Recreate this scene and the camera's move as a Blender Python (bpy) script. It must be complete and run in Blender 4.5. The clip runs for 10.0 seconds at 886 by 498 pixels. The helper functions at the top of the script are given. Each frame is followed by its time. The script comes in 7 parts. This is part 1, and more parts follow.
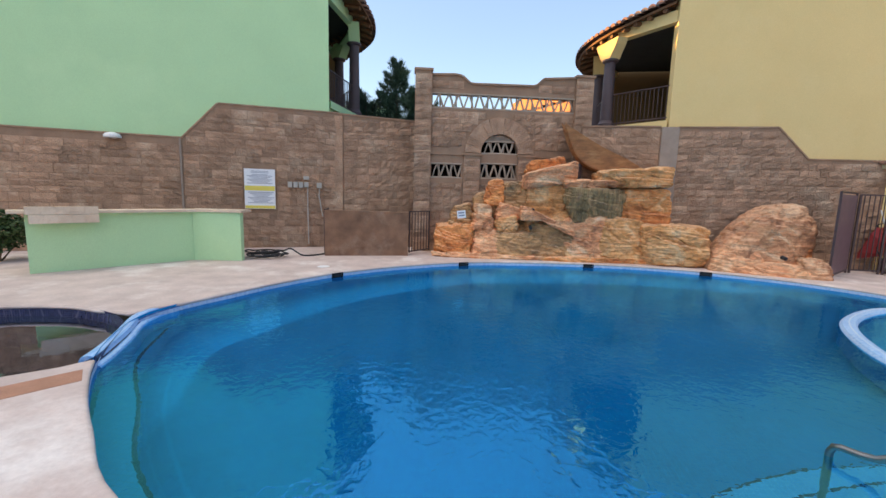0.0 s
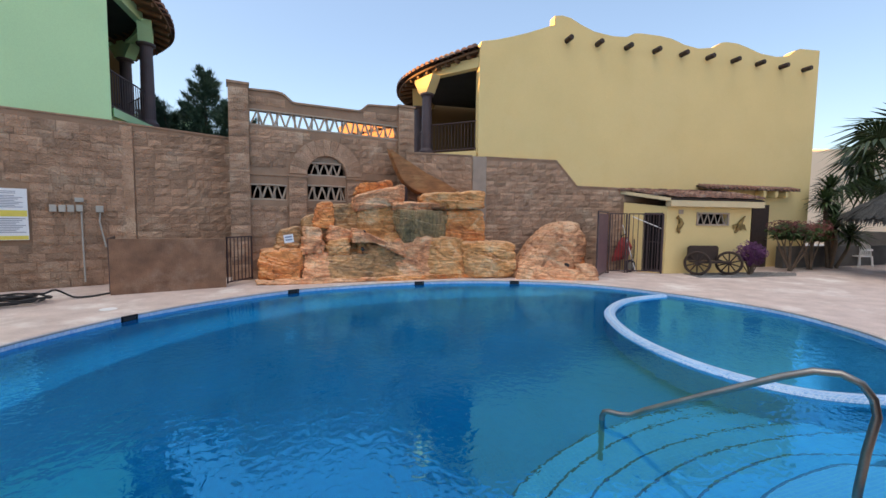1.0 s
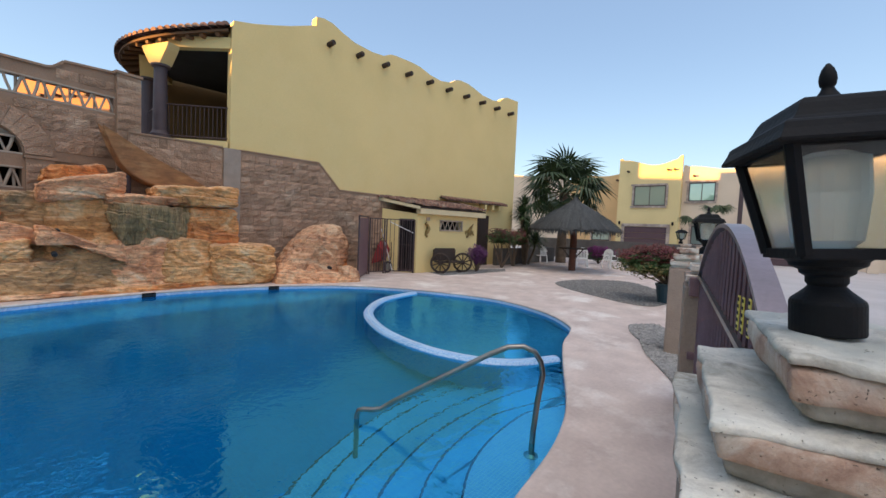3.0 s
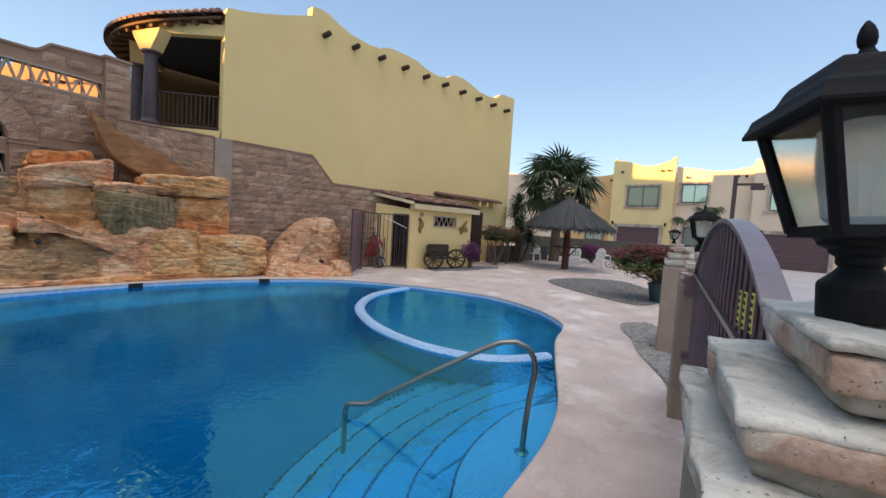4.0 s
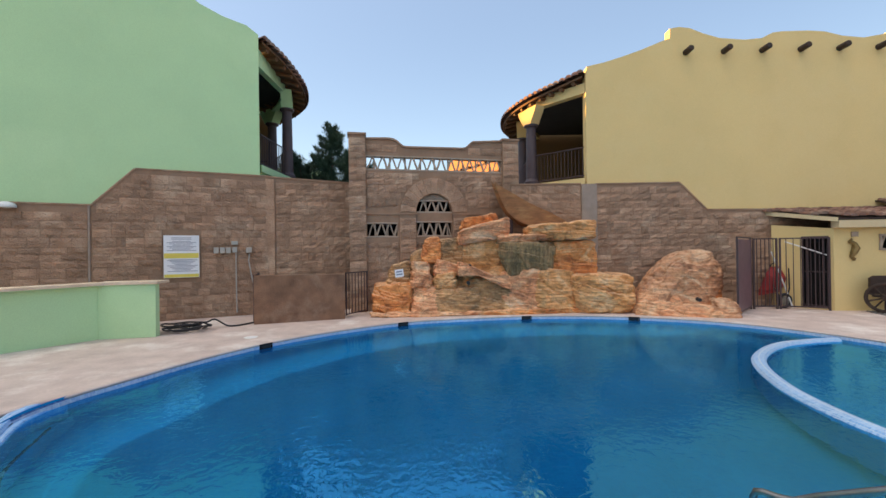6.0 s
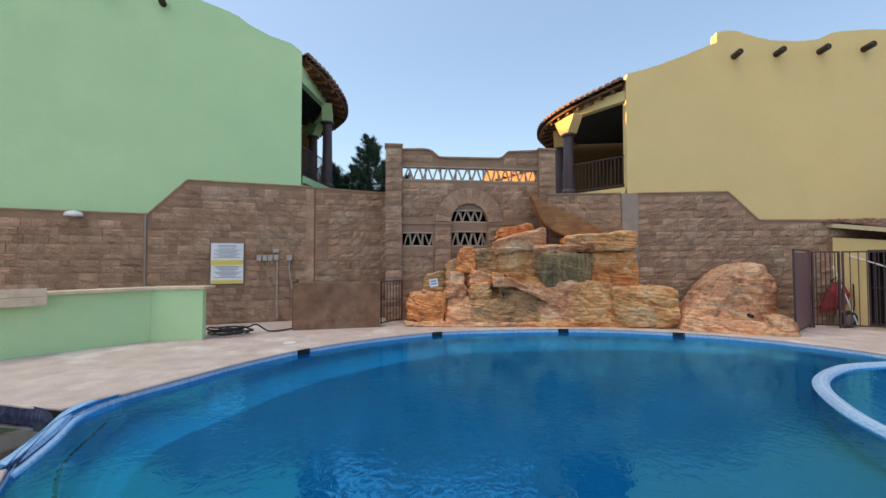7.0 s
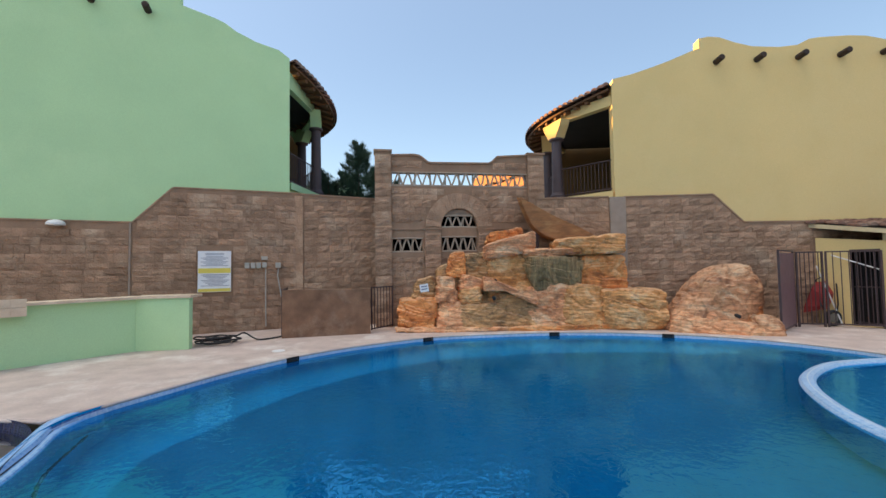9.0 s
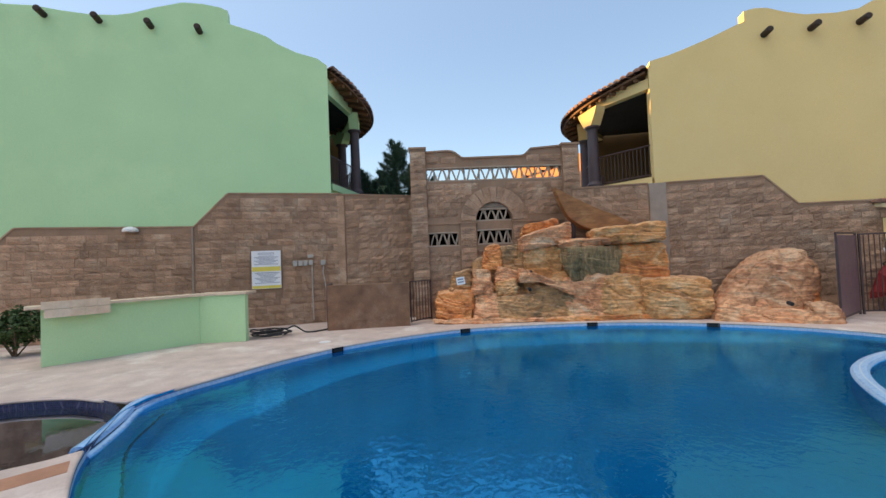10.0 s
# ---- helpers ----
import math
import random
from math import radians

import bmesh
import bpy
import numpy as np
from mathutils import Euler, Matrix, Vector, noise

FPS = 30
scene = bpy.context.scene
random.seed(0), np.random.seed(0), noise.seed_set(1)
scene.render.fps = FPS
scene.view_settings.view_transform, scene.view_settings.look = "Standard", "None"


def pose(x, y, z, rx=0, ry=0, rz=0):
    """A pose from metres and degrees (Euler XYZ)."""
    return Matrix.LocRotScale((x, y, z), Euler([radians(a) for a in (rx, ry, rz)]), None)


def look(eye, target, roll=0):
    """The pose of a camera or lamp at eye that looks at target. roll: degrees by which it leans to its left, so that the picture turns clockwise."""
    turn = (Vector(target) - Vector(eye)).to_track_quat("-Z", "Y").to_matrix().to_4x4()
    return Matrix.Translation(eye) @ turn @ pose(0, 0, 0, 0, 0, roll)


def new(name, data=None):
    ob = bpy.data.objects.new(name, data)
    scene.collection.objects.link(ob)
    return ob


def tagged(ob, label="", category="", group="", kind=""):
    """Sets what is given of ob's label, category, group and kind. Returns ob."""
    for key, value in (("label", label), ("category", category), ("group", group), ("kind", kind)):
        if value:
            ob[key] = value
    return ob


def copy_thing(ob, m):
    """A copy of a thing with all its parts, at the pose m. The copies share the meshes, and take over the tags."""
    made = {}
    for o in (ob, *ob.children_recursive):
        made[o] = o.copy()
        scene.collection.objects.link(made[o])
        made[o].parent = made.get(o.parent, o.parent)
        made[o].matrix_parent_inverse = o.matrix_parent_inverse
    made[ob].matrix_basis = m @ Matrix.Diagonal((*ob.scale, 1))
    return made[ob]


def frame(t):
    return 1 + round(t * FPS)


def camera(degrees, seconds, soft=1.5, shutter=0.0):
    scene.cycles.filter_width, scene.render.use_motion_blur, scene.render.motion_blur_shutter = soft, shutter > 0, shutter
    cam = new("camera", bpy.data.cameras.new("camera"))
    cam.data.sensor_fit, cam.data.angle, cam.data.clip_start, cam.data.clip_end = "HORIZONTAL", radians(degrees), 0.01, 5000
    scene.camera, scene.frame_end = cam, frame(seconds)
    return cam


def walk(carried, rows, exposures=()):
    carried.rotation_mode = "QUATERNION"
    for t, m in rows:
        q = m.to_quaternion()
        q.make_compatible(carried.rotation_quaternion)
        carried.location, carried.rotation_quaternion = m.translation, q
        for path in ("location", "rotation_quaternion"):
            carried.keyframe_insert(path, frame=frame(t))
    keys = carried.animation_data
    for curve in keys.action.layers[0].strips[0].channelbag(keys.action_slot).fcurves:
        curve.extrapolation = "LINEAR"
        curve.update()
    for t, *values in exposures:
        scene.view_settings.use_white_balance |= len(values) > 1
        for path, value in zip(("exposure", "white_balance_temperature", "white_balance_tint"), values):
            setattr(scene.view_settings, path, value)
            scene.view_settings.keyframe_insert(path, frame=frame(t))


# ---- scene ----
cam = camera(94.7, 10.0)
PATH = [
    (0, (-0.105, 0.048, 1.629), (-0.277, 2.023, 1.365), 1.6),
    (0.5, (-0.036, 0.042, 1.644), (0.178, 2.024, 1.48), 2.0),
    (1, (-0.034, 0.033, 1.645), (0.577, 1.932, 1.501), 0.7),
    (1.5, (-0.03, 0.023, 1.67), (1.0, 1.731, 1.52), 0.4),
    (2, (-0.015, -0.009, 1.674), (1.337, 1.455, 1.514), 1.0),
    (2.5, (0.023, -0.013, 1.677), (1.517, 1.311, 1.564), 2.1),
    (2.7, (0.034, -0.011, 1.691), (1.55, 1.289, 1.586), 2.0),
    (4, (0.108, 0.042, 1.641), (1.656, 1.304, 1.524), 3.6),
    (4.5, (0.118, 0.056, 1.651), (1.599, 1.395, 1.534), 2.2),
    (5, (0.067, 0.062, 1.672), (1.203, 1.706, 1.598), 0.2),
    (5.4, (0.124, 0.063, 1.682), (0.716, 1.973, 1.658), -0.8),
    (5.5, (0.13, 0.074, 1.684), (0.602, 2.018, 1.688), -0.0),
    (6, (0.082, 0.119, 1.707), (0.173, 2.116, 1.714), -0.8),
    (6.2, (0.068, 0.125, 1.707), (0.073, 2.125, 1.712), -1.0),
    (7.3, (0.06, 0.14, 1.7), (-0.016, 2.137, 1.788), -0.1),
    (7.5, (0.064, 0.141, 1.698), (0.0, 2.137, 1.803), -0.2),
    (8, (0.072, 0.141, 1.687), (0.047, 2.137, 1.803), -0.5),
    (8.5, (0.069, 0.152, 1.679), (0.064, 2.15, 1.782), -0.9),
    (9, (0.087, 0.156, 1.668), (0.056, 2.154, 1.756), -0.9),
    (9.5, (0.168, 0.114, 1.679), (-0.009, 2.102, 1.811), -2.6),
    (10, (0.314, -0.094, 1.656), (0.071, 1.89, 1.719), -2.4),
]
walk(cam, [(t, look(eye, aim, lean)) for t, eye, aim, lean in PATH], [(0, 2.55, 6900, 6), (1.0, 2.47, 6900, 6), (2.5, 2.3, 6800, 4), (4.5, 2.3, 6800, 5), (5.5, 2.4, 7300, 6), (7.3, 2.38, 7000, 3), (10, 2.35, 7000, 3)])

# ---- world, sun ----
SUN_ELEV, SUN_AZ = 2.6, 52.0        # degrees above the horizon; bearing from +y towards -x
SKY_AZ = 122.0                     # sky's sun bearing, set off from the lamp's to brighten walls and deck
world = bpy.data.worlds.new("world")
scene.world = world
world.use_nodes = True
wn = world.node_tree.nodes
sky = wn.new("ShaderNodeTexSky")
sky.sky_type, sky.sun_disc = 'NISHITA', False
sky.sun_elevation, sky.sun_rotation = radians(72), radians(-SKY_AZ)
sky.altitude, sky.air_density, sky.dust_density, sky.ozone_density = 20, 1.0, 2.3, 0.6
wn["Background"].inputs["Strength"].default_value = 0.052
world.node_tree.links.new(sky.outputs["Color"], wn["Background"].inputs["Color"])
sun = new("sun", bpy.data.lights.new("sun", 'SUN'))
sun.data.energy, sun.data.angle, sun.data.color = 4.6, radians(0.5), (1.0, 0.50, 0.14)
e, b = radians(SUN_ELEV), radians(SUN_AZ)
sun_way = Vector((-math.cos(e) * math.sin(b), math.cos(e) * math.cos(b), math.sin(e)))
sun.matrix_world = look((0, 0, 30), Vector((0, 0, 30)) - sun_way)

# ---- materials ----
def mat(name, a, b=None, scale=3.0, fine=40.0, rough=0.8, bump=0.2, metal=0.0, c=None, spec=0.4, dist=0.02, stretch=(1, 1, 1), per=0.0):
    """A surface of two blended tones at two scales, a third tone as stains, and fine relief. per: how far each piece differs."""
    m = bpy.data.materials.new(name)
    m.use_nodes = True
    n, l = m.node_tree.nodes, m.node_tree.links
    p = n["Principled BSDF"]
    geo = n.new("ShaderNodeNewGeometry")
    mp = n.new("ShaderNodeMapping")
    mp.inputs["Scale"].default_value = stretch
    l.new(geo.outputs["Position"], mp.inputs["Vector"])
    b = b or tuple(v * 0.8 for v in a)
    big = n.new("ShaderNodeTexNoise"); big.inputs["Scale"].default_value = scale; big.inputs["Detail"].default_value = 6
    small = n.new("ShaderNodeTexNoise"); small.inputs["Scale"].default_value = fine; small.inputs["Detail"].default_value = 4
    for t in (big, small):
        l.new(mp.outputs["Vector"], t.inputs["Vector"])
    ramp = n.new("ShaderNodeMapRange")
    ramp.inputs["From Min"].default_value, ramp.inputs["From Max"].default_value = 0.32, 0.68
    l.new(big.outputs["Fac"], ramp.inputs["Value"])
    mix = n.new("ShaderNodeMix"); mix.data_type = 'RGBA'
    mix.inputs["A"].default_value, mix.inputs["B"].default_value = (*a, 1), (*b, 1)
    l.new(ramp.outputs["Result"], mix.inputs["Factor"])
    out = mix.outputs["Result"]
    if c:
        st = n.new("ShaderNodeTexNoise"); st.inputs["Scale"].default_value = scale * 0.37; st.inputs["Detail"].default_value = 8
        st.inputs["Roughness"].default_value = 0.65
        l.new(mp.outputs["Vector"], st.inputs["Vector"])
        sr = n.new("ShaderNodeMapRange")
        sr.inputs["From Min"].default_value, sr.inputs["From Max"].default_value = 0.52, 0.68
        l.new(st.outputs["Fac"], sr.inputs["Value"])
        m2 = n.new("ShaderNodeMix"); m2.data_type = 'RGBA'
        l.new(sr.outputs["Result"], m2.inputs["Factor"]); l.new(out, m2.inputs["A"])
        m2.inputs["B"].default_value = (*c, 1)
        out = m2.outputs["Result"]
    hs = n.new("ShaderNodeHueSaturation")
    vr = n.new("ShaderNodeMapRange")
    vr.inputs["To Min"].default_value, vr.inputs["To Max"].default_value = 0.86, 1.14
    l.new(small.outputs["Fac"], vr.inputs["Value"])
    val = vr.outputs["Result"]
    if per:
        info, isl, add = n.new("ShaderNodeObjectInfo"), n.new("ShaderNodeNewGeometry"), n.new("ShaderNodeMath")
        l.new(info.outputs["Random"], add.inputs[0]); l.new(isl.outputs["Random Per Island"], add.inputs[1])
        pr = n.new("ShaderNodeMapRange")
        pr.inputs["From Max"].default_value = 2.0
        pr.inputs["To Min"].default_value, pr.inputs["To Max"].default_value = 1 - per, 1 + per
        l.new(add.outputs[0], pr.inputs["Value"])
        mu = n.new("ShaderNodeMath"); mu.operation = 'MULTIPLY'
        l.new(val, mu.inputs[0]); l.new(pr.outputs["Result"], mu.inputs[1])
        val = mu.outputs[0]
    l.new(val, hs.inputs["Value"]); l.new(out, hs.inputs["Color"])
    l.new(hs.outputs["Color"], p.inputs["Base Color"])
    p.inputs["Roughness"].default_value, p.inputs["Metallic"].default_value = rough, metal
    p.inputs["Specular IOR Level"].default_value = spec
    if bump:
        ad = n.new("ShaderNodeMath"); ad.operation = 'ADD'
        l.new(small.outputs["Fac"], ad.inputs[0]); l.new(big.outputs["Fac"], ad.inputs[1])
        bp = n.new("ShaderNodeBump")
        bp.inputs["Strength"].default_value, bp.inputs["Distance"].default_value = bump, dist
        l.new(ad.outputs[0], bp.inputs["Height"]); l.new(bp.outputs["Normal"], p.inputs["Normal"])
    return m


def rock_material(name, tones, upright=None):
    """Painted artificial rock: broad patches of four tones, faint beds, hairline cracks."""
    m = bpy.data.materials.new(name)
    m.use_nodes = True
    n, l = m.node_tree.nodes, m.node_tree.links
    p = n["Principled BSDF"]
    geo = n.new("ShaderNodeNewGeometry")
    mp = n.new("ShaderNodeMapping"); mp.inputs["Scale"].default_value = (1.0, 1.0, 1.5) if upright is None else (upright, upright, 0.5); mp.inputs["Rotation"].default_value = (0.2, 0.25, 0)
    l.new(geo.outputs["Position"], mp.inputs["Vector"])
    t = n.new("ShaderNodeTexNoise"); t.inputs["Scale"].default_value = 1.5; t.inputs["Detail"].default_value = 9; t.inputs["Roughness"].default_value = 0.62; t.inputs["Distortion"].default_value = 0.9
    l.new(mp.outputs["Vector"], t.inputs["Vector"])
    r = n.new("ShaderNodeValToRGB")
    l.new(t.outputs["Fac"], r.inputs["Fac"])
    e = r.color_ramp.elements
    e[0].position, e[0].color = 0.30, (*tones[0], 1)
    e[1].position, e[1].color = 0.70, (*tones[3], 1)
    x = e.new(0.44); x.color = (*tones[1], 1)
    x = e.new(0.56); x.color = (*tones[2], 1)
    f = n.new("ShaderNodeTexNoise"); f.inputs["Scale"].default_value = 11; f.inputs["Detail"].default_value = 9; f.inputs["Roughness"].default_value = 0.6
    l.new(mp.outputs["Vector"], f.inputs["Vector"])
    warp = n.new("ShaderNodeVectorMath"); warp.operation = 'MULTIPLY_ADD'
    l.new(f.outputs["Color"], warp.inputs[0]); warp.inputs[1].default_value = (0.30, 0.30, 0.22); l.new(mp.outputs["Vector"], warp.inputs[2])
    vo = n.new("ShaderNodeTexVoronoi"); vo.feature = 'DISTANCE_TO_EDGE'; vo.inputs["Scale"].default_value = 2.3
    l.new(warp.outputs["Vector"], vo.inputs["Vector"])
    cr = n.new("ShaderNodeMapRange")
    cr.inputs["From Min"].default_value, cr.inputs["From Max"].default_value, cr.inputs["To Min"].default_value = 0.0, 0.022, 0.55
    l.new(vo.outputs["Distance"], cr.inputs["Value"])
    vm = n.new("ShaderNodeMath"); vm.operation = 'MULTIPLY_ADD'
    l.new(f.outputs["Fac"], vm.inputs[0]); vm.inputs[1].default_value = 0.9; vm.inputs[2].default_value = 0.55
    vv = n.new("ShaderNodeMath"); vv.operation = 'MULTIPLY'
    l.new(vm.outputs[0], vv.inputs[0]); l.new(cr.outputs["Result"], vv.inputs[1])
    # thin level beds, greenish run-off stains, and a pale top highlight painted onto the upper faces
    beds_map = n.new("ShaderNodeMapping"); beds_map.inputs["Scale"].default_value = (0.9, 0.9, 6.5) if upright is None else (9.0, 9.0, 0.8); beds_map.inputs["Rotation"].default_value = (0.10, 0.16, 0)
    l.new(geo.outputs["Position"], beds_map.inputs["Vector"])
    bed = n.new("ShaderNodeTexNoise"); bed.inputs["Scale"].default_value = 1.6; bed.inputs["Detail"].default_value = 7; bed.inputs["Roughness"].default_value = 0.6; bed.inputs["Distortion"].default_value = 1.1
    l.new(beds_map.outputs["Vector"], bed.inputs["Vector"])
    bv = n.new("ShaderNodeMapRange")
    bv.inputs["From Min"].default_value, bv.inputs["From Max"].default_value, bv.inputs["To Min"].default_value, bv.inputs["To Max"].default_value = 0.30, 0.68, 0.72, 1.28
    l.new(bed.outputs["Fac"], bv.inputs["Value"])
    v3 = n.new("ShaderNodeMath"); v3.operation = 'MULTIPLY'
    l.new(vv.outputs[0], v3.inputs[0]); l.new(bv.outputs["Result"], v3.inputs[1])
    sm = n.new("ShaderNodeMapping"); sm.inputs["Scale"].default_value = (1.7, 1.7, 0.45); sm.inputs["Location"].default_value = (2.3, 0.4, 1.9)
    l.new(geo.outputs["Position"], sm.inputs["Vector"])
    sn = n.new("ShaderNodeTexNoise"); sn.inputs["Scale"].default_value = 1.0; sn.inputs["Detail"].default_value = 7; sn.inputs["Roughness"].default_value = 0.65
    l.new(sm.outputs["Vector"], sn.inputs["Vector"])
    sr = n.new("ShaderNodeMapRange"); sr.inputs["From Min"].default_value, sr.inputs["From Max"].default_value, sr.inputs["To Max"].default_value = 0.55, 0.68, 0.34
    l.new(sn.outputs["Fac"], sr.inputs["Value"])
    green = n.new("ShaderNodeMix"); green.data_type = 'RGBA'
    l.new(sr.outputs["Result"], green.inputs["Factor"]); l.new(r.outputs["Color"], green.inputs["A"]); green.inputs["B"].default_value = (0.17, 0.15, 0.065, 1)
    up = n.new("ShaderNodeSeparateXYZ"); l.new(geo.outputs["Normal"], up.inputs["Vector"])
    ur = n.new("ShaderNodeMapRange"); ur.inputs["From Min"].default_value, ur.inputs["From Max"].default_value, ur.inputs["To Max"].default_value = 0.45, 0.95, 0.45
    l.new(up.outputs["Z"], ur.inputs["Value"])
    lightened = n.new("ShaderNodeMix"); lightened.data_type = 'RGBA'
    l.new(ur.outputs["Result"], lightened.inputs["Factor"]); l.new(green.outputs["Result"], lightened.inputs["A"]); lightened.inputs["B"].default_value = (0.66, 0.46, 0.30, 1)
    hs = n.new("ShaderNodeHueSaturation")
    l.new(lightened.outputs["Result"], hs.inputs["Color"]); l.new(v3.outputs[0], hs.inputs["Value"])
    l.new(hs.outputs["Color"], p.inputs["Base Color"])
    p.inputs["Roughness"].default_value = 0.7
    b0 = n.new("ShaderNodeMath"); b0.operation = 'MULTIPLY_ADD'
    l.new(bed.outputs["Fac"], b0.inputs[0]); b0.inputs[1].default_value = 1.3; l.new(f.outputs["Fac"], b0.inputs[2])
    bh = n.new("ShaderNodeMath"); bh.operation = 'MULTIPLY_ADD'
    l.new(cr.outputs["Result"], bh.inputs[0]); bh.inputs[1].default_value = 0.35; l.new(b0.outputs[0], bh.inputs[2])
    bp = n.new("ShaderNodeBump"); bp.inputs["Strength"].default_value = 0.8; bp.inputs["Distance"].default_value = 0.06
    l.new(bh.outputs[0], bp.inputs["Height"]); l.new(bp.outputs["Normal"], p.inputs["Normal"])
    return m


def tile_material(name, a, b, size=0.028, grout=(0.35, 0.45, 0.6), rough=0.25):
    """Small square pool mosaic."""
    m = bpy.data.materials.new(name)
    m.use_nodes = True
    n, l = m.node_tree.nodes, m.node_tree.links
    p = n["Principled BSDF"]
    geo = n.new("ShaderNodeNewGeometry")
    v = n.new("ShaderNodeTexVoronoi"); v.distance = 'CHEBYCHEV'; v.inputs["Randomness"].default_value = 0.0
    v.inputs["Scale"].default_value = 1 / size
    l.new(geo.outputs["Position"], v.inputs["Vector"])
    mix = n.new("ShaderNodeMix"); mix.data_type = 'RGBA'
    mix.inputs["A"].default_value, mix.inputs["B"].default_value = (*a, 1), (*b, 1)
    sp = n.new("ShaderNodeSeparateColor"); l.new(v.outputs["Color"], sp.inputs["Color"])
    l.new(sp.outputs["Red"], mix.inputs["Factor"])
    nz = n.new("ShaderNodeTexNoise"); nz.inputs["Scale"].default_value = 1.1; nz.inputs["Detail"].default_value = 5
    l.new(geo.outputs["Position"], nz.inputs["Vector"])
    hs = n.new("ShaderNodeHueSaturation")
    mr = n.new("ShaderNodeMapRange"); mr.inputs["To Min"].default_value = 0.7; mr.inputs["To Max"].default_value = 1.3
    l.new(nz.outputs["Fac"], mr.inputs["Value"]); l.new(mr.outputs["Result"], hs.inputs["Value"])
    l.new(mix.outputs["Result"], hs.inputs["Color"])
    g = n.new("ShaderNodeMapRange"); g.inputs["From Min"].default_value, g.inputs["From Max"].default_value = 0.43, 0.47
    l.new(v.outputs["Distance"], g.inputs["Value"])
    m2 = n.new("ShaderNodeMix"); m2.data_type = 'RGBA'
    l.new(g.outputs["Result"], m2.inputs["Factor"]); l.new(hs.outputs["Color"], m2.inputs["A"]); m2.inputs["B"].default_value = (*grout, 1)
    l.new(m2.outputs["Result"], p.inputs["Base Color"])
    p.inputs["Roughness"].default_value = rough
    return m


def water_material(name, tint, sheen, ripple=0.35):
    """Clear water with a long swell and short wind ripples in patches."""
    m = bpy.data.materials.new(name)
    m.use_nodes = True
    n, l = m.node_tree.nodes, m.node_tree.links
    n.remove(n["Principled BSDF"])
    body, gloss, rim, mix = n.new("ShaderNodeBsdfRefraction"), n.new("ShaderNodeBsdfGlossy"), n.new("ShaderNodeLayerWeight"), n.new("ShaderNodeMixShader")
    body.inputs["Color"].default_value, gloss.inputs["Color"].default_value = (*tint, 1), (*sheen, 1)
    body.inputs["IOR"].default_value, rim.inputs["Blend"].default_value = 1.33, 0.5
    steep = n.new("ShaderNodeMath"); steep.operation = 'POWER'; steep.inputs[1].default_value = 4.5
    share = n.new("ShaderNodeMath"); share.operation = 'MULTIPLY_ADD'; share.inputs[1].default_value, share.inputs[2].default_value = 0.77, 0.23
    l.new(rim.outputs["Facing"], steep.inputs[0]); l.new(steep.outputs[0], share.inputs[0])
    body.inputs["Roughness"].default_value, gloss.inputs["Roughness"].default_value = 0.0, 0.0
    l.new(share.outputs[0], mix.inputs[0]); l.new(body.outputs[0], mix.inputs[1]); l.new(gloss.outputs[0], mix.inputs[2])
    l.new(mix.outputs[0], n["Material Output"].inputs["Surface"])
    geo = n.new("ShaderNodeNewGeometry")
    tex = []
    for scale, detail, warp in ((1.1, 2, 0.3), (9.0, 2, 0.7), (0.55, 3, 0.4)):
        t = n.new("ShaderNodeTexNoise")
        t.inputs["Scale"].default_value, t.inputs["Detail"].default_value, t.inputs["Distortion"].default_value = scale, detail, warp
        l.new(geo.outputs["Position"], t.inputs["Vector"])
        tex.append(t)
    patch = n.new("ShaderNodeMapRange")
    patch.inputs["From Min"].default_value, patch.inputs["From Max"].default_value = 0.40, 0.62
    patch.inputs["To Min"].default_value, patch.inputs["To Max"].default_value = 0.10, 0.36
    l.new(tex[2].outputs["Fac"], patch.inputs["Value"])
    s = n.new("ShaderNodeMath"); s.operation = 'MULTIPLY'
    l.new(tex[1].outputs["Fac"], s.inputs[0]); l.new(patch.outputs["Result"], s.inputs[1])
    u = n.new("ShaderNodeMath"); u.operation = 'MULTIPLY_ADD'
    l.new(tex[0].outputs["Fac"], u.inputs[0]); u.inputs[1].default_value = 0.07; l.new(s.outputs[0], u.inputs[2])
    bp = n.new("ShaderNodeBump"); bp.inputs["Strength"].default_value = ripple; bp.inputs["Distance"].default_value = 0.03
    l.new(u.outputs[0], bp.inputs["Height"])
    for s in (body, gloss, rim):
        l.new(bp.outputs["Normal"], s.inputs["Normal"])
    return m


def glass_material(name, tint=(1, 1, 1), rough=0.0, trans=1.0):
    m = bpy.data.materials.new(name)
    m.use_nodes = True
    p = m.node_tree.nodes["Principled BSDF"]
    p.inputs["Base Color"].default_value = (*tint, 1)
    p.inputs["Transmission Weight"].default_value = trans
    p.inputs["Roughness"].default_value, p.inputs["IOR"].default_value = rough, 1.45
    return m


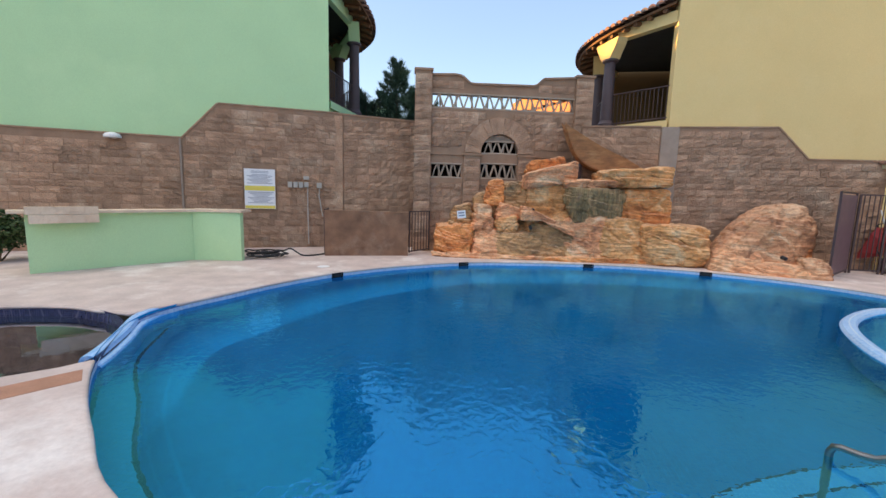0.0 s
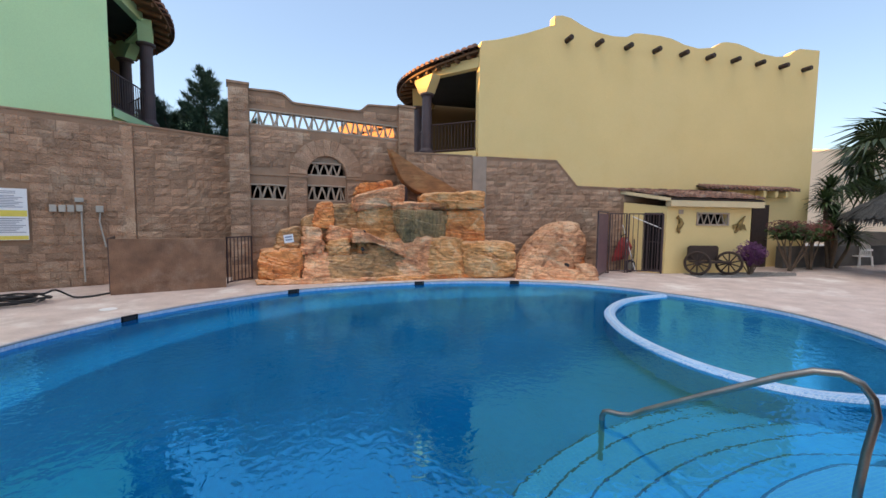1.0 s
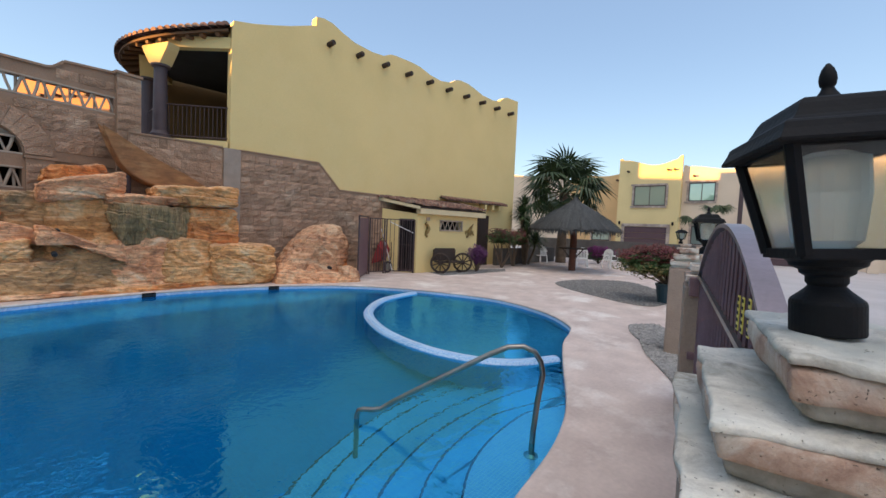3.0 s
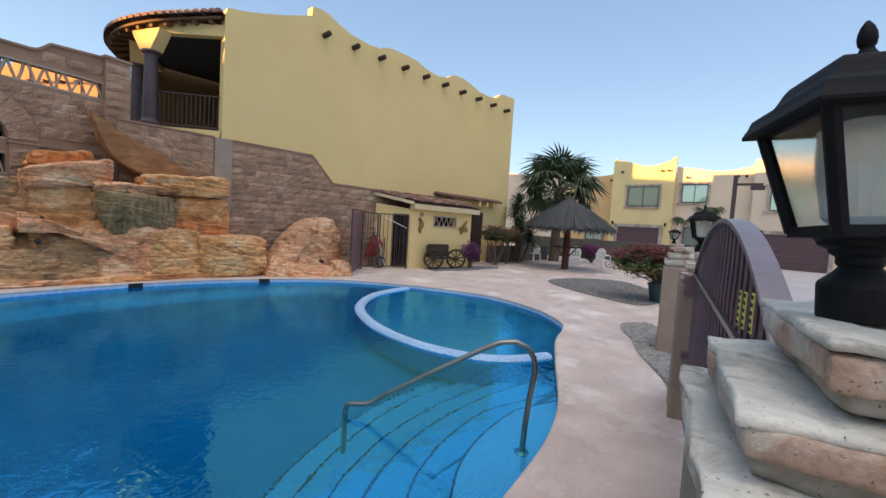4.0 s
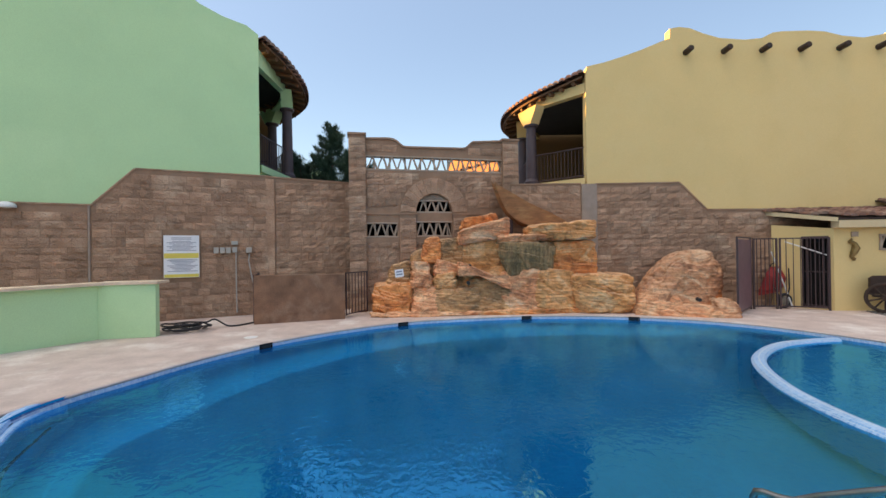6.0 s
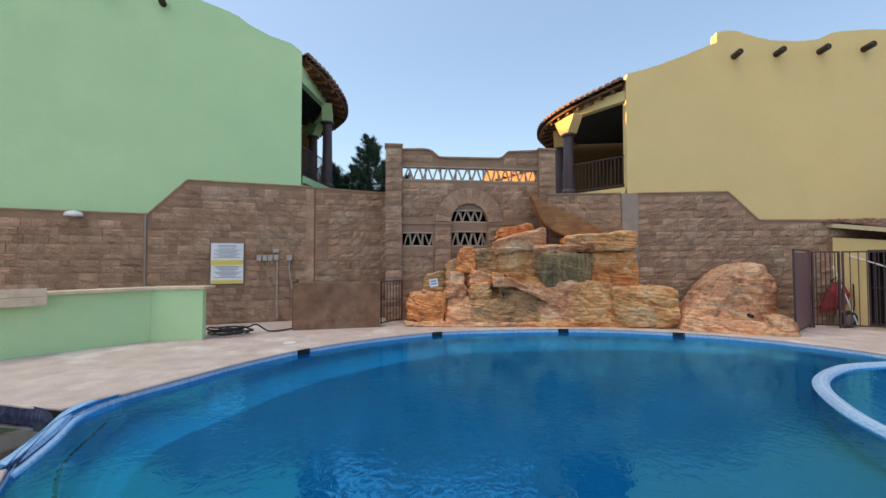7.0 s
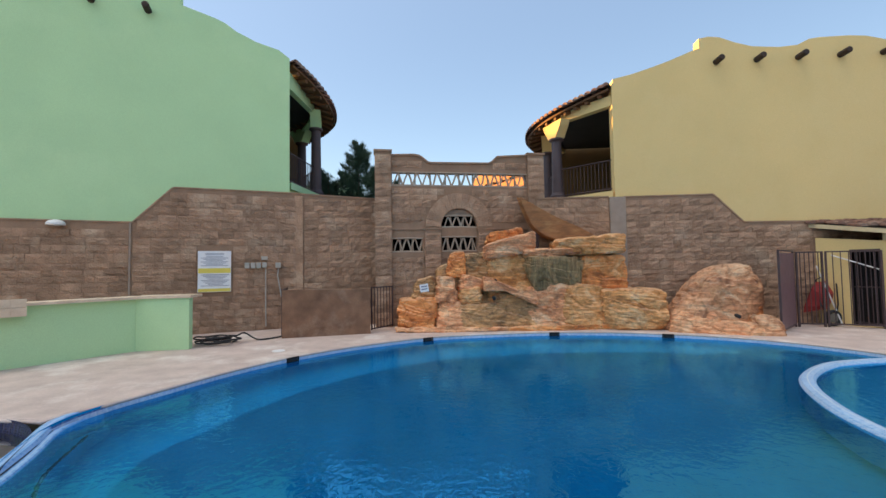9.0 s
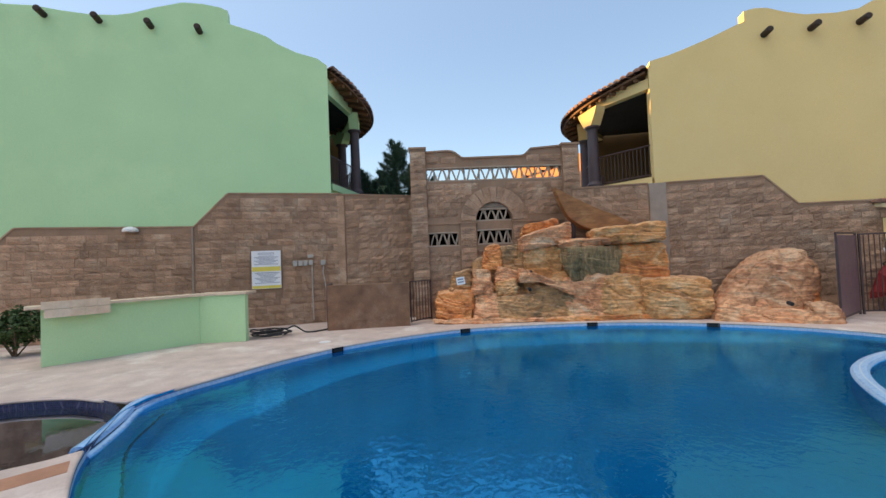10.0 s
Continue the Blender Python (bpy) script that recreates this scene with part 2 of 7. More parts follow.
M_GREEN = mat("green_plaster", (0.47, 0.70, 0.39), (0.44, 0.66, 0.37), 0.8, 60, 0.9, 0.12, dist=0.01, c=(0.50, 0.72, 0.41))
M_YELLOW = mat("yellow_plaster", (0.70, 0.53, 0.24), (0.66, 0.50, 0.225), 0.8, 60, 0.9, 0.12, dist=0.01, c=(0.69, 0.53, 0.25))
M_PALE = mat("pale_plaster", (0.68, 0.54, 0.40), (0.63, 0.50, 0.37), 0.6, 40, 0.9, 0.1)
M_PEACH = mat("peach_plaster", (0.66, 0.43, 0.21), (0.60, 0.39, 0.19), 0.6, 40, 0.9, 0.1)
M_BLOCK = mat("split_face_block", (0.48, 0.30, 0.195), (0.34, 0.21, 0.135), 3.5, 30, 0.9, 1.0, c=(0.55, 0.39, 0.27), dist=0.05, per=0.36)
M_BLOCKBACK = mat("block_mortar", (0.34, 0.215, 0.14), (0.27, 0.17, 0.11), 3, 40, 0.95, 0.3)
M_CEMENT = mat("cement", (0.35, 0.275, 0.22), (0.28, 0.22, 0.175), 4, 50, 0.9, 0.3)
M_DECK = mat("stamped_concrete", (0.61, 0.49, 0.43), (0.47, 0.37, 0.325), 2.2, 24, 0.72, 0.4, c=(0.74, 0.67, 0.61), dist=0.012)
M_GROUND = mat("parking_concrete", (0.46, 0.43, 0.42), (0.40, 0.37, 0.36), 0.5, 14, 0.85, 0.2)
M_TILE = tile_material("pool_mosaic", (0.0, 0.225, 0.54), (0.0, 0.255, 0.58), 0.05, (0.0, 0.285, 0.62))
M_TILELIGHT = tile_material("light_mosaic", (0.14, 0.36, 0.70), (0.26, 0.48, 0.80), 0.03, (0.40, 0.56, 0.78))
M_SCALE = tile_material("limed_mosaic", (0.17, 0.36, 0.62), (0.34, 0.52, 0.72), 0.03, (0.54, 0.63, 0.72), 0.4)
# shallow tiles coloured paler, in place of water dimming light with depth
M_TILEBENCH = tile_material("bench_mosaic", (0.06, 0.38, 0.68), (0.08, 0.42, 0.72), 0.05, (0.08, 0.36, 0.62))
M_TILESTEP = tile_material("step_mosaic", (0.12, 0.46, 0.86), (0.16, 0.52, 0.90), 0.05, (0.24, 0.58, 0.92))
M_TILETOP = tile_material("top_step_mosaic", (0.34, 0.52, 0.90), (0.44, 0.60, 0.93), 0.032, (0.70, 0.80, 0.95))
M_BASIN = tile_material("paddling_mosaic", (0.10, 0.36, 0.70), (0.15, 0.42, 0.76), 0.05, (0.22, 0.48, 0.78))
M_LIME = tile_material("limed_waterline", (0.30, 0.42, 0.64), (0.52, 0.58, 0.70), 0.03, (0.62, 0.66, 0.74), 0.6)
M_TILEBAND = tile_material("band_mosaic", (0.03, 0.10, 0.34), (0.09, 0.22, 0.50), 0.028, (0.2, 0.3, 0.5))
M_TILEDARK = tile_material("dark_mosaic", (0.012, 0.018, 0.06), (0.03, 0.04, 0.11), 0.028, (0.1, 0.1, 0.16))
M_WATER = water_material("pool_water", (0.45, 0.95, 1.0), (0.16, 0.70, 1.0), 0.8)
M_SPAWATER = water_material("spa_water", (0.5, 0.42, 0.36), (0.75, 0.85, 1.0), 0.08)
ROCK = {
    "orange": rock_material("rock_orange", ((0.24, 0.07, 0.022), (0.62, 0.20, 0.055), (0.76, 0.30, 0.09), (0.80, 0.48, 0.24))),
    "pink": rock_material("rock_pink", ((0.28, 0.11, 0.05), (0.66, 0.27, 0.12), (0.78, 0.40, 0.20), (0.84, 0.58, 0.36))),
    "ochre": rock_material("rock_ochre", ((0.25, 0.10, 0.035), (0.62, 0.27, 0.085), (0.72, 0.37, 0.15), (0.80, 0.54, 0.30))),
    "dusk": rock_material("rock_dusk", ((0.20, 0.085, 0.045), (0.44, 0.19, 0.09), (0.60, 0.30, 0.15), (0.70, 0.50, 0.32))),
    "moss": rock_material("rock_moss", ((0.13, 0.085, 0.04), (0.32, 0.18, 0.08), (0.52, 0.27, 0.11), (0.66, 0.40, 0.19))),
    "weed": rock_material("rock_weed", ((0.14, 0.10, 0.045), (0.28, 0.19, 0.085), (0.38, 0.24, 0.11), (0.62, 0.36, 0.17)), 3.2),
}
M_IRON = mat("brown_iron", (0.085, 0.056, 0.057), (0.068, 0.045, 0.046), 6, 60, 0.5, 0.1, metal=0.3)
M_GATE = mat("gate_paint", (0.21, 0.125, 0.135), (0.17, 0.10, 0.11), 5, 60, 0.45, 0.1, metal=0.2)
M_BLACK = mat("black_enamel", (0.008, 0.008, 0.009), (0.012, 0.012, 0.013), 10, 90, 0.6, 0.08, spec=0.1)
M_STEEL = mat("brushed_steel", (0.30, 0.285, 0.26), (0.22, 0.21, 0.19), 6, 80, 0.36, 0.05, metal=1.0)
M_WOOD = mat("dark_wood", (0.045, 0.026, 0.018), (0.03, 0.018, 0.013), 4, 40, 0.7, 0.3, stretch=(1, 1, 6))
M_RAFTER = mat("rafter_wood", (0.16, 0.078, 0.035), (0.115, 0.056, 0.026), 4, 40, 0.8, 0.3)
M_STICK = mat("weathered_sticks", (0.42, 0.33, 0.25), (0.33, 0.26, 0.20), 6, 50, 0.9, 0.3)
M_CLAY = mat("clay_tile", (0.24, 0.125, 0.09), (0.17, 0.095, 0.07), 5, 40, 0.9, 0.4, c=(0.30, 0.22, 0.17), per=0.3)
M_POST = mat("post_paint", (0.085, 0.06, 0.065), (0.07, 0.05, 0.055), 4, 60, 0.6, 0.1)
M_PLINTH = mat("cement_brown", (0.30, 0.165, 0.10), (0.17, 0.095, 0.06), 3, 50, 0.95, 1.0, dist=0.03, c=(0.36, 0.24, 0.17))
M_TRAV = mat("travertine", (0.72, 0.58, 0.43), (0.60, 0.46, 0.33), 5, 40, 0.7, 0.5, c=(0.78, 0.66, 0.52), dist=0.015)
M_STUCCO = mat("rough_stucco", (0.33, 0.245, 0.19), (0.27, 0.20, 0.155), 4, 60, 0.95, 0.7, dist=0.015)
M_WHITE = mat("white_resin", (0.78, 0.77, 0.75), (0.72, 0.71, 0.69), 5, 60, 0.45, 0.03)
M_SIGN = mat("sign_white", (0.78, 0.79, 0.80), (0.74, 0.75, 0.77), 3, 60, 0.5, 0.0)
M_SIGNYEL = mat("sign_yellow", (0.75, 0.62, 0.12), (0.70, 0.58, 0.10), 3, 60, 0.5, 0.0)
M_INK = mat("sign_ink", (0.25, 0.27, 0.33), (0.22, 0.24, 0.3), 3, 60, 0.6, 0.0)
M_PVC = mat("grey_plastic", (0.46, 0.43, 0.38), (0.38, 0.355, 0.31), 5, 60, 0.55, 0.03)
M_RUBBER = mat("black_rubber", (0.015, 0.015, 0.017), (0.022, 0.022, 0.024), 9, 60, 0.6, 0.1)
M_RED = mat("red_paint", (0.35, 0.03, 0.03), (0.28, 0.025, 0.025), 5, 60, 0.45, 0.05)
M_THATCH = mat("grey_thatch", (0.085, 0.084, 0.08), (0.05, 0.05, 0.048), 5, 60, 0.95, 0.8, stretch=(3, 3, 1), per=0.35)
M_BARK = mat("bark", (0.16, 0.11, 0.075), (0.11, 0.075, 0.05), 6, 40, 0.95, 0.8)
M_LEAF = mat("leaf_green", (0.045, 0.085, 0.022), (0.07, 0.12, 0.03), 3, 30, 0.55, 0.0, per=0.4)
M_PALM = mat("palm_green", (0.030, 0.052, 0.016), (0.05, 0.075, 0.024), 3, 30, 0.5, 0.0, per=0.35)
M_CYPRESS = mat("juniper_green", (0.022, 0.05, 0.03), (0.035, 0.07, 0.035), 3, 30, 0.6, 0.0, per=0.4)
M_OLIVE = mat("olive_leaf", (0.13, 0.12, 0.04), (0.19, 0.15, 0.055), 3, 30, 0.6, 0.0, per=0.4)
M_PURPLE = mat("purple_bracts", (0.075, 0.018, 0.07), (0.11, 0.028, 0.10), 4, 40, 0.6, 0.0, per=0.4)
M_MAGENTA = mat("magenta_bracts", (0.24, 0.03, 0.16), (0.17, 0.025, 0.12), 4, 40, 0.6, 0.0, per=0.4)
M_RUST = mat("crimson_bracts", (0.14, 0.022, 0.03), (0.09, 0.035, 0.018), 4, 40, 0.6, 0.0, per=0.4)
M_GRAVEL = mat("gravel", (0.30, 0.28, 0.26), (0.20, 0.19, 0.18), 8, 60, 0.9, 0.3, per=0.5)
M_BED = mat("gravel_bed", (0.19, 0.175, 0.16), (0.13, 0.12, 0.11), 14, 90, 0.95, 0.9, dist=0.02)
M_GARAGE = mat("garage_door", (0.10, 0.055, 0.06), (0.085, 0.048, 0.052), 2, 40, 0.6, 0.05)
M_STONE = mat("mosaic_stone", (0.40, 0.33, 0.28), (0.26, 0.20, 0.17), 2, 30, 0.9, 0.4, per=0.5)
M_SLIDE = mat("slide_fibreglass", (0.34, 0.155, 0.06), (0.19, 0.085, 0.035), 3.5, 40, 0.75, 0.5, c=(0.42, 0.23, 0.10), stretch=(1, 1, 3))
M_WINDOW = glass_material("window_glass", (0.42, 0.52, 0.47), 0.03, 0.0)
M_WINDOW.node_tree.nodes["Principled BSDF"].inputs["Metallic"].default_value = 0.6
M_FROST = glass_material("frosted_glass", (0.80, 0.84, 0.80), 0.10, 1.0)
M_GLOBE = glass_material("globe_glass", (0.93, 0.94, 0.92), 0.45, 0.6)
M_REDWOOD = mat("red_brown_post", (0.13, 0.05, 0.03), (0.09, 0.035, 0.022), 5, 40, 0.85, 0.5, stretch=(2, 2, 0.5))
M_CREAM = mat("cream_trim", (0.62, 0.50, 0.30), (0.56, 0.45, 0.27), 2, 50, 0.85, 0.1)
# near-black colour put in for the shade of interiors
M_DARK = mat("shade_black", (0.03, 0.027, 0.025), (0.02, 0.018, 0.017), 2, 30, 0.9, 0.0)
M_BLUEPOT = mat("blue_pot", (0.02, 0.05, 0.065), (0.016, 0.04, 0.052), 4, 50, 0.4, 0.05)
# grey wall render, darkened in colour to give the garden's shade
M_SHADEWALL = mat("shaded_grey_render", (0.125, 0.115, 0.105), (0.09, 0.083, 0.076), 3, 50, 0.95, 0.5)
M_BRASS = mat("ornament_bronze", (0.28, 0.19, 0.07), (0.2, 0.13, 0.05), 8, 60, 0.5, 0.2, metal=0.6)
M_LOT = mat("lot_house_plaster", (0.70, 0.55, 0.27), (0.65, 0.51, 0.25), 0.6, 40, 0.9, 0.1)
# ochre darkened in colour so the porch walls look deeply shaded
M_SHADY = mat("shaded_porch_ochre", (0.17, 0.10, 0.036), (0.13, 0.078, 0.03), 0.8, 50, 0.9, 0.1)


def pitted_material(name, tones, patch, grain=1.0):
    """Weathered cement: cloudy tones, smears, scattered pits and crumbs."""
    m = bpy.data.materials.new(name)
    m.use_nodes = True
    n, l = m.node_tree.nodes, m.node_tree.links
    p = n["Principled BSDF"]
    geo = n.new("ShaderNodeNewGeometry")
    cloud = n.new("ShaderNodeTexNoise"); cloud.inputs["Scale"].default_value = 8; cloud.inputs["Detail"].default_value = 12; cloud.inputs["Roughness"].default_value = 0.7; cloud.inputs["Distortion"].default_value = 0.4
    l.new(geo.outputs["Position"], cloud.inputs["Vector"])
    ramp = n.new("ShaderNodeValToRGB")
    e = ramp.color_ramp.elements
    e[0].position, e[0].color = 0.34, (*tones[0], 1)
    e[1].position, e[1].color = 0.66, (*tones[2], 1)
    x = e.new(0.5); x.color = (*tones[1], 1)
    l.new(cloud.outputs["Fac"], ramp.inputs["Fac"])
    blot = n.new("ShaderNodeTexNoise"); blot.inputs["Scale"].default_value = 3.1; blot.inputs["Detail"].default_value = 6
    mp = n.new("ShaderNodeMapping"); mp.inputs["Location"].default_value = (3.7, 1.2, 5.1)
    l.new(geo.outputs["Position"], mp.inputs["Vector"]); l.new(mp.outputs["Vector"], blot.inputs["Vector"])
    br = n.new("ShaderNodeMapRange"); br.inputs["From Min"].default_value, br.inputs["From Max"].default_value = 0.50, 0.60
    l.new(blot.outputs["Fac"], br.inputs["Value"])
    mix = n.new("ShaderNodeMix"); mix.data_type = 'RGBA'
    l.new(br.outputs["Result"], mix.inputs["Factor"]); l.new(ramp.outputs["Color"], mix.inputs["A"]); mix.inputs["B"].default_value = (*patch, 1)
    pit = n.new("ShaderNodeTexVoronoi"); pit.inputs["Scale"].default_value = 85 * grain
    jag = n.new("ShaderNodeTexNoise"); jag.inputs["Scale"].default_value = 160; jag.inputs["Detail"].default_value = 3
    l.new(geo.outputs["Position"], jag.inputs["Vector"])
    warp = n.new("ShaderNodeVectorMath"); warp.operation = 'MULTIPLY_ADD'; warp.inputs[1].default_value = (0.016, 0.016, 0.016)
    l.new(jag.outputs["Color"], warp.inputs[0]); l.new(geo.outputs["Position"], warp.inputs[2])
    l.new(warp.outputs[0], pit.inputs["Vector"])
    sep = n.new("ShaderNodeSeparateColor"); l.new(pit.outputs["Color"], sep.inputs["Color"])
    size = n.new("ShaderNodeMapRange"); size.inputs["From Min"].default_value = 0.55; size.inputs["To Max"].default_value = 0.40
    l.new(sep.outputs["Red"], size.inputs["Value"])
    crowd = n.new("ShaderNodeMath"); crowd.operation = 'MULTIPLY'
    most = n.new("ShaderNodeMapRange"); most.inputs["From Min"].default_value, most.inputs["From Max"].default_value, most.inputs["To Min"].default_value = 0.42, 0.60, min(0.95, 0.25 * grain ** 2)
    l.new(cloud.outputs["Fac"], most.inputs["Value"])
    l.new(size.outputs["Result"], crowd.inputs[0]); l.new(most.outputs["Result"], crowd.inputs[1])
    gap = n.new("ShaderNodeMath"); gap.operation = 'SUBTRACT'
    l.new(crowd.outputs[0], gap.inputs[0]); l.new(pit.outputs["Distance"], gap.inputs[1])
    deep = n.new("ShaderNodeMapRange"); deep.inputs["From Max"].default_value = 0.12
    l.new(gap.outputs[0], deep.inputs["Value"])
    dk = n.new("ShaderNodeMath"); dk.operation = 'MULTIPLY'; dk.inputs[1].default_value = 0.7
    l.new(deep.outputs[0], dk.inputs[0])
    m2 = n.new("ShaderNodeMix"); m2.data_type = 'RGBA'
    l.new(dk.outputs[0], m2.inputs["Factor"]); l.new(mix.outputs["Result"], m2.inputs["A"]); m2.inputs["B"].default_value = (0.06, 0.05, 0.04, 1)
    l.new(m2.outputs["Result"], p.inputs["Base Color"])
    p.inputs["Roughness"].default_value = 0.95
    fine = n.new("ShaderNodeTexNoise"); fine.inputs["Scale"].default_value = 34; fine.inputs["Detail"].default_value = 8; fine.inputs["Roughness"].default_value = 0.65
    l.new(geo.outputs["Position"], fine.inputs["Vector"])
    h = n.new("ShaderNodeMath"); h.operation = 'MULTIPLY_ADD'; h.inputs[1].default_value = -0.8
    l.new(deep.outputs[0], h.inputs[0]); l.new(fine.outputs["Fac"], h.inputs[2])
    bp = n.new("ShaderNodeBump"); bp.inputs["Strength"].default_value = 0.8; bp.inputs["Distance"].default_value = 0.01
    l.new(h.outputs[0], bp.inputs["Height"]); l.new(bp.outputs["Normal"], p.inputs["Normal"])
    return m


M_CAP = pitted_material("weathered_cap", ((0.26, 0.235, 0.19), (0.56, 0.52, 0.45), (0.76, 0.72, 0.63)), (0.42, 0.42, 0.38), 1.5)
M_BRICK = pitted_material("worn_brick", ((0.24, 0.125, 0.085), (0.42, 0.28, 0.205), (0.60, 0.51, 0.42)), (0.58, 0.54, 0.47), 1.8)
M_FILLET = pitted_material("smoothed_cement", ((0.22, 0.19, 0.15), (0.33, 0.29, 0.24), (0.42, 0.38, 0.32)), (0.46, 0.44, 0.39), 1.4)

# ---- kit ----
def part(name, bm, material, parent=None, label="", smooth=False):
    me = bpy.data.meshes.new(name)
    bmesh.ops.recalc_face_normals(bm, faces=bm.faces)
    bm.to_mesh(me)
    bm.free()
    me.materials.append(material)
    if smooth:
        for f in me.polygons:
            f.use_smooth = True
    ob = new(name, me)
    if parent:
        ob.parent = parent
    if label:
        ob["label"] = label
    return ob


def thing(name, label, category, group="", kind="", at=None):
    ob = new(name)
    ob.empty_display_size = 0.1
    if at is not None:
        ob.matrix_world = at
    return tagged(ob, label, category, group, kind)


def box(bm, c, s, m=None, bevel=0.0):
    """An axis-aligned box with centre c and full sizes s, then moved by m."""
    got = bmesh.ops.create_cube(bm, size=1.0)["verts"]
    for v in got:
        v.co = Vector((c[0] + v.co.x * s[0], c[1] + v.co.y * s[1], c[2] + v.co.z * s[2]))
    if bevel:
        es = list({e for v in got for e in v.link_edges})
        res = bmesh.ops.bevel(bm, geom=es, offset=bevel, segments=2, affect='EDGES', profile=0.6)
        got = list({v for f in res["faces"] for v in f.verts} | {v for v in got if v.is_valid})
    if m is not None:
        bmesh.ops.transform(bm, matrix=m, verts=got)
    return bm


def boxes(*items, bevel=0.0):
    bm = bmesh.new()
    for c, s in items:
        box(bm, c, s, None, bevel)
    return bm


def turned(bm, profile, seg=20, m=None):
    """A solid turned about z from (radius, height) pairs."""
    rings = []
    for r, z in profile:
        rings.append([bm.verts.new((r * math.cos(2 * math.pi * k / seg), r * math.sin(2 * math.pi * k / seg), z)) for k in range(seg)])
    for a, b in zip(rings, rings[1:]):
        for k in range(seg):
            bm.faces.new((a[k], a[(k + 1) % seg], b[(k + 1) % seg], b[k]))
    bm.faces.new(rings[0][::-1]); bm.faces.new(rings[-1])
    if m is not None:
        bmesh.ops.transform(bm, matrix=m, verts=[v for r in rings for v in r])
    return bm


def tube(bm, path, r, seg=8, cap=True, close=False):
    """A round bar along a path of points; r may be a number or one radius a point."""
    pts = [Vector(p) for p in path]
    n = len(pts)
    rs = r if isinstance(r, (list, tuple)) else [r] * n
    rings, up = [], None
    for i, p in enumerate(pts):
        a = pts[(i - 1) % n] if close or i else pts[0]
        b = pts[(i + 1) % n] if close or i < n - 1 else pts[-1]
        d = (b - a).normalized()
        if up is None:
            up = d.orthogonal().normalized()
        up = (up - d * up.dot(d)).normalized()
        side = d.cross(up)
        rings.append([bm.verts.new(p + (up * math.cos(2 * math.pi * k / seg) + side * math.sin(2 * math.pi * k / seg)) * rs[i]) for k in range(seg)])
    pairs = list(zip(rings, rings[1:])) + ([(rings[-1], rings[0])] if close else [])
    for a, b in pairs:
        for k in range(seg):
            bm.faces.new((a[k], a[(k + 1) % seg], b[(k + 1) % seg], b[k]))
    if cap and not close:
        bm.faces.new(rings[0][::-1]); bm.faces.new(rings[-1])
    return bm


def slab(bm, outline, m, t0, t1):
    """A plate with the outline (u, v), from w = t0 to t1, in the frame m (u, v, w)."""
    a = [bm.verts.new(m @ Vector((u, v, t0))) for u, v in outline]
    b = [bm.verts.new(m @ Vector((u, v, t1))) for u, v in outline]
    bm.faces.new(a); bm.faces.new(b[::-1])
    n = len(a)
    for k in range(n):
        bm.faces.new((a[k], b[k], b[(k + 1) % n], a[(k + 1) % n]))
    return bm


def holed(bm, outer, holes, m, t0, t1):
    """A plate with openings through it."""
    loops = [outer] + holes
    for t, flip in ((t0, False), (t1, True)):
        edges, rings = [], []
        for lp in loops:
            vs = [bm.verts.new(m @ Vector((u, v, t))) for u, v in lp]
            rings.append(vs)
            edges += [bm.edges.new((vs[k], vs[(k + 1) % len(vs)])) for k in range(len(vs))]
        bmesh.ops.triangle_fill(bm, edges=edges, use_beauty=True)
        if t == t0:
            first = rings
        else:
            second = rings
    for a, b in zip(first, second):
        for k in range(len(a)):
            bm.faces.new((a[k], a[(k + 1) % len(a)], b[(k + 1) % len(a)], b[k]))
    return bm


def plane_frame(origin, u, z=0.0):
    """A frame whose u runs along the level direction u, v up, and w level and square to them, away from the pool."""
    u = Vector((u[0], u[1], 0)).normalized()
    w = Vector((-u.y, u.x, 0))
    if w.dot(Vector((origin[0], origin[1], 0)) - Vector((2, 5, 0))) < 0:
        w = -w
    m = Matrix((u, (0, 0, 1), w)).transposed().to_4x4()
    m.translation = (origin[0], origin[1], z)
    return m


def spline(pts, per=6, closed=True):
    """A smooth curve through level points."""
    n, out = len(pts), []
    for i in range(n if closed else n - 1):
        p = [Vector(pts[(i + k) % n]) if closed else Vector(pts[min(max(i + k, 0), n - 1)]) for k in (-1, 0, 1, 2)]
        for j in range(per):
            t = j / per
            out.append(0.5 * ((2 * p[1]) + (p[2] - p[0]) * t + (2 * p[0] - 5 * p[1] + 4 * p[2] - p[3]) * t * t + (3 * p[1] - p[0] - 3 * p[2] + p[3]) * t ** 3))
    if not closed:
        out.append(Vector(pts[-1]))
    return out


def inside(p, poly):
    x, y, r = p[0], p[1], False
    for (ax, ay), (bx, by) in zip(poly, poly[1:] + poly[:1]):
        if (ay > y) != (by > y) and x < (bx - ax) * (y - ay) / (by - ay) + ax:
            r = not r
    return r


def offset(pts, d):
    """The level closed curve moved d to its left."""
    out, n = [], len(pts)
    for i in range(n):
        a, b = Vector(pts[i - 1][:2]), Vector(pts[(i + 1) % n][:2])
        t = (b - a).normalized()
        out.append(Vector((pts[i][0] - t.y * d, pts[i][1] + t.x * d)))
    return out


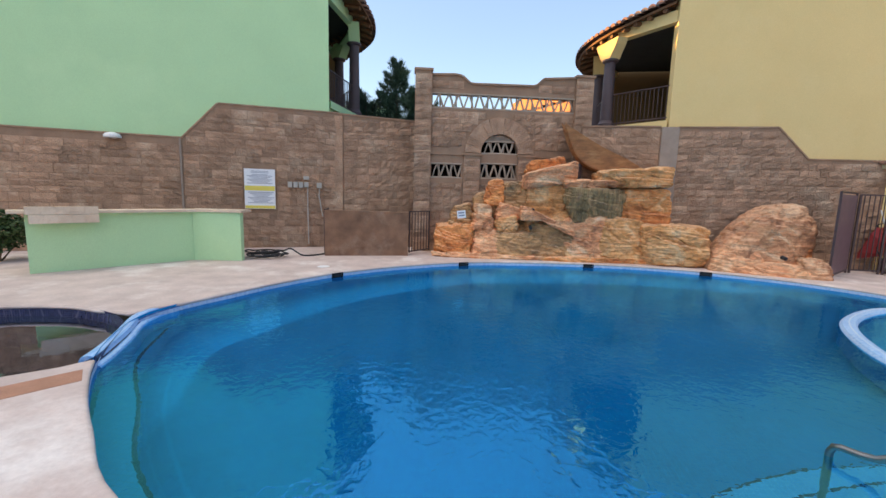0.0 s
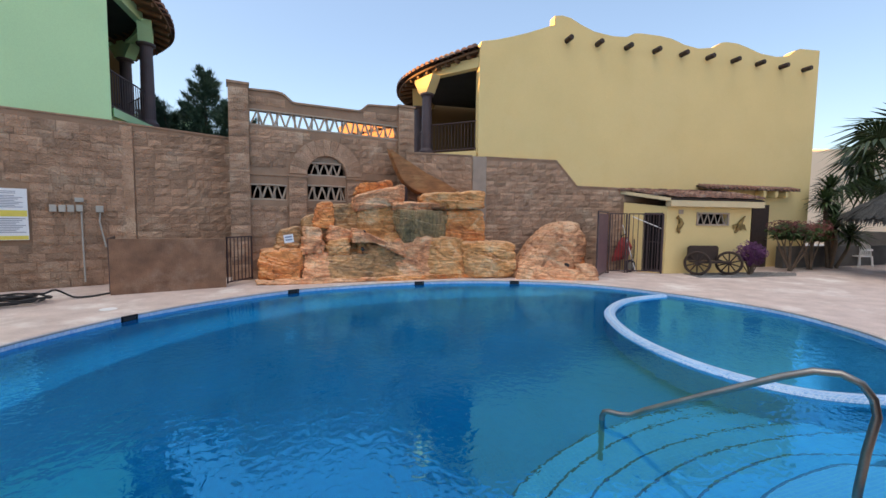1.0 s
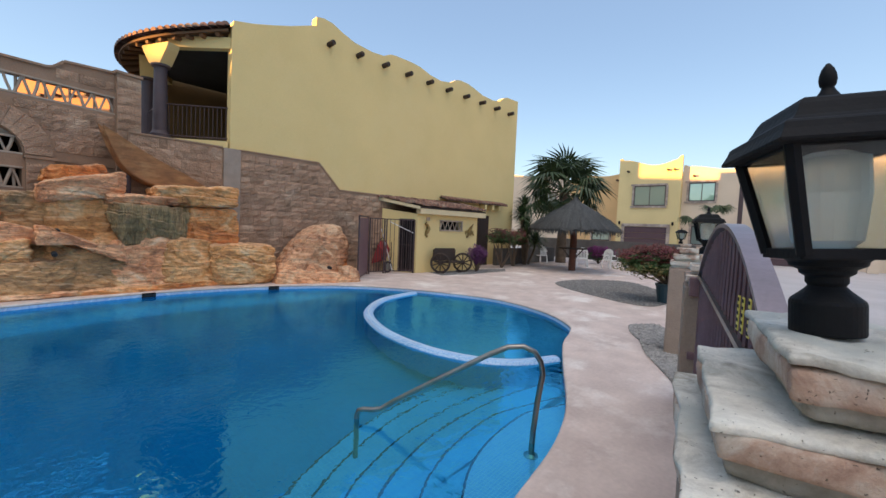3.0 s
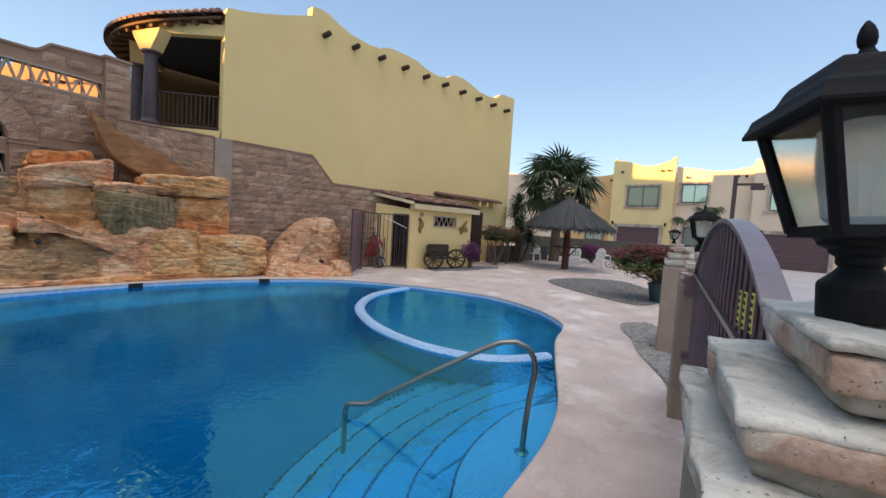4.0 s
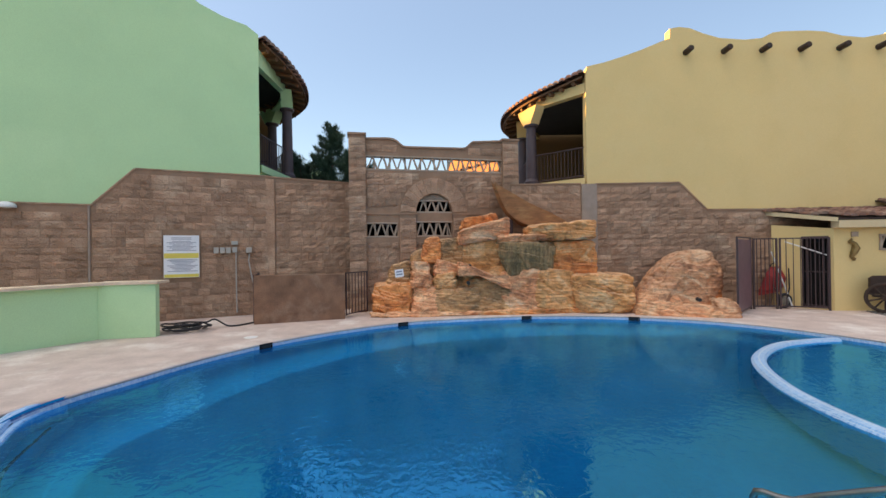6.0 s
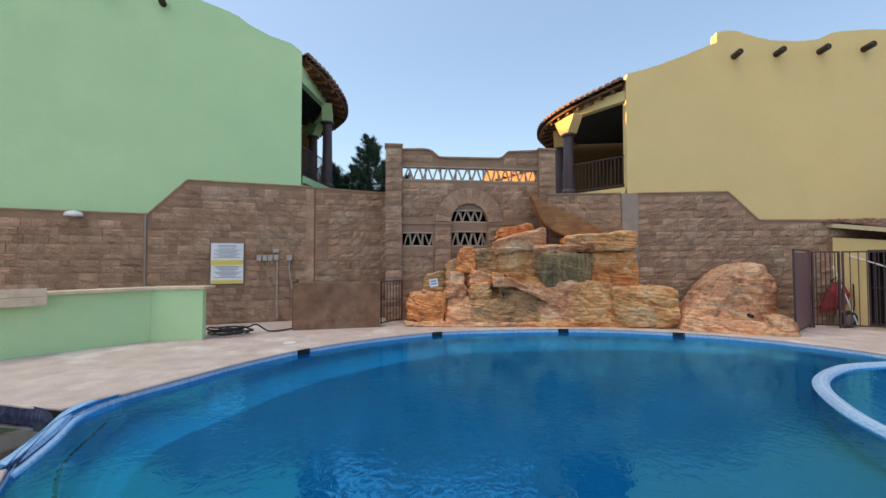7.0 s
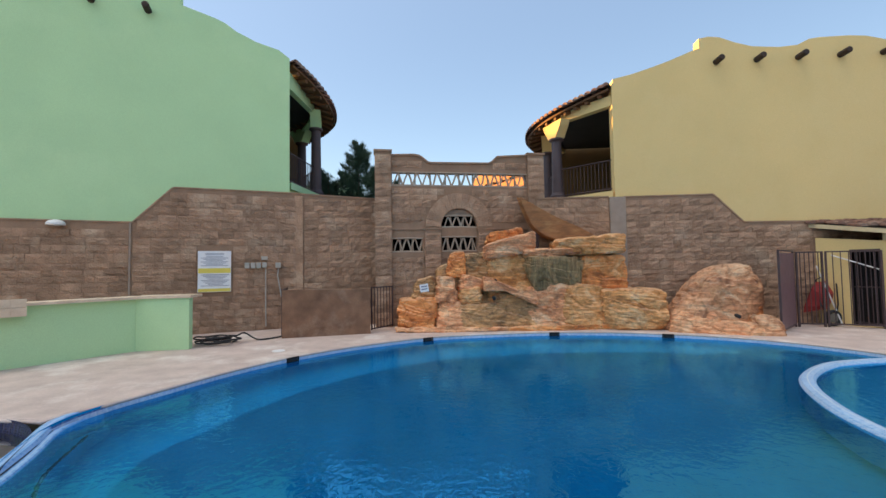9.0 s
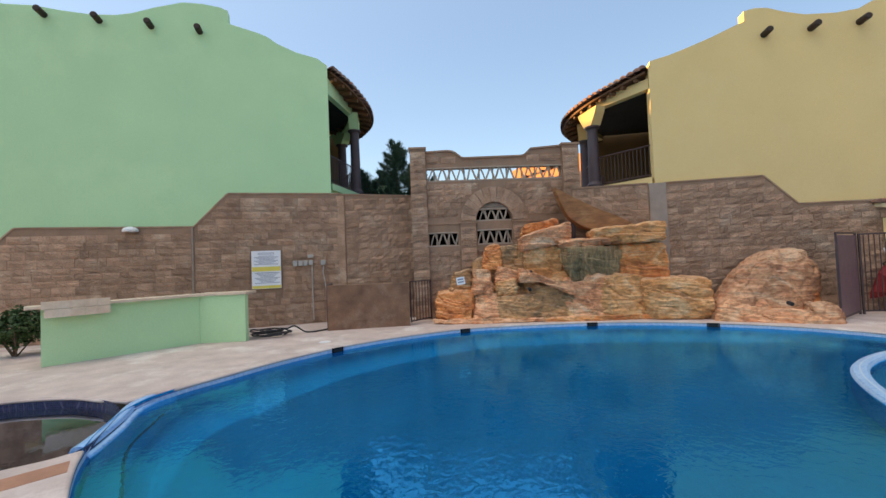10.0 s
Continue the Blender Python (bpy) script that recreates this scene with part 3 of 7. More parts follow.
# ---- split-face blocks ----
BLOCKS = {}
for wide in (0.2, 0.3, 0.4, 0.5):
    for k in range(5):
        rnd = random.Random(int(wide * 100) + k)
        bm = bmesh.new()
        w, h = wide - 0.010, 0.197
        nx = max(2, round(wide / 0.13))
        grid = [[None] * 4 for _ in range(nx + 1)]
        for i in range(nx + 1):
            for j in range(4):
                rim = i in (0, nx) or j in (0, 3)
                dz = rnd.uniform(0.0, 0.011) if rim else rnd.uniform(0.010, 0.036) * (0.75 if j % 2 else 1.0)
                grid[i][j] = bm.verts.new((-w / 2 + w * i / nx, -h / 2 + h * j / 3, -0.004 - dz))
        for i in range(nx):
            for j in range(3):
                bm.faces.new((grid[i][j], grid[i + 1][j], grid[i + 1][j + 1], grid[i][j + 1]))
        edge = [grid[i][0] for i in range(nx + 1)] + [grid[nx][j] for j in range(1, 4)] + [grid[i][3] for i in range(nx - 1, -1, -1)] + [grid[0][j] for j in (2, 1)]
        back = [bm.verts.new((v.co.x, v.co.y, 0.01)) for v in edge]
        for i in range(len(edge)):
            bm.faces.new((edge[i], back[i], back[(i + 1) % len(edge)], edge[(i + 1) % len(edge)]))
        bmesh.ops.recalc_face_normals(bm, faces=bm.faces)
        me = bpy.data.meshes.new("block")
        bm.to_mesh(me); bm.free()
        me.materials.append(M_BLOCK)
        BLOCKS.setdefault(wide, []).append(me)


def lay_blocks(parent, frame_m, outline, holes, seed, course=0.205, limit=290, near=None):
    """Courses of rough blocks on the face w = 0 of a wall, kept inside the outline and clear of the openings."""
    rnd = random.Random(seed)
    us, vs = [p[0] for p in outline], [p[1] for p in outline]
    spots = []
    v = min(vs)
    while v + 0.15 <= max(vs) + 0.02:
        high = course * rnd.choice((0.78, 0.9, 1.0, 1.0, 1.16))
        runs, start = [], None
        u = min(us) - 0.01
        while u < max(us) + 0.03:
            free = all(inside((u, y), outline) for y in (v + 0.02, v + high - 0.02)) and not any(h[0] < u < h[2] and h[1] < v + high - 0.01 and v + 0.01 < h[3] for h in holes)
            if free and start is None:
                start = u
            if not free and start is not None:
                runs.append((start, u - 0.02))
                start = None
            u += 0.02
        for u0, u1 in runs:
            if u1 - u0 < 0.12:
                continue
            widths = []
            while sum(widths) < u1 - u0 - 0.1:
                widths.append(rnd.choice((0.2, 0.3, 0.4, 0.4, 0.5)))
            fit_w = (u1 - u0) / sum(widths)
            for wide in widths:
                proud = -0.016 if rnd.random() < 0.08 else rnd.uniform(-0.008, 0.007)
                spots.append((u0 + wide * fit_w / 2, v + high / 2, wide, rnd.randrange(5), proud, rnd.random() < 0.5, fit_w, high))
                u0 += wide * fit_w
        v += high
    if near:
        spots.sort(key=lambda s: abs(s[0] - near))
    rest = []
    for n, (u, v, wide, k, dz, flip, fit_w, high) in enumerate(spots):
        local = frame_m @ Matrix.Translation((u, v, dz)) @ Matrix.Diagonal((fit_w, high / 0.205, 1, 1)) @ Matrix.Rotation(math.pi if flip else 0, 4, 'Z')
        if n < limit:
            ob = new("block", BLOCKS[wide][k])
            ob.parent = parent
            ob.matrix_world = local
        else:
            rest.append((local, BLOCKS[wide][k]))
    if rest:
        co, fa = [], []
        for local, me in rest:
            base = len(co)
            co += [local @ q.co for q in me.vertices]
            fa += [[base + i for i in p.vertices] for p in me.polygons]
        me = bpy.data.meshes.new("block_rows")
        me.from_pydata(co, [], fa)
        me.materials.append(M_BLOCK)
        ob = new("block_rows", me)
        ob.parent = parent
        ob["kind"] = "stuff"

# ---- pool, deck, ground ----
POOL = spline([(2.47, 1.215), (1.2, 1.10), (-0.4, 1.24), (-1.95, 1.83), (-2.69, 2.40), (-3.22, 2.88), (-3.68, 3.40), (-4.12, 4.10), (-4.36, 4.75), (-4.30, 5.35), (-4.05, 6.0), (-3.63, 7.0), (-2.98, 8.05),
               (-2.0, 9.05), (-0.47, 10.05), (1.07, 10.42), (2.69, 10.58), (4.13, 10.45), (5.29, 10.10), (6.33, 9.60), (7.13, 8.95), (7.75, 8.1), (8.26, 6.91),
               (8.58, 5.4), (8.13, 3.93), (7.35, 3.0), (6.75, 2.72), (6.05, 2.52), (5.0, 2.05), (3.96, 1.56), (3.21, 1.325)], 5)
SPA = spline([(-3.72, 3.40), (-4.00, 3.98), (-4.30, 4.42), (-4.70, 4.72), (-5.15, 4.88), (-5.7, 4.95), (-6.5, 4.75), (-7.0, 4.1), (-7.0, 3.2), (-6.5, 2.55), (-5.6, 2.3), (-4.6, 2.6), (-4.02, 3.02)], 5)
# one opening in the deck for pool and tub, which meet at the weir
cut_a = min(range(len(POOL)), key=lambda i: (POOL[i].x + 3.68) ** 2 + (POOL[i].y - 3.40) ** 2)
cut_b = min(range(len(POOL)), key=lambda i: (POOL[i].x + 4.30) ** 2 + (POOL[i].y - 5.35) ** 2)
tub_side = list(reversed(SPA[4 * 5:] + SPA[:1]))
OPENING = [(p.x, p.y) for p in POOL[:cut_a + 1]] + [(p.x, p.y) for p in tub_side[1:]] + [(-4.58, 4.80), (-4.50, 5.10)] + [(p.x, p.y) for p in POOL[cut_b:]]
WATER_Z = -0.10
flat = Matrix.Identity(4)


def sheet(name, outer, holes, z, thick, material, label, category):
    bm = bmesh.new()
    holed(bm, outer, holes, Matrix.Identity(4), z, z - thick)
    return tagged(part(name, bm, material), label, category, kind="structure")


sheet("ground", [(-600, -600), (600, -600), (600, 600), (-600, 600)], [[(-7.4, 2.0), (-4.2, 2.2), (-3.0, 2.0), (-1.9, 1.4), (0, 0.95), (2.5, 1.0), (4.5, 1.5), (6.5, 2.3), (8.0, 3.0), (8.9, 5.0), (8.7, 7.0), (8.0, 8.6), (6.5, 9.9), (4.0, 10.75), (2.0, 10.8), (0, 10.5), (-2.0, 9.5), (-4.0, 7.5), (-4.8, 5.5), (-7.4, 5.1)]], -0.012, 0.02, M_GROUND, "pale grey concrete ground round the pool yard", "ground")
deck_edge = [(-16, -6), (1.35, -6), (1.35, -0.05), (4.3, 0.42), (6.7, 0.95), (12, 1.75), (27, 3.0), (27, 14), (17.6, 14), (-16, 14), (-16, 5.2), (-10.5, 5.9), (-8.5, 6.15), (-8.35, 5.9), (-16, 2.0)]
sheet("deck", deck_edge, [OPENING], 0.0, 0.012, M_DECK, "pinkish stamped concrete pool deck with pale worn patches", "deck")

bm = bmesh.new()
rings = []
n = len(POOL)
for d, z in ((0.0, -0.005), (0.0, -0.80), (-0.06, -0.98), (-0.22, -1.12), (-0.5, -1.22), (-0.85, -1.27)):
    rings.append([bm.verts.new((p.x, p.y, z)) for p in offset(POOL, d)])
for a, b in zip(rings, rings[1:]):
    for k in range(n):
        bm.faces.new((a[k], a[(k + 1) % n], b[(k + 1) % n], b[k]))
bm.faces.new(rings[-1])
pool_shell = tagged(part("pool_shell", bm, M_TILE, smooth=True), "blue mosaic basin of the swimming pool", "pool", kind="structure")
pool_shell.data.polygons[-1].use_smooth = False


def band(name, curve, r, z, material, parent, squash=1.0, seg=8, closed=True, label=""):
    bm = bmesh.new()
    tube(bm, [(p[0], p[1], 0) for p in curve], r, seg, True, closed)
    for v in bm.verts:
        v.co.z = z + v.co.z * squash
    return part(name, bm, material, parent, label, smooth=True)


coping = tagged(band("coping", [Vector(q) for q in OPENING], 0.030, -0.026, M_DECK, None, 0.8), "rounded pink concrete lip round the pool", "coping", kind="structure")
bm = bmesh.new()
a = [bm.verts.new((p.x, p.y, -0.03)) for p in offset(POOL, -0.012)]
b = [bm.verts.new((p.x, p.y, -0.40)) for p in offset(POOL, -0.012)]
for k in range(n):
    bm.faces.new((a[k], a[(k + 1) % n], b[(k + 1) % n], b[k]))
part("tile_band", bm, M_TILEBAND, pool_shell, "dark and light blue mosaic waterline band")
bm = bmesh.new()
a = [bm.verts.new((p.x, p.y, -0.044)) for p in offset(POOL, -0.030)]
b = [bm.verts.new((p.x, p.y, -0.104)) for p in offset(POOL, -0.026)]
for k in range(n):
    bm.faces.new((a[k], a[(k + 1) % n], b[(k + 1) % n], b[k]))
part("scale_line", bm, M_LIME, pool_shell, "pale lime scale line at the water")

# the round paddling basin, walled off by a rim
RIM = spline([(7.85, 7.5), (7.2, 7.42), (6.35, 7.15), (5.35, 6.36), (4.66, 5.16), (4.42, 4.05), (4.52, 3.23), (4.85, 2.7), (5.45, 2.38)], 6, closed=False)


def rim_wall(curve, half, top, bottom, material, parent, name):
    bm = bmesh.new()
    rows = []
    m = len(curve)
    for i, p in enumerate(curve):
        a, b = Vector(curve[max(i - 1, 0)][:2]), Vector(curve[min(i + 1, m - 1)][:2])
        t = (b - a).normalized()
        s = Vector((-t.y, t.x))
        row = []
        for du, z in ((-half, bottom), (-half, top - 0.05), (-half * 0.7, top - 0.012), (0, top), (half * 0.7, top - 0.012), (half, top - 0.05), (half, bottom)):
            q = Vector(p[:2]) + s * du
            row.append(bm.verts.new((q.x, q.y, z)))
        rows.append(row)
    for a, b in zip(rows, rows[1:]):
        for k in range(6):
            bm.faces.new((a[k], a[k + 1], b[k + 1], b[k]))
    bm.faces.new(rows[0]); bm.faces.new(rows[-1][::-1])
    return part(name, bm, material, parent, smooth=False)


rim_wall(RIM, 0.098, -0.045, -0.13, M_SCALE, pool_shell, "basin_rim")
rim_wall(RIM, 0.10, -0.10, -1.0, M_TILE, pool_shell, "basin_wall")
small = [(p.x, p.y) for p in RIM] + [(6.05, 2.52), (6.75, 2.72), (7.35, 3.0), (8.13, 3.93), (8.58, 5.4), (8.26, 6.91)]
bm = bmesh.new()
slab(bm, small, flat, -0.48, -0.7)
part("basin_floor", bm, M_BASIN, pool_shell, "shallow paddling basin floor, its blue coloured paler for little depth")

# the weir between the hot tub and the pool
WEIR = spline([(-3.83, 3.50), (-3.92, 3.74), (-4.15, 4.22), (-4.42, 4.70), (-4.50, 5.0), (-4.48, 5.38)], 6, closed=False)
weir = tagged(rim_wall(WEIR, 0.075, -0.01, -0.9, M_TILELIGHT, None, "weir"), "blue mosaic weir wall between hot tub and pool", "weir", kind="structure")
rim_wall([(p.x + 0.125, p.y - 0.055) for p in WEIR], 0.06, -0.07, -0.9, M_TILELIGHT, weir, "weir_step")
for d, z in ((0.078, -0.055), (0.105, -0.066)):
    bm = bmesh.new()
    tube(bm, [(p.x + d, p.y - d * 0.45, z) for p in WEIR], 0.008, 6)
    part("weir_line", bm, M_TILEDARK, weir, "thin dark tile line")
bm = bmesh.new()
m = len(SPA)
rings = [[bm.verts.new((p.x, p.y, z)) for p in offset(SPA, d)] for d, z in ((0.0, -0.005), (0.02, -0.45), (0.5, -0.47), (0.55, -0.95))]
for a, b in zip(rings, rings[1:]):
    for k in range(m):
        bm.faces.new((a[k], a[(k + 1) % m], b[(k + 1) % m], b[k]))
bm.faces.new(rings[-1])
tagged(part("hot_tub_shell", bm, M_TILEDARK), "dark blue mosaic hot tub with a bench step", "hot tub", kind="structure")
for name, curve, z, material, label in (("pool_water", offset(POOL, 0.004), WATER_Z, M_WATER, "clear blue water with soft ripples"), ("tub_water", offset(SPA, 0.03), -0.15, M_SPAWATER, "dark still water in the hot tub")):
    bm = bmesh.new()
    vs = [bm.verts.new((p.x, p.y, z)) for p in curve]
    es = [bm.edges.new((vs[k], vs[(k + 1) % len(vs)])) for k in range(len(vs))]
    bmesh.ops.triangle_fill(bm, edges=es, use_beauty=True)
    w = tagged(part(name, bm, material), label, "water", kind="structure")
    for f in w.data.polygons:
        if f.normal.z < 0:
            f.flip()
    w.visible_shadow = False

# underwater bench by the hot tub, and the fan of entry steps with dark nosings
bench_line = spline([(-4.22, 5.0), (-4.06, 4.6), (-3.85, 4.12), (-3.55, 3.72), (-3.05, 3.2), (-2.5, 2.55), (-1.7, 1.95), (-1.2, 1.6)], 5, closed=False)
bm = bmesh.new()
slab(bm, [(-1.2, 1.35), (-2.0, 1.78), (-3.0, 2.65), (-3.8, 3.6), (-4.3, 4.8), (-4.25, 5.35)] + [(p.x, p.y) for p in bench_line], flat, -0.60, -1.3)
part("bench", bm, M_TILEBENCH, pool_shell, "tiled underwater bench")
bm = bmesh.new()
tube(bm, [(p.x, p.y, -0.598) for p in bench_line], 0.018, 6)
part("bench_nosing", bm, M_TILEDARK, pool_shell, "dark tile line on the bench edge")
STEPS = (((1.75, 1.25), (2.3, 1.62), (2.67, 1.81), (3.11, 1.92), (3.71, 1.95), (3.95, 1.88), (4.32, 1.72)),
         ((1.6, 1.5), (2.21, 1.93), (2.58, 2.1), (3.01, 2.2), (3.61, 2.24), (4.13, 2.09), (4.45, 1.97), (4.75, 1.85)),
         ((1.5, 1.85), (2.1, 2.26), (2.66, 2.46), (3.24, 2.55), (4.04, 2.52), (4.58, 2.42), (5.0, 2.3)),
         ((1.4, 2.15), (2.03, 2.56), (2.44, 2.72), (2.96, 2.84), (3.66, 2.88), (4.18, 2.83), (4.75, 2.69)),
         ((1.3, 2.45), (1.95, 2.87), (2.56, 3.11), (3.24, 3.26), (3.89, 3.27), (4.53, 3.14)),
         ((1.2, 2.75), (1.86, 3.16), (2.36, 3.36), (2.82, 3.49), (3.56, 3.57), (4.17, 3.53), (4.6, 3.45)))
for k, line in enumerate(STEPS):
    z = -0.30 - 0.17 * k
    arc = spline(line, 5, closed=False)
    edge = [(p.x, p.y) for p in arc] + [(4.9, 1.95), (4.4, 1.72), (3.9, 1.51), (3.2, 1.30), (2.5, 1.2), (1.0, 1.1)]
    bm = bmesh.new()
    slab(bm, edge, flat, z, z - 0.25)
    step = part("step", bm, M_TILESTEP if k else M_TILETOP, pool_shell, "blue mosaic entry step, coloured paler for shallow water")
    bm = bmesh.new()
    tube(bm, [(p.x, p.y, z) for p in arc], 0.011, 6)
    part("nosing", bm, M_TILEDARK, step, "dark tile nosing")

# terracotta strip set across the deck by the hot tub
bm = bmesh.new()
slab(bm, [(-3.56, 3.20), (-3.37, 3.01), (-4.63, 1.41), (-4.87, 1.60)], flat, -0.004, 0.004)
tagged(part("deck_strip", bm, mat("strip_terracotta", (0.42, 0.21, 0.13), (0.34, 0.17, 0.105), 5, 50, 0.8, 0.4)), "terracotta strip across the concrete deck", "trim", kind="structure")

# skimmer mouths at the waterline
for x, y in ((-3.02, 8.02), (-0.47, 10.03), (2.71, 10.56), (5.30, 10.07)):
    k = min(range(len(POOL)), key=lambda i: (POOL[i].x - x) ** 2 + (POOL[i].y - y) ** 2)
    t = POOL[(k + 1) % len(POOL)] - POOL[k - 1]
    m = Matrix.Translation((POOL[k].x, POOL[k].y, -0.075)) @ Matrix.Rotation(math.atan2(t.y, t.x), 4, 'Z')
    sk = thing("skimmer", "black plastic skimmer mouth set in the pool wall", "skimmer", "pool skimmers", at=m)
    part("frame", boxes(((-0.115, -0.03, 0), (0.02, 0.05, 0.11)), ((0.115, -0.03, 0), (0.02, 0.05, 0.11)), ((0, -0.03, 0.05), (0.25, 0.05, 0.02)), ((0, -0.03, -0.05), (0.25, 0.05, 0.02))), M_BLACK, sk)
    part("flap", boxes(((0, -0.025, 0), (0.20, 0.02, 0.08))), M_RUBBER, sk)

# ---- the two boundary walls of split-face block ----
GU, YU = (-0.9135, -0.407), (math.cos(radians(-4.5)), math.sin(radians(-4.5)))
GE, YE = (-4.5, 11.8), (4.89, 11.82)
FG, FY = plane_frame(GE, GU), plane_frame(YE, YU)


def ledge(parent, fr, line, out=0.022, deep=0.16, h=0.035, material=None):
    """A cement capping along a broken line (u, v)."""
    bm = bmesh.new()
    for (u0, v0), (u1, v1) in zip(line, line[1:]):
        d = Vector((u1 - u0, v1 - v0)).normalized()
        q = Vector((-d.y, d.x))
        if q.y < 0:
            q = -q
        slab(bm, [(u0, v0), (u1, v1), (u1 + q.x * h, v1 + q.y * h), (u0 + q.x * h, v0 + q.y * h)], fr, -out, deep)
    return part("capping", bm, material or M_BLOCK, parent)


wall_left = thing("wall_west", "brown split-face block boundary wall with a stepped top", "wall", kind="structure")
gl = [(-0.25, -0.05), (-0.25, 3.86), (2.85, 3.84), (3.71, 2.9), (7.67, 2.92), (8.55, 2.02), (14.0, 2.02), (14.0, -0.05)]
bm = bmesh.new()
slab(bm, gl, FG, 0.0, 0.14)
part("backing", bm, M_BLOCKBACK, wall_left)
ledge(wall_left, FG, [(-0.25, 3.86), (2.85, 3.84), (3.71, 2.9), (7.67, 2.92), (8.55, 2.02), (14.0, 2.02)])
bm = bmesh.new()
slab(bm, [(3.74, 0.0), (3.78, 0.0), (3.78, 2.90), (3.74, 2.90)], FG, -0.036, 0.0)
part("control_joint", bm, M_CEMENT, wall_left, "grey sealed joint in the wall")
seg_l = thing("wall_north_west", "brown split-face block wall joining the gateway wall", "wall", kind="structure")
FGL = plane_frame((-4.28, 11.92), (2.4, 0.55))
sl = [(0, -0.05), (0, 3.84), (2.55, 3.72), (2.55, -0.05)]
bm = bmesh.new()
slab(bm, sl, FGL, 0.0, 0.2)
part("backing", bm, M_BLOCKBACK, seg_l)
ledge(seg_l, FGL, [(0, 3.84), (2.55, 3.72)], 0.03, 0.2, 0.04, M_BLOCKBACK)
bm = bmesh.new()
slab(bm, [(-0.12, 0), (0.12, 0), (0.12, 3.80), (-0.12, 3.80)], FGL, -0.05, 0.0)
part("pilaster", bm, M_BLOCK, seg_l)

wall_right = thing("wall_east", "brown split-face block wall below the yellow house", "wall", kind="structure")
yl = [(0.21, -0.05), (0.21, 3.57), (2.6, 3.57), (3.37, 2.77), (7.1, 2.73), (7.1, -0.05)]
bm = bmesh.new()
slab(bm, yl, FY, 0.0, 0.14)
part("backing", bm, M_BLOCKBACK, wall_right)
ledge(wall_right, FY, yl[1:5])
seg_r = thing("wall_north_east", "brown split-face block wall beside the slide", "wall", kind="structure")
FYL = plane_frame((5.09, 11.81), (-1.0, 0.1))
sr = [(0, -0.05), (0, 3.58), (2.46, 3.6), (2.46, -0.05)]
bm = bmesh.new()
slab(bm, sr, FYL, 0.0, 0.2)
part("backing", bm, M_BLOCKBACK, seg_r)
ledge(seg_r, FYL, [(0.42, 3.58), (2.46, 3.6)], 0.03, 0.2, 0.04, M_BLOCKBACK)
bm = bmesh.new()
slab(bm, [(-0.03, 0), (0.4, 0), (0.4, 3.59), (-0.03, 3.59)], FYL, -0.05, 0.0)
part("pilaster", bm, M_CEMENT, seg_r, "grey rendered pilaster")

# ---- gateway wall with arch ----
TW = plane_frame((-2.0, 11.75), (4.98, 0.85))
gate_wall = thing("wall_north", "brown block gateway wall with a blind arch and stick lattices", "wall", kind="structure")
arch_c, arch_r = 2.42, 0.53
hole_arch = [(arch_c + arch_r * math.cos(math.pi * k / 16), 2.84 + arch_r * math.sin(math.pi * k / 16)) for k in range(17)]
t_out = [(0.42, -0.05), (0.42, 4.90), (1.10, 4.93), (1.28, 4.90), (1.40, 4.80), (1.50, 4.72), (1.6, 4.70), (3.32, 4.72), (3.42, 4.75), (3.52, 4.83), (3.62, 4.93), (4.6, 5.0), (4.6, -0.05)]
frieze = [(0.47, 4.08), (4.52, 4.08), (4.52, 4.43), (0.47, 4.43)]
lat_l = [(0.47, 2.15), (1.33, 2.15), (1.33, 2.50), (0.47, 2.50)]
lat_m = [(1.90, 2.16), (2.94, 2.16), (2.94, 2.54), (1.90, 2.54)]
bm = bmesh.new()
holed(bm, t_out, [frieze, lat_l, lat_m, hole_arch], TW, 0.0, 0.22)
part("wall_panel", bm, M_BLOCKBACK, gate_wall)
for u0, u1, top in ((-0.02, 0.44, 5.0), (4.55, 5.05, 5.02)):
    bm = bmesh.new()
    slab(bm, [(u0, -0.05), (u1, -0.05), (u1, top), (u0, top)], TW, -0.10, 0.30)
    part("pilaster", bm, M_BLOCKBACK, gate_wall)
    bm = bmesh.new()
    slab(bm, [(u0 - 0.03, top), (u1 + 0.03, top), (u1 + 0.03, top + 0.06), (u0 - 0.03, top + 0.06)], TW, -0.14, 0.33)
    part("cap", bm, M_BLOCKBACK, gate_wall)
for u0, u1 in ((1.40, 1.86), (2.98, 3.44)):
    bm = bmesh.new()
    slab(bm, [(u0, -0.05), (u1, -0.05), (u1, 2.80), (u0, 2.80)], TW, -0.07, 0.0)
    part("pilaster", bm, M_BLOCKBACK, gate_wall)
bm = bmesh.new()
for u0, u1, o in ((-0.06, 0.48, 0.13), (0.44, 1.38, 0.035), (1.36, 1.90, 0.10), (2.95, 3.48, 0.10), (3.46, 4.6, 0.035)):
    slab(bm, [(u0, 2.76), (u1, 2.76), (u1, 2.82), (u0, 2.82)], TW, -o, 0.0)
part("impost_band", bm, M_BLOCKBACK, gate_wall)
ledge(gate_wall, TW, t_out[1:-1], 0.05, 0.26, 0.05, M_BLOCKBACK)
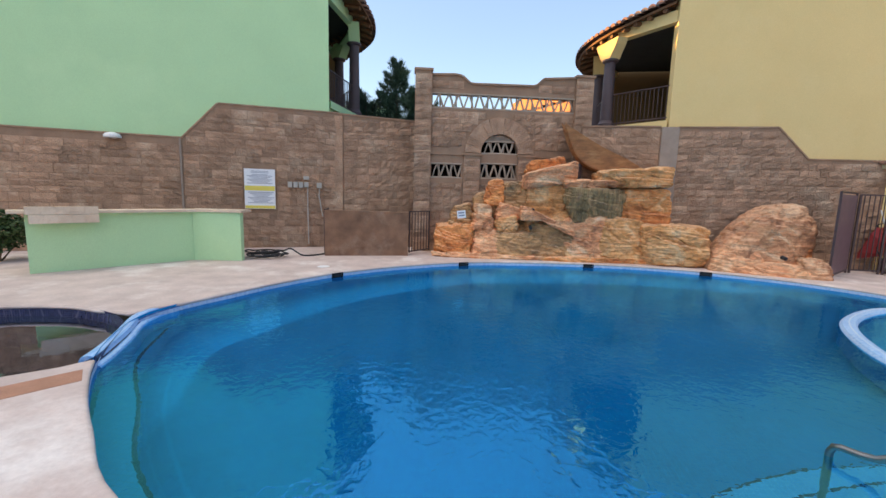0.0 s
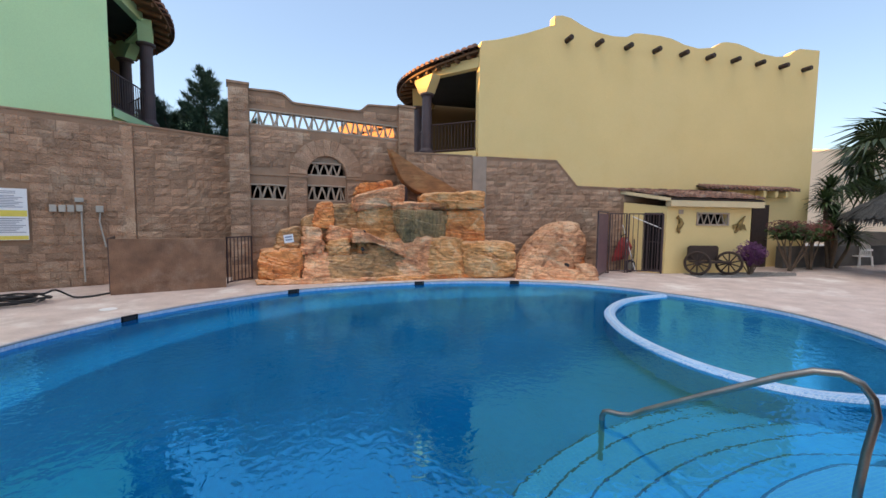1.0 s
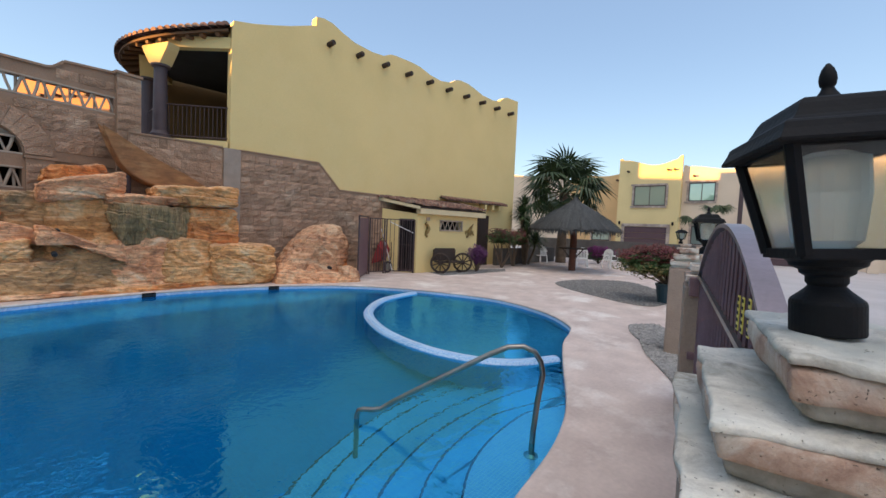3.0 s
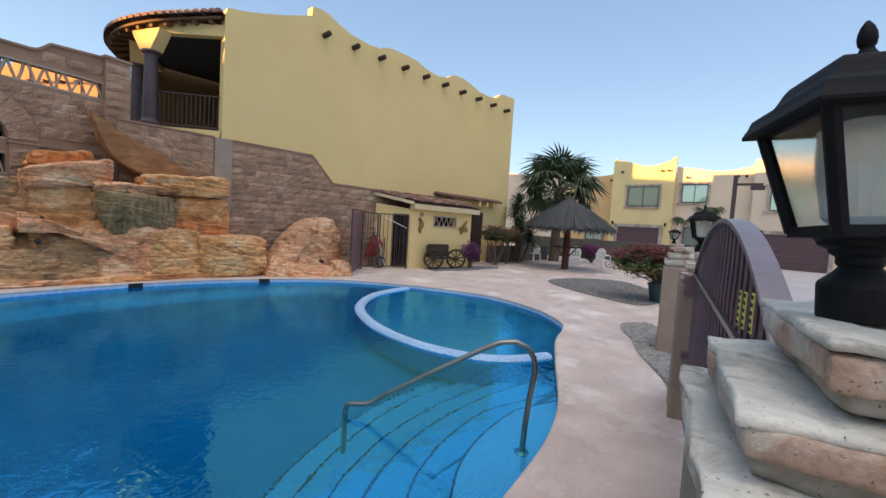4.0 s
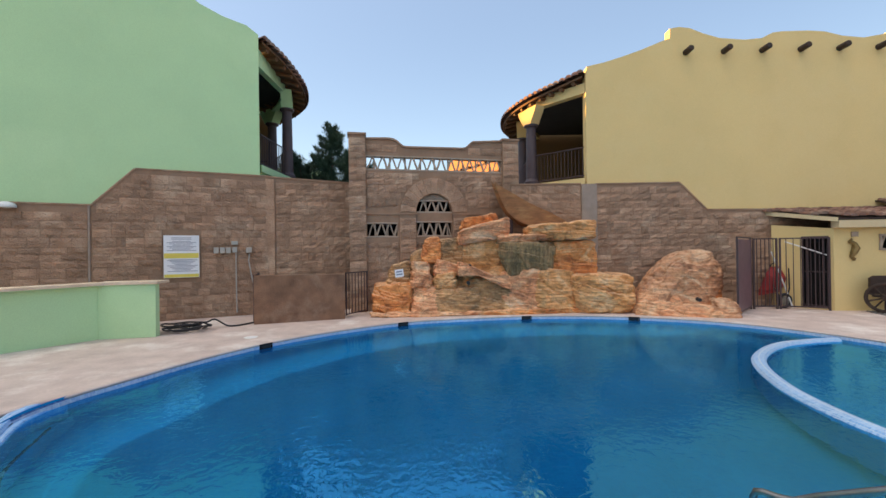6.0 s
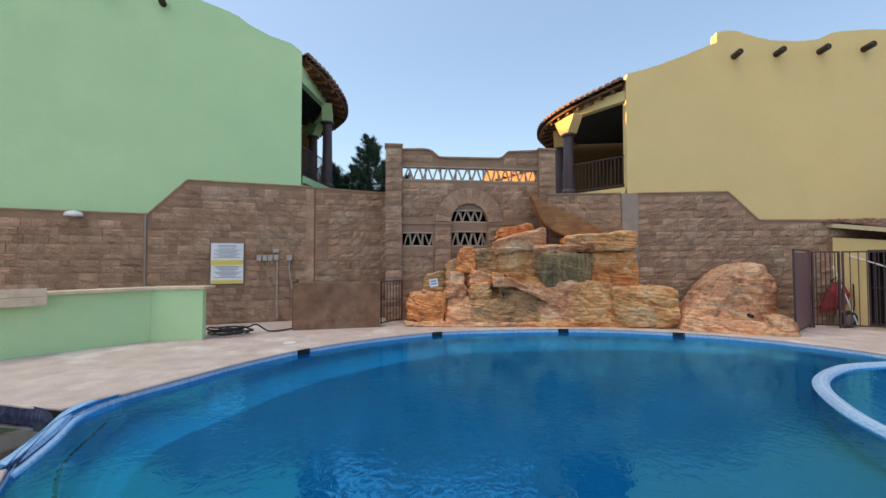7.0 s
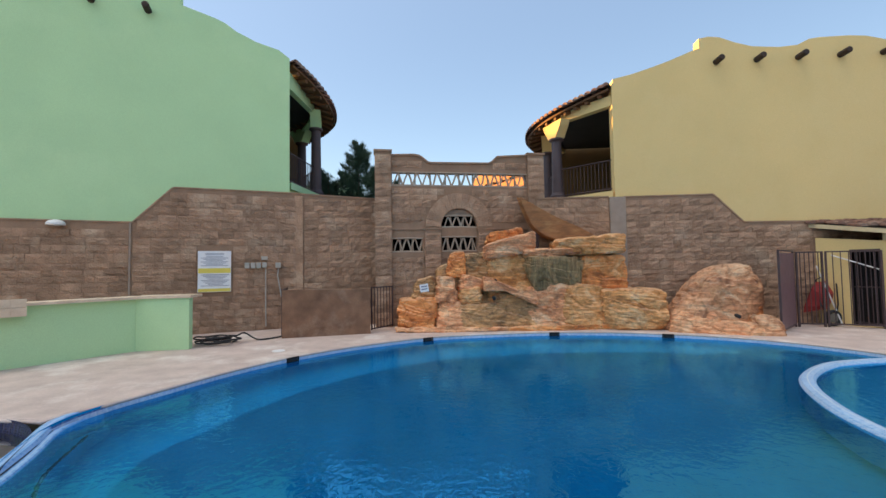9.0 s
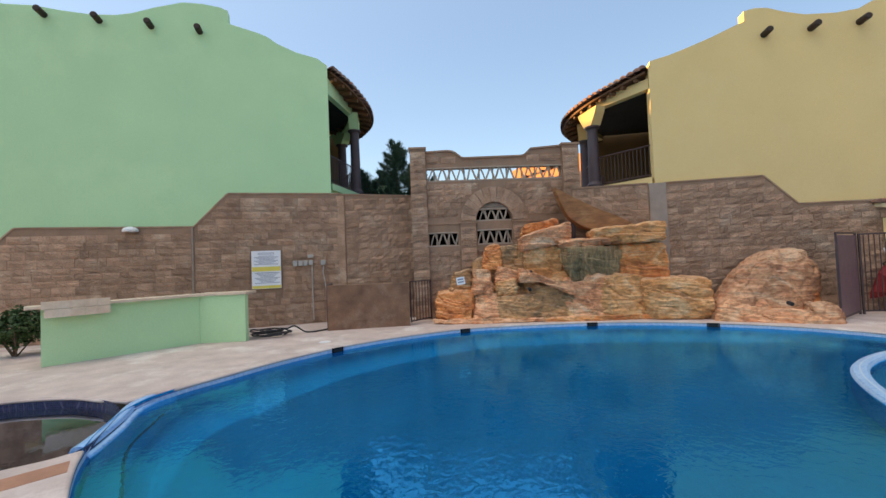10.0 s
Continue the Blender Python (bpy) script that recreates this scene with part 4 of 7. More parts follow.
for v, u0, u1 in ((4.05, 0.44, 4.56), (4.44, 0.44, 4.56), (2.12, 0.45, 1.35), (2.51, 0.45, 1.35), (2.13, 1.9, 2.95), (2.55, 1.9, 2.95), (2.83, 1.9, 2.95), (3.17, 2.0, 2.83)):
    bm = bmesh.new()
    tube(bm, [TW @ Vector((u0, v, 0.02)), TW @ Vector(((u0 + u1) / 2, v + 0.008, 0.015)), TW @ Vector((u1, v, 0.02))], 0.028, 7)
    part("rail", bm, M_STICK, gate_wall, "weathered pole rail")
# voussoirs of the arch
arch_rnd = random.Random(12)
for k in range(13):
    a0, a1 = math.pi * k / 13 + 0.005, math.pi * (k + 1) / 13 - 0.005
    bm = bmesh.new()
    slab(bm, [(arch_c + r * math.cos(a), 2.84 + r * math.sin(a)) for r, a in ((arch_r + 0.02, a0), (1.0, a0), (1.0, a1), (arch_r + 0.02, a1))], TW, -0.062 - 0.012 * arch_rnd.random(), 0.0)
    part("arch_stone", bm, M_BLOCK, gate_wall)
# leaning sticks in the lattices
def sticks(u0, u1, v0, v1, step, seed):
    rnd = random.Random(seed)
    u, k = u0, 0
    while u < u1 - step * 0.4:
        a, b = u + rnd.uniform(-0.02, 0.02), u + step * rnd.uniform(0.75, 1.05)
        if k % 2:
            a, b = b, a
        bm = bmesh.new()
        tube(bm, [TW @ Vector((a, v0, 0.05)), TW @ Vector(((a + b) / 2 + rnd.uniform(-0.015, 0.015), (v0 + v1) / 2, 0.04)), TW @ Vector((b, v1, 0.05))], rnd.uniform(0.020, 0.032), 6)
        part("stick", bm, M_STICK, gate_wall)
        if k % 3 == 1:
            w = u + step * rnd.uniform(0.3, 0.7)
            part("stick", tube(bmesh.new(), [TW @ Vector((w, v0, 0.09)), TW @ Vector((w + rnd.uniform(-0.02, 0.02), v1, 0.09))], rnd.uniform(0.018, 0.028), 6), M_STICK, gate_wall)
        u += step; k += 1
sticks(0.5, 4.5, 4.06, 4.44, 0.145, 1)
sticks(0.5, 1.32, 2.14, 2.5, 0.125, 2)
sticks(1.92, 2.93, 2.14, 2.54, 0.125, 3)
sticks(2.0, 2.85, 2.84, 3.15, 0.12, 4)
bm = bmesh.new()
for k in range(7):
    w = math.sqrt(max(arch_r ** 2 - (0.36 + k * 0.024) ** 2, 0.001))
    tube(bm, [TW @ Vector((arch_c - w, 3.20 + k * 0.024, 0.06)), TW @ Vector((arch_c + w, 3.20 + k * 0.024, 0.06))], 0.012, 6)
part("cross_sticks", bm, M_STICK, gate_wall)
# a plain house wall that closes the view behind the gateway
bm = bmesh.new()
slab(bm, [(-0.2, -0.05), (5.2, -0.05), (5.2, 3.9), (-0.2, 3.9)], TW, 2.2, 2.4)
tagged(part("wall_behind_gateway", bm, M_BLOCKBACK), "dark block wall behind the gateway lattice", "wall", kind="structure")

# box added behind the arch, coloured near-black to give the shade there
recess = thing("wall_pump_room", "added near-black box painted for the shade behind the arched lattice", "wall", kind="structure")
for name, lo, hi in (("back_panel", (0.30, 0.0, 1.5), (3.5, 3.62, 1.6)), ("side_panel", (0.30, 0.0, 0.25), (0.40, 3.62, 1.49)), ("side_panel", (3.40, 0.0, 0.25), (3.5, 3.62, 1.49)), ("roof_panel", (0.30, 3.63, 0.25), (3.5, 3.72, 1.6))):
    part(name, box(bmesh.new(), [(p + q) / 2 for p, q in zip(lo, hi)], [q - p for p, q in zip(lo, hi)], TW), M_DARK, recess)

# ---- the two houses with their rounded corner porches ----
def along(fr, curve, z):
    """Level points of a porch curve (u, w), at height z (a number, or one for each end)."""
    n = len(curve) - 1
    z0, z1 = z if isinstance(z, tuple) else (z, z)
    return [fr @ Vector((p[0], z0 + (z1 - z0) * min(1.0, 1.7 * i / n), p[1])) for i, p in enumerate(curve)]


def curved_band(fr, inner, outer, z0, z1):
    bm = bmesh.new()
    rows = []
    for p, q, r, s in zip(along(fr, inner, z0), along(fr, outer, z0), along(fr, outer, z1), along(fr, inner, z1)):
        rows.append([bm.verts.new(v) for v in (p, q, r, s)])
    for a, b in zip(rows, rows[1:]):
        for k in range(4):
            bm.faces.new((a[k], a[(k + 1) % 4], b[(k + 1) % 4], b[k]))
    bm.faces.new(rows[0]); bm.faces.new(rows[-1][::-1])
    return bm


def dense_line(points, step=0.12):
    """Points along a broken line, closely and evenly set."""
    pts = [Vector(p) for p in points]
    out = []
    for a, b in zip(pts, pts[1:]):
        k = max(1, round((b - a).length / step))
        out += [a.lerp(b, i / k) for i in range(k)]
    return out + [pts[-1]]


CORE = (1.6, 2.8)


def stucco_house(name, label, fr, profile, length, plaster, vigas, floor, soffit, beam, eaves):
    """soffit: height of the porch beam's underside at the house corner and at the first column; beam: level points (u, w)
    from the corner over two columns to the rear wall; eaves: points (u, w, z) of the roof edge."""
    house = thing(name, label, "house")
    BEAM = [tuple(p) for p in dense_line(beam)]
    BEAM_IN = [(u + 0.22 * (1.5 - u) / 3.0, w + 0.22 * (2.8 - w) / 3.0) for u, w in BEAM]
    eave = (eaves[0][2], eaves[-1][2])
    bm = bmesh.new()
    slab(bm, [(0.0, 0.0)] + profile + [(length, 0.0)], fr, 0.12, 0.42)
    part("front_wall", bm, plaster, house)
    lying = fr @ Matrix(((1, 0, 0, 0), (0, 0, 1, 0), (0, 1, 0, 0), (0, 0, 0, 1)))
    bm = bmesh.new()
    slab(bm, [(length - 0.3, 0.42), (length, 0.42), (length, 9.0), (length - 0.3, 9.0)], lying, 0.0, profile[-1][1] - 0.1)
    part("end_wall", bm, plaster, house)
    top = soffit[0] + 0.45
    bm = bmesh.new()
    slab(bm, [(0.4, 0.0), (length - 0.3, 0.0), (length - 0.3, top - 0.35), (0.4, top - 0.35)], fr, 8.7, 9.0)
    part("back_wall", bm, plaster, house)
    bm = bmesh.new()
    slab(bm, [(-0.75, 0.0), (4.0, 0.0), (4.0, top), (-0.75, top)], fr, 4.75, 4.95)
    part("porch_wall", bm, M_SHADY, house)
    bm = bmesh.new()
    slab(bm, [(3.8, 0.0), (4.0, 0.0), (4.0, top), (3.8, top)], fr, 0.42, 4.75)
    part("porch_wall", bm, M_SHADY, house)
    bm = bmesh.new()
    slab(bm, [(4.0, 0.42), (length - 0.3, 0.42), (length - 0.3, 8.7), (4.0, 8.7)], lying, top - 0.3, top - 0.1)
    part("roof", bm, M_CEMENT, house)
    # ceiling coloured near-black, so the upper porch looks shaded
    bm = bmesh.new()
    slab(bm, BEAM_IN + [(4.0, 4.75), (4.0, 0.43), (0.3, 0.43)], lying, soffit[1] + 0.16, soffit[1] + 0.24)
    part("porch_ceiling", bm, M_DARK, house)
    for u, v in vigas:
        bm = bmesh.new()
        turned(bm, [(0.06, 0.0), (0.085, 0.02), (0.085, 0.38)], 12, fr @ Matrix.Translation((u, v, -0.20)))
        part("viga", bm, M_WOOD, house, "round dark wooden beam end")
    # porch: floor, ring beam, roof
    bm = bmesh.new()
    slab(bm, [(u - 0.10 * (1.5 - u) / 3, w - 0.10 * (2.8 - w) / 3) for u, w in BEAM] + [(3.8, 4.75), (3.8, 0.43), (0.0, 0.43)], lying, floor - 0.2, floor)
    part("porch_floor", bm, plaster, house)
    part("porch_base", curved_band(fr, BEAM_IN, BEAM, 0.0, floor - 0.2), plaster, house)
    part("ring_beam", curved_band(fr, BEAM_IN, BEAM, soffit, (eave[0] - 0.06, min(eaves[len(eaves) // 2][2] + 0.16, eave[0] - 0.06))), plaster, house)
    edge = [fr @ Vector((u, z, w)) for u, w, z in spline(eaves, 7, closed=False)]
    hub = fr @ Vector((CORE[0], eave[0] + 0.45, CORE[1]))
    bm = bmesh.new()
    a = [bm.verts.new(p + Vector((0, 0, 0.05))) for p in edge]
    b = [bm.verts.new(p.lerp(hub, 0.93) + Vector((0, 0, 0.05))) for p in edge]
    a2 = [bm.verts.new(p + Vector((0, 0, 0.11))) for p in edge]
    b2 = [bm.verts.new(p.lerp(hub, 0.93) + Vector((0, 0, 0.11))) for p in edge]
    for k in range(len(edge) - 1):
        for q in ((a[k], a[k + 1], b[k + 1], b[k]), (a2[k], b2[k], b2[k + 1], a2[k + 1]), (a[k], a2[k], a2[k + 1], a[k + 1])):
            bm.faces.new(q)
    part("porch_roof", bm, M_RAFTER, house, "boarded underside of the porch roof")
    length_e = sum((q - p).length for p, q in zip(edge, edge[1:]))
    dense = []
    for p, q in zip(edge, edge[1:]):
        dense += [p.lerp(q, k / 20) for k in range(20)]
    count = int(length_e / 0.19)
    for k in range(count):
        p = dense[int((k + 0.5) * len(dense) / count)]
        d = (hub - p)
        s = Vector((-d.y, d.x, 0)).normalized()
        bm = bmesh.new()
        for j in range(5):
            rows = []
            for f, lift, w in ((j * 0.19 - 0.03, 0.19, 0.105), ((j + 1) * 0.19, 0.14, 0.085)):
                q = p + d * f + Vector((0, 0, lift))
                w *= max(1 - f, 0.15)
                rows.append([bm.verts.new(q + s * w * math.cos(t) + Vector((0, 0, w * 0.9 * math.sin(t)))) for t in [math.pi * i / 5 for i in range(6)]])
            for i in range(5):
                bm.faces.new((rows[0][i], rows[0][i + 1], rows[1][i + 1], rows[1][i]))
            bm.faces.new(rows[0])
        part("tile", bm, M_CLAY, house)
    for k in range(1, 14):
        p = dense[int(k * len(dense) / 14)]
        bm = bmesh.new()
        tube(bm, [p + (hub - p) * 0.015, p + (hub - p) * 0.9], 0.06, 8)
        part("rafter", bm, M_RAFTER, house, "round rafter pole")
    # columns with flared heads
    for c in (1, 2):
        i = min(range(len(BEAM)), key=lambda k: (BEAM[k][0] - beam[c][0]) ** 2 + (BEAM[k][1] - beam[c][1]) ** 2)
        p = along(fr, BEAM, floor)[i].lerp(along(fr, BEAM_IN, floor)[i], 0.5)
        q = along(fr, BEAM, floor)[i + 1] - along(fr, BEAM, floor)[i - 1]
        h = soffit[1] + 0.02 - floor
        bm = bmesh.new()
        turned(bm, [(0.25, 0), (0.25, 0.10), (0.21, 0.14), (0.18, 0.2), (0.155, h - 0.54), (0.165, h - 0.50), (0.23, h - 0.46), (0.23, h - 0.41)], 20, Matrix.Translation(p))
        part("column", bm, M_POST, house, "dark painted round column")
        bm = bmesh.new()
        m = Matrix.Translation(p) @ Matrix.Rotation(math.atan2(q.y, q.x), 4, 'Z') @ Matrix.Rotation(radians(90), 4, 'X')
        zz = h - 0.41
        slab(bm, [(-0.2, zz), (0.2, zz), (0.27, zz + 0.12), (0.42, zz + 0.34), (0.50, h + 0.10), (-0.50, h + 0.10), (-0.42, zz + 0.34), (-0.27, zz + 0.12)], m, -0.17, 0.17)
        part("corbel", bm, plaster, house, "flared plaster column head")
    rail = [((u * 0.5 + v * 0.5), (w * 0.5 + x * 0.5)) for (u, w), (v, x) in zip(BEAM, BEAM_IN)]
    for z in (floor + 0.10, floor + 0.95):
        bm = bmesh.new()
        tube(bm, along(fr, rail, z), 0.02, 6)
        part("railing_bar", bm, M_IRON, house)
    path = along(fr, rail, floor)
    for r in path:
        bm = bmesh.new()
        tube(bm, [r + Vector((0, 0, 0.02)), r + Vector((0, 0, 0.95))], 0.012, 5)
        part("baluster", bm, M_IRON, house)
    return house


yellow = stucco_house("yellow_house", "yellow stucco house with wavy parapet and beam ends above the pool", FY,
    [(0.0, 6.79), (0.05, 7.08), (0.54, 7.18), (1.02, 7.32), (1.6, 7.51), (2.34, 7.80), (2.46, 7.84), (2.47, 8.12), (2.73, 8.16), (3.03, 8.12), (3.42, 7.95), (3.89, 7.80), (4.6, 7.73), (5.09, 7.76), (5.4, 7.91), (5.66, 7.94), (6.42, 7.94), (6.87, 7.90), (7.38, 7.76), (7.97, 7.69), (8.56, 7.78), (8.93, 7.99), (9.15, 8.04), (9.63, 8.04), (10.09, 7.95), (10.7, 7.80), (11.45, 7.76), (11.96, 7.84), (12.31, 8.08), (12.53, 8.16), (13.48, 8.19)],
    13.5, M_YELLOW, [(2.91 + 1.09 * k, 7.40) for k in range(10)], 3.80, (6.34, 6.16),
    [(0.0, 0.22), (-1.48, 1.40), (-1.50, 3.10), (-0.6, 4.75)],
    [(-0.10, 0.10, 6.70), (-0.78, 0.55, 6.53), (-1.42, 1.05, 6.37), (-1.90, 1.90, 6.28), (-2.08, 2.80, 6.22), (-1.95, 3.80, 6.15), (-1.50, 4.80, 6.1)])
green = stucco_house("green_house", "mint green stucco house with wavy parapet and beam ends", FG,
    [(0.0, 7.6), (0.0, 7.9), (0.3, 8.1), (0.9, 8.22), (1.42, 8.42), (1.7, 8.6), (1.96, 8.69), (2.75, 8.87), (2.76, 9.25), (2.95, 9.32), (3.4, 9.36), (3.91, 9.33), (4.6, 9.08), (5.13, 8.85), (5.52, 8.74), (6.1, 8.68), (6.75, 8.70), (7.3, 8.75), (7.91, 8.7), (8.6, 8.8), (9.2, 8.85), (10.0, 8.7), (12.0, 8.9), (19.0, 8.9)],
    19.0, M_GREEN, [(3.49 + 1.2 * k, 8.53) for k in range(8)], 4.22, (7.06, 6.95),
    [(0.0, 0.22), (-1.05, 2.15), (-0.70, 4.10), (0.2, 4.75)],
    [(-0.10, 0.10, 7.62), (-0.74, 0.55, 7.32), (-1.38, 1.50, 7.02), (-1.62, 2.60, 6.86), (-1.42, 3.60, 6.76), (-0.8, 4.9, 6.7)])
# plain rows added out of sight to close the place; those at y = 48 block the low sun
for c, size in (((-10.0, 48.0, 4.7), (56.0, 4.0, 9.5)), ((-54.0, 48.0, 4.15), (32.0, 4.0, 8.3)), ((-24.0, -14.0, 3.6), (3.0, 36.0, 7.2)), ((-2.0, -33.0, 3.6), (44.0, 3.0, 7.2))):
    bm = bmesh.new()
    box(bm, c, size)
    tagged(part("wall_unseen_row", bm, M_PALE), "plain pale row added out of sight to block low light", "wall", kind="structure")

# ---- rock waterfall ----
def boulder(name, lo, hi, seed, parent, tone, slant=(0, 0), shear=0.0, turn=0.0, narrow=0.0, jag=0.09, round_off=9.0, beds=0.045, rough=0.040, label="", lean=0.0, hollow=None):
    """A hewn block from lo to hi: uneven corners, chipped faces, stacked beds. slant: slope of top and foot along x;
    shear: lean into the wall with height; narrow: how much slimmer the top is."""
    rnd = random.Random(seed * 17 + 3)
    lo, hi = Vector(lo), Vector(hi)
    c, s = (lo + hi) / 2, (hi - lo) / 2
    bm = bmesh.new()
    bmesh.ops.create_cube(bm, size=2.0)
    bmesh.ops.subdivide_edges(bm, edges=bm.edges, cuts=25, use_grid_fill=True)
    corner = {(i, j, k): Vector((rnd.uniform(-jag, jag), rnd.uniform(-jag, jag), rnd.uniform(-jag, jag) * 0.6)) for i in (-1, 1) for j in (-1, 1) for k in (-1, 1)}
    planes = []
    for _ in range(12):
        d = Vector((rnd.choice((-1, 1)) * rnd.uniform(0.15, 1), -rnd.uniform(0.2, 1), rnd.uniform(-0.9, 0.9))).normalized()
        planes.append((d, sum(abs(q) for q in d) * rnd.uniform(0.78, 0.95)))
    off = Vector((seed * 7.31, seed * 3.17, seed * 1.7))
    out = []
    for v in bm.verts:
        p = v.co.copy()
        p *= (abs(p.x) ** round_off + abs(p.y) ** round_off + abs(p.z) ** round_off) ** (-1 / round_off)
        for d, k in planes:
            over = p.dot(d) - k
            if over > 0:
                p -= d * over
        jog = Vector()
        for key, q in corner.items():
            jog += q * (1 + key[0] * p.x) / 2 * (1 + key[1] * p.y) / 2 * (1 + key[2] * p.z) / 2
        g = 1 - narrow * (p.z + 1) / 2
        w = Vector((p.x * s.x * g, p.y * s.y * (1 + g) / 2, p.z * s.z)) + jog
        w.z += p.x * (slant[0] if p.z > 0 else slant[1]) * abs(p.z)
        w.y += shear * (w.z + s.z)
        if hollow and p.y < 0:
            hx, hz, rx, rz, deep = hollow
            f = ((p.x - hx) / rx) ** 2 + ((p.z - hz) / rz) ** 2
            w.y += deep * max(0.0, 1 - f * f)
        w.x += lean * w.z
        n = p.normalized()
        h = (w.z + 0.15 * w.x) / 0.085 + 2.2 * noise.noise(w * 1.1 + off)
        f = h - math.floor(h)
        ledge = noise.noise(Vector((math.floor(h) * 3.7, seed * 1.3, w.x * 0.9)))
        d = beds * (ledge + 0.35 * (f - 0.5)) if abs(p.z) < 0.93 else 0.0
        crag = abs(noise.noise(w * 2.3 + off))
        d += rough * (1.1 * noise.noise(w * 1.5 + off) + 0.7 * noise.noise(w * 5.0 + off) + 0.4 * noise.noise(w * 11 + off)) - 0.035 * max(0.0, 0.16 - crag) / 0.16
        out.append(w + n * d)
    for v, w in zip(bm.verts, out):
        v.co = w
    m = Matrix.Translation(c) @ Matrix.Rotation(radians(turn), 4, 'Z')
    bmesh.ops.transform(bm, matrix=m, verts=bm.verts)
    return part(name, bm, ROCK[tone], parent, label)


falls = thing("rock_waterfall", "orange, pink and moss-stained artificial rock waterfall stacked at the pool edge", "rock waterfall")
ROCKS = (
    # x, y and z from and to, tone, slope of top and foot, lean, turn, narrowing
    ((-1.42, 10.72, -0.05), (-0.18, 11.75, 0.84), "orange", (0.06, 0), 0.18, -3, 0.12),
    ((-0.36, 10.68, -0.05), (0.52, 11.60, 0.78), "pink", (-0.05, 0), 0.25, 6, 0.25),
    ((0.20, 10.72, -0.05), (1.56, 11.60, 0.70), "moss", (0.05, 0), 0.15, -2, 0.0),
    ((-0.98, 11.15, 0.60), (-0.22, 11.80, 1.36), "moss", (0.10, 0), 0.0, 3, 0.3),
    ((-0.36, 10.98, 0.66), (0.30, 11.75, 1.42), "pink", (0.0, 0), 0.08, 5, 0.08),
    ((0.26, 11.02, 0.66), (0.98, 11.70, 1.06), "ochre", (0.04, 0), 0.05, -6, 0.0),
    ((0.30, 11.05, 1.02), (1.02, 11.70, 1.40), "pink", (-0.07, -0.02), 0.0, 8, 0.1),
    ((-0.02, 11.25, 1.34), (0.48, 11.85, 2.06), "orange", (0.05, 0), 0.05, 4, 0.12),
    ((0.42, 11.30, 1.25), (1.30, 11.90, 2.08), "moss", (0.03, 0), 0.0, -5, 0.05),
    ((1.10, 11.18, 0.55), (2.38, 11.90, 1.98), "ochre", (0.0, 0), 0.0, 3, 0.0),
    ((1.06, 10.98, 1.90), (2.42, 12.05, 2.40), "pink", (0.20, 0.10), 0.0, 3, 0.0),
    ((1.12, 11.55, 2.25), (2.30, 12.20, 2.70), "orange", (0.10, 0), 0.0, 8, 0.25),
    ((0.98, 10.86, 0.97), (2.36, 11.30, 1.12), "pink", (-0.36, -0.36), 0.0, 2, 0.0),
    ((1.22, 10.82, -0.05), (2.50, 11.60, 0.92), "moss", (-0.10, 0), 0.2, -2, 0.05),
    ((2.30, 11.08, 0.90), (3.50, 11.90, 1.93), "weed", (0.0, 0), -0.14, -2, -0.42),
    ((2.04, 10.90, 1.88), (3.74, 11.95, 2.12), "pink", (-0.03, 0.02), 0.0, 1, 0.0),
    ((2.02, 10.82, -0.05), (3.36, 11.70, 1.20), "pink", (0.12, 0), 0.22, -4, 0.10),
    ((3.00, 10.80, -0.05), (4.24, 11.70, 1.16), "ochre", (-0.06, 0), 0.20, 4, 0.06),
    ((3.60, 11.02, 0.90), (4.80, 11.85, 1.95), "orange", (0.0, 0), 0.0, -5, -0.04),
    ((2.96, 10.84, 1.92), (4.78, 11.90, 2.42), "ochre", (0.05, 0.0), 0.0, -4, 0.0),
    ((4.08, 10.50, -0.05), (5.66, 11.55, 1.04), "ochre", (-0.05, 0), 0.10, -10, 0.0),
    ((-1.30, 10.60, -0.06), (1.6, 11.2, 0.12), "pink", (0, 0), 0.3, -1, 0.0),
    ((1.5, 10.70, -0.06), (4.2, 11.3, 0.11), "orange", (0, 0), 0.3, 1, 0.0),
)
boulder("core", (-0.30, 11.38, 0.0), (4.70, 12.0, 1.80), 41, falls, "moss")
boulder("core", (-0.70, 11.05, 0.0), (4.40, 11.8, 0.72), 42, falls, "moss")
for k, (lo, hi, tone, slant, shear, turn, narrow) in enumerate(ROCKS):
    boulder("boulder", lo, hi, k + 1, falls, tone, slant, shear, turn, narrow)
mound = thing("rock_mound", "domed orange and grey artificial boulder with a dark pipe hole", "boulder")
boulder("boulder", (5.40, 9.80, -0.35), (8.10, 11.2, 1.66), 31, mound, "dusk", (0, 0), 0.16, -14, 0.48, 0.08, 2.6, 0.03, 0.04, "", 0.42, (0.30, -0.10, 0.66, 0.60, 0.12))
boulder("hollow_face", (6.45, 10.04, 0.05), (7.85, 10.75, 1.30), 35, mound, "orange", (0, 0), 0.22, -14, 0.45, 0.08, 3.0, 0.03, 0.04, "orange flaked rock face inside the hollow", 0.14, (0.0, 0.0, 0.8, 0.8, 0.10))
boulder("foot_rock", (5.42, 9.92, -0.15), (6.70, 10.6, 0.52), 32, mound, "pink", (0.10, 0), 0.2, -15, 0.3, 0.1, 3.5)
boulder("foot_rock", (6.10, 9.66, -0.15), (7.40, 10.25, 0.30), 33, mound, "pink", (-0.05, 0), 0.2, -22, 0.2, 0.1, 3.5)
boulder("foot_rock", (7.05, 9.46, -0.15), (7.80, 10.2, 0.44), 34, mound, "dusk", (0, 0), 0.2, -20, 0.2, 0.1, 3.5)
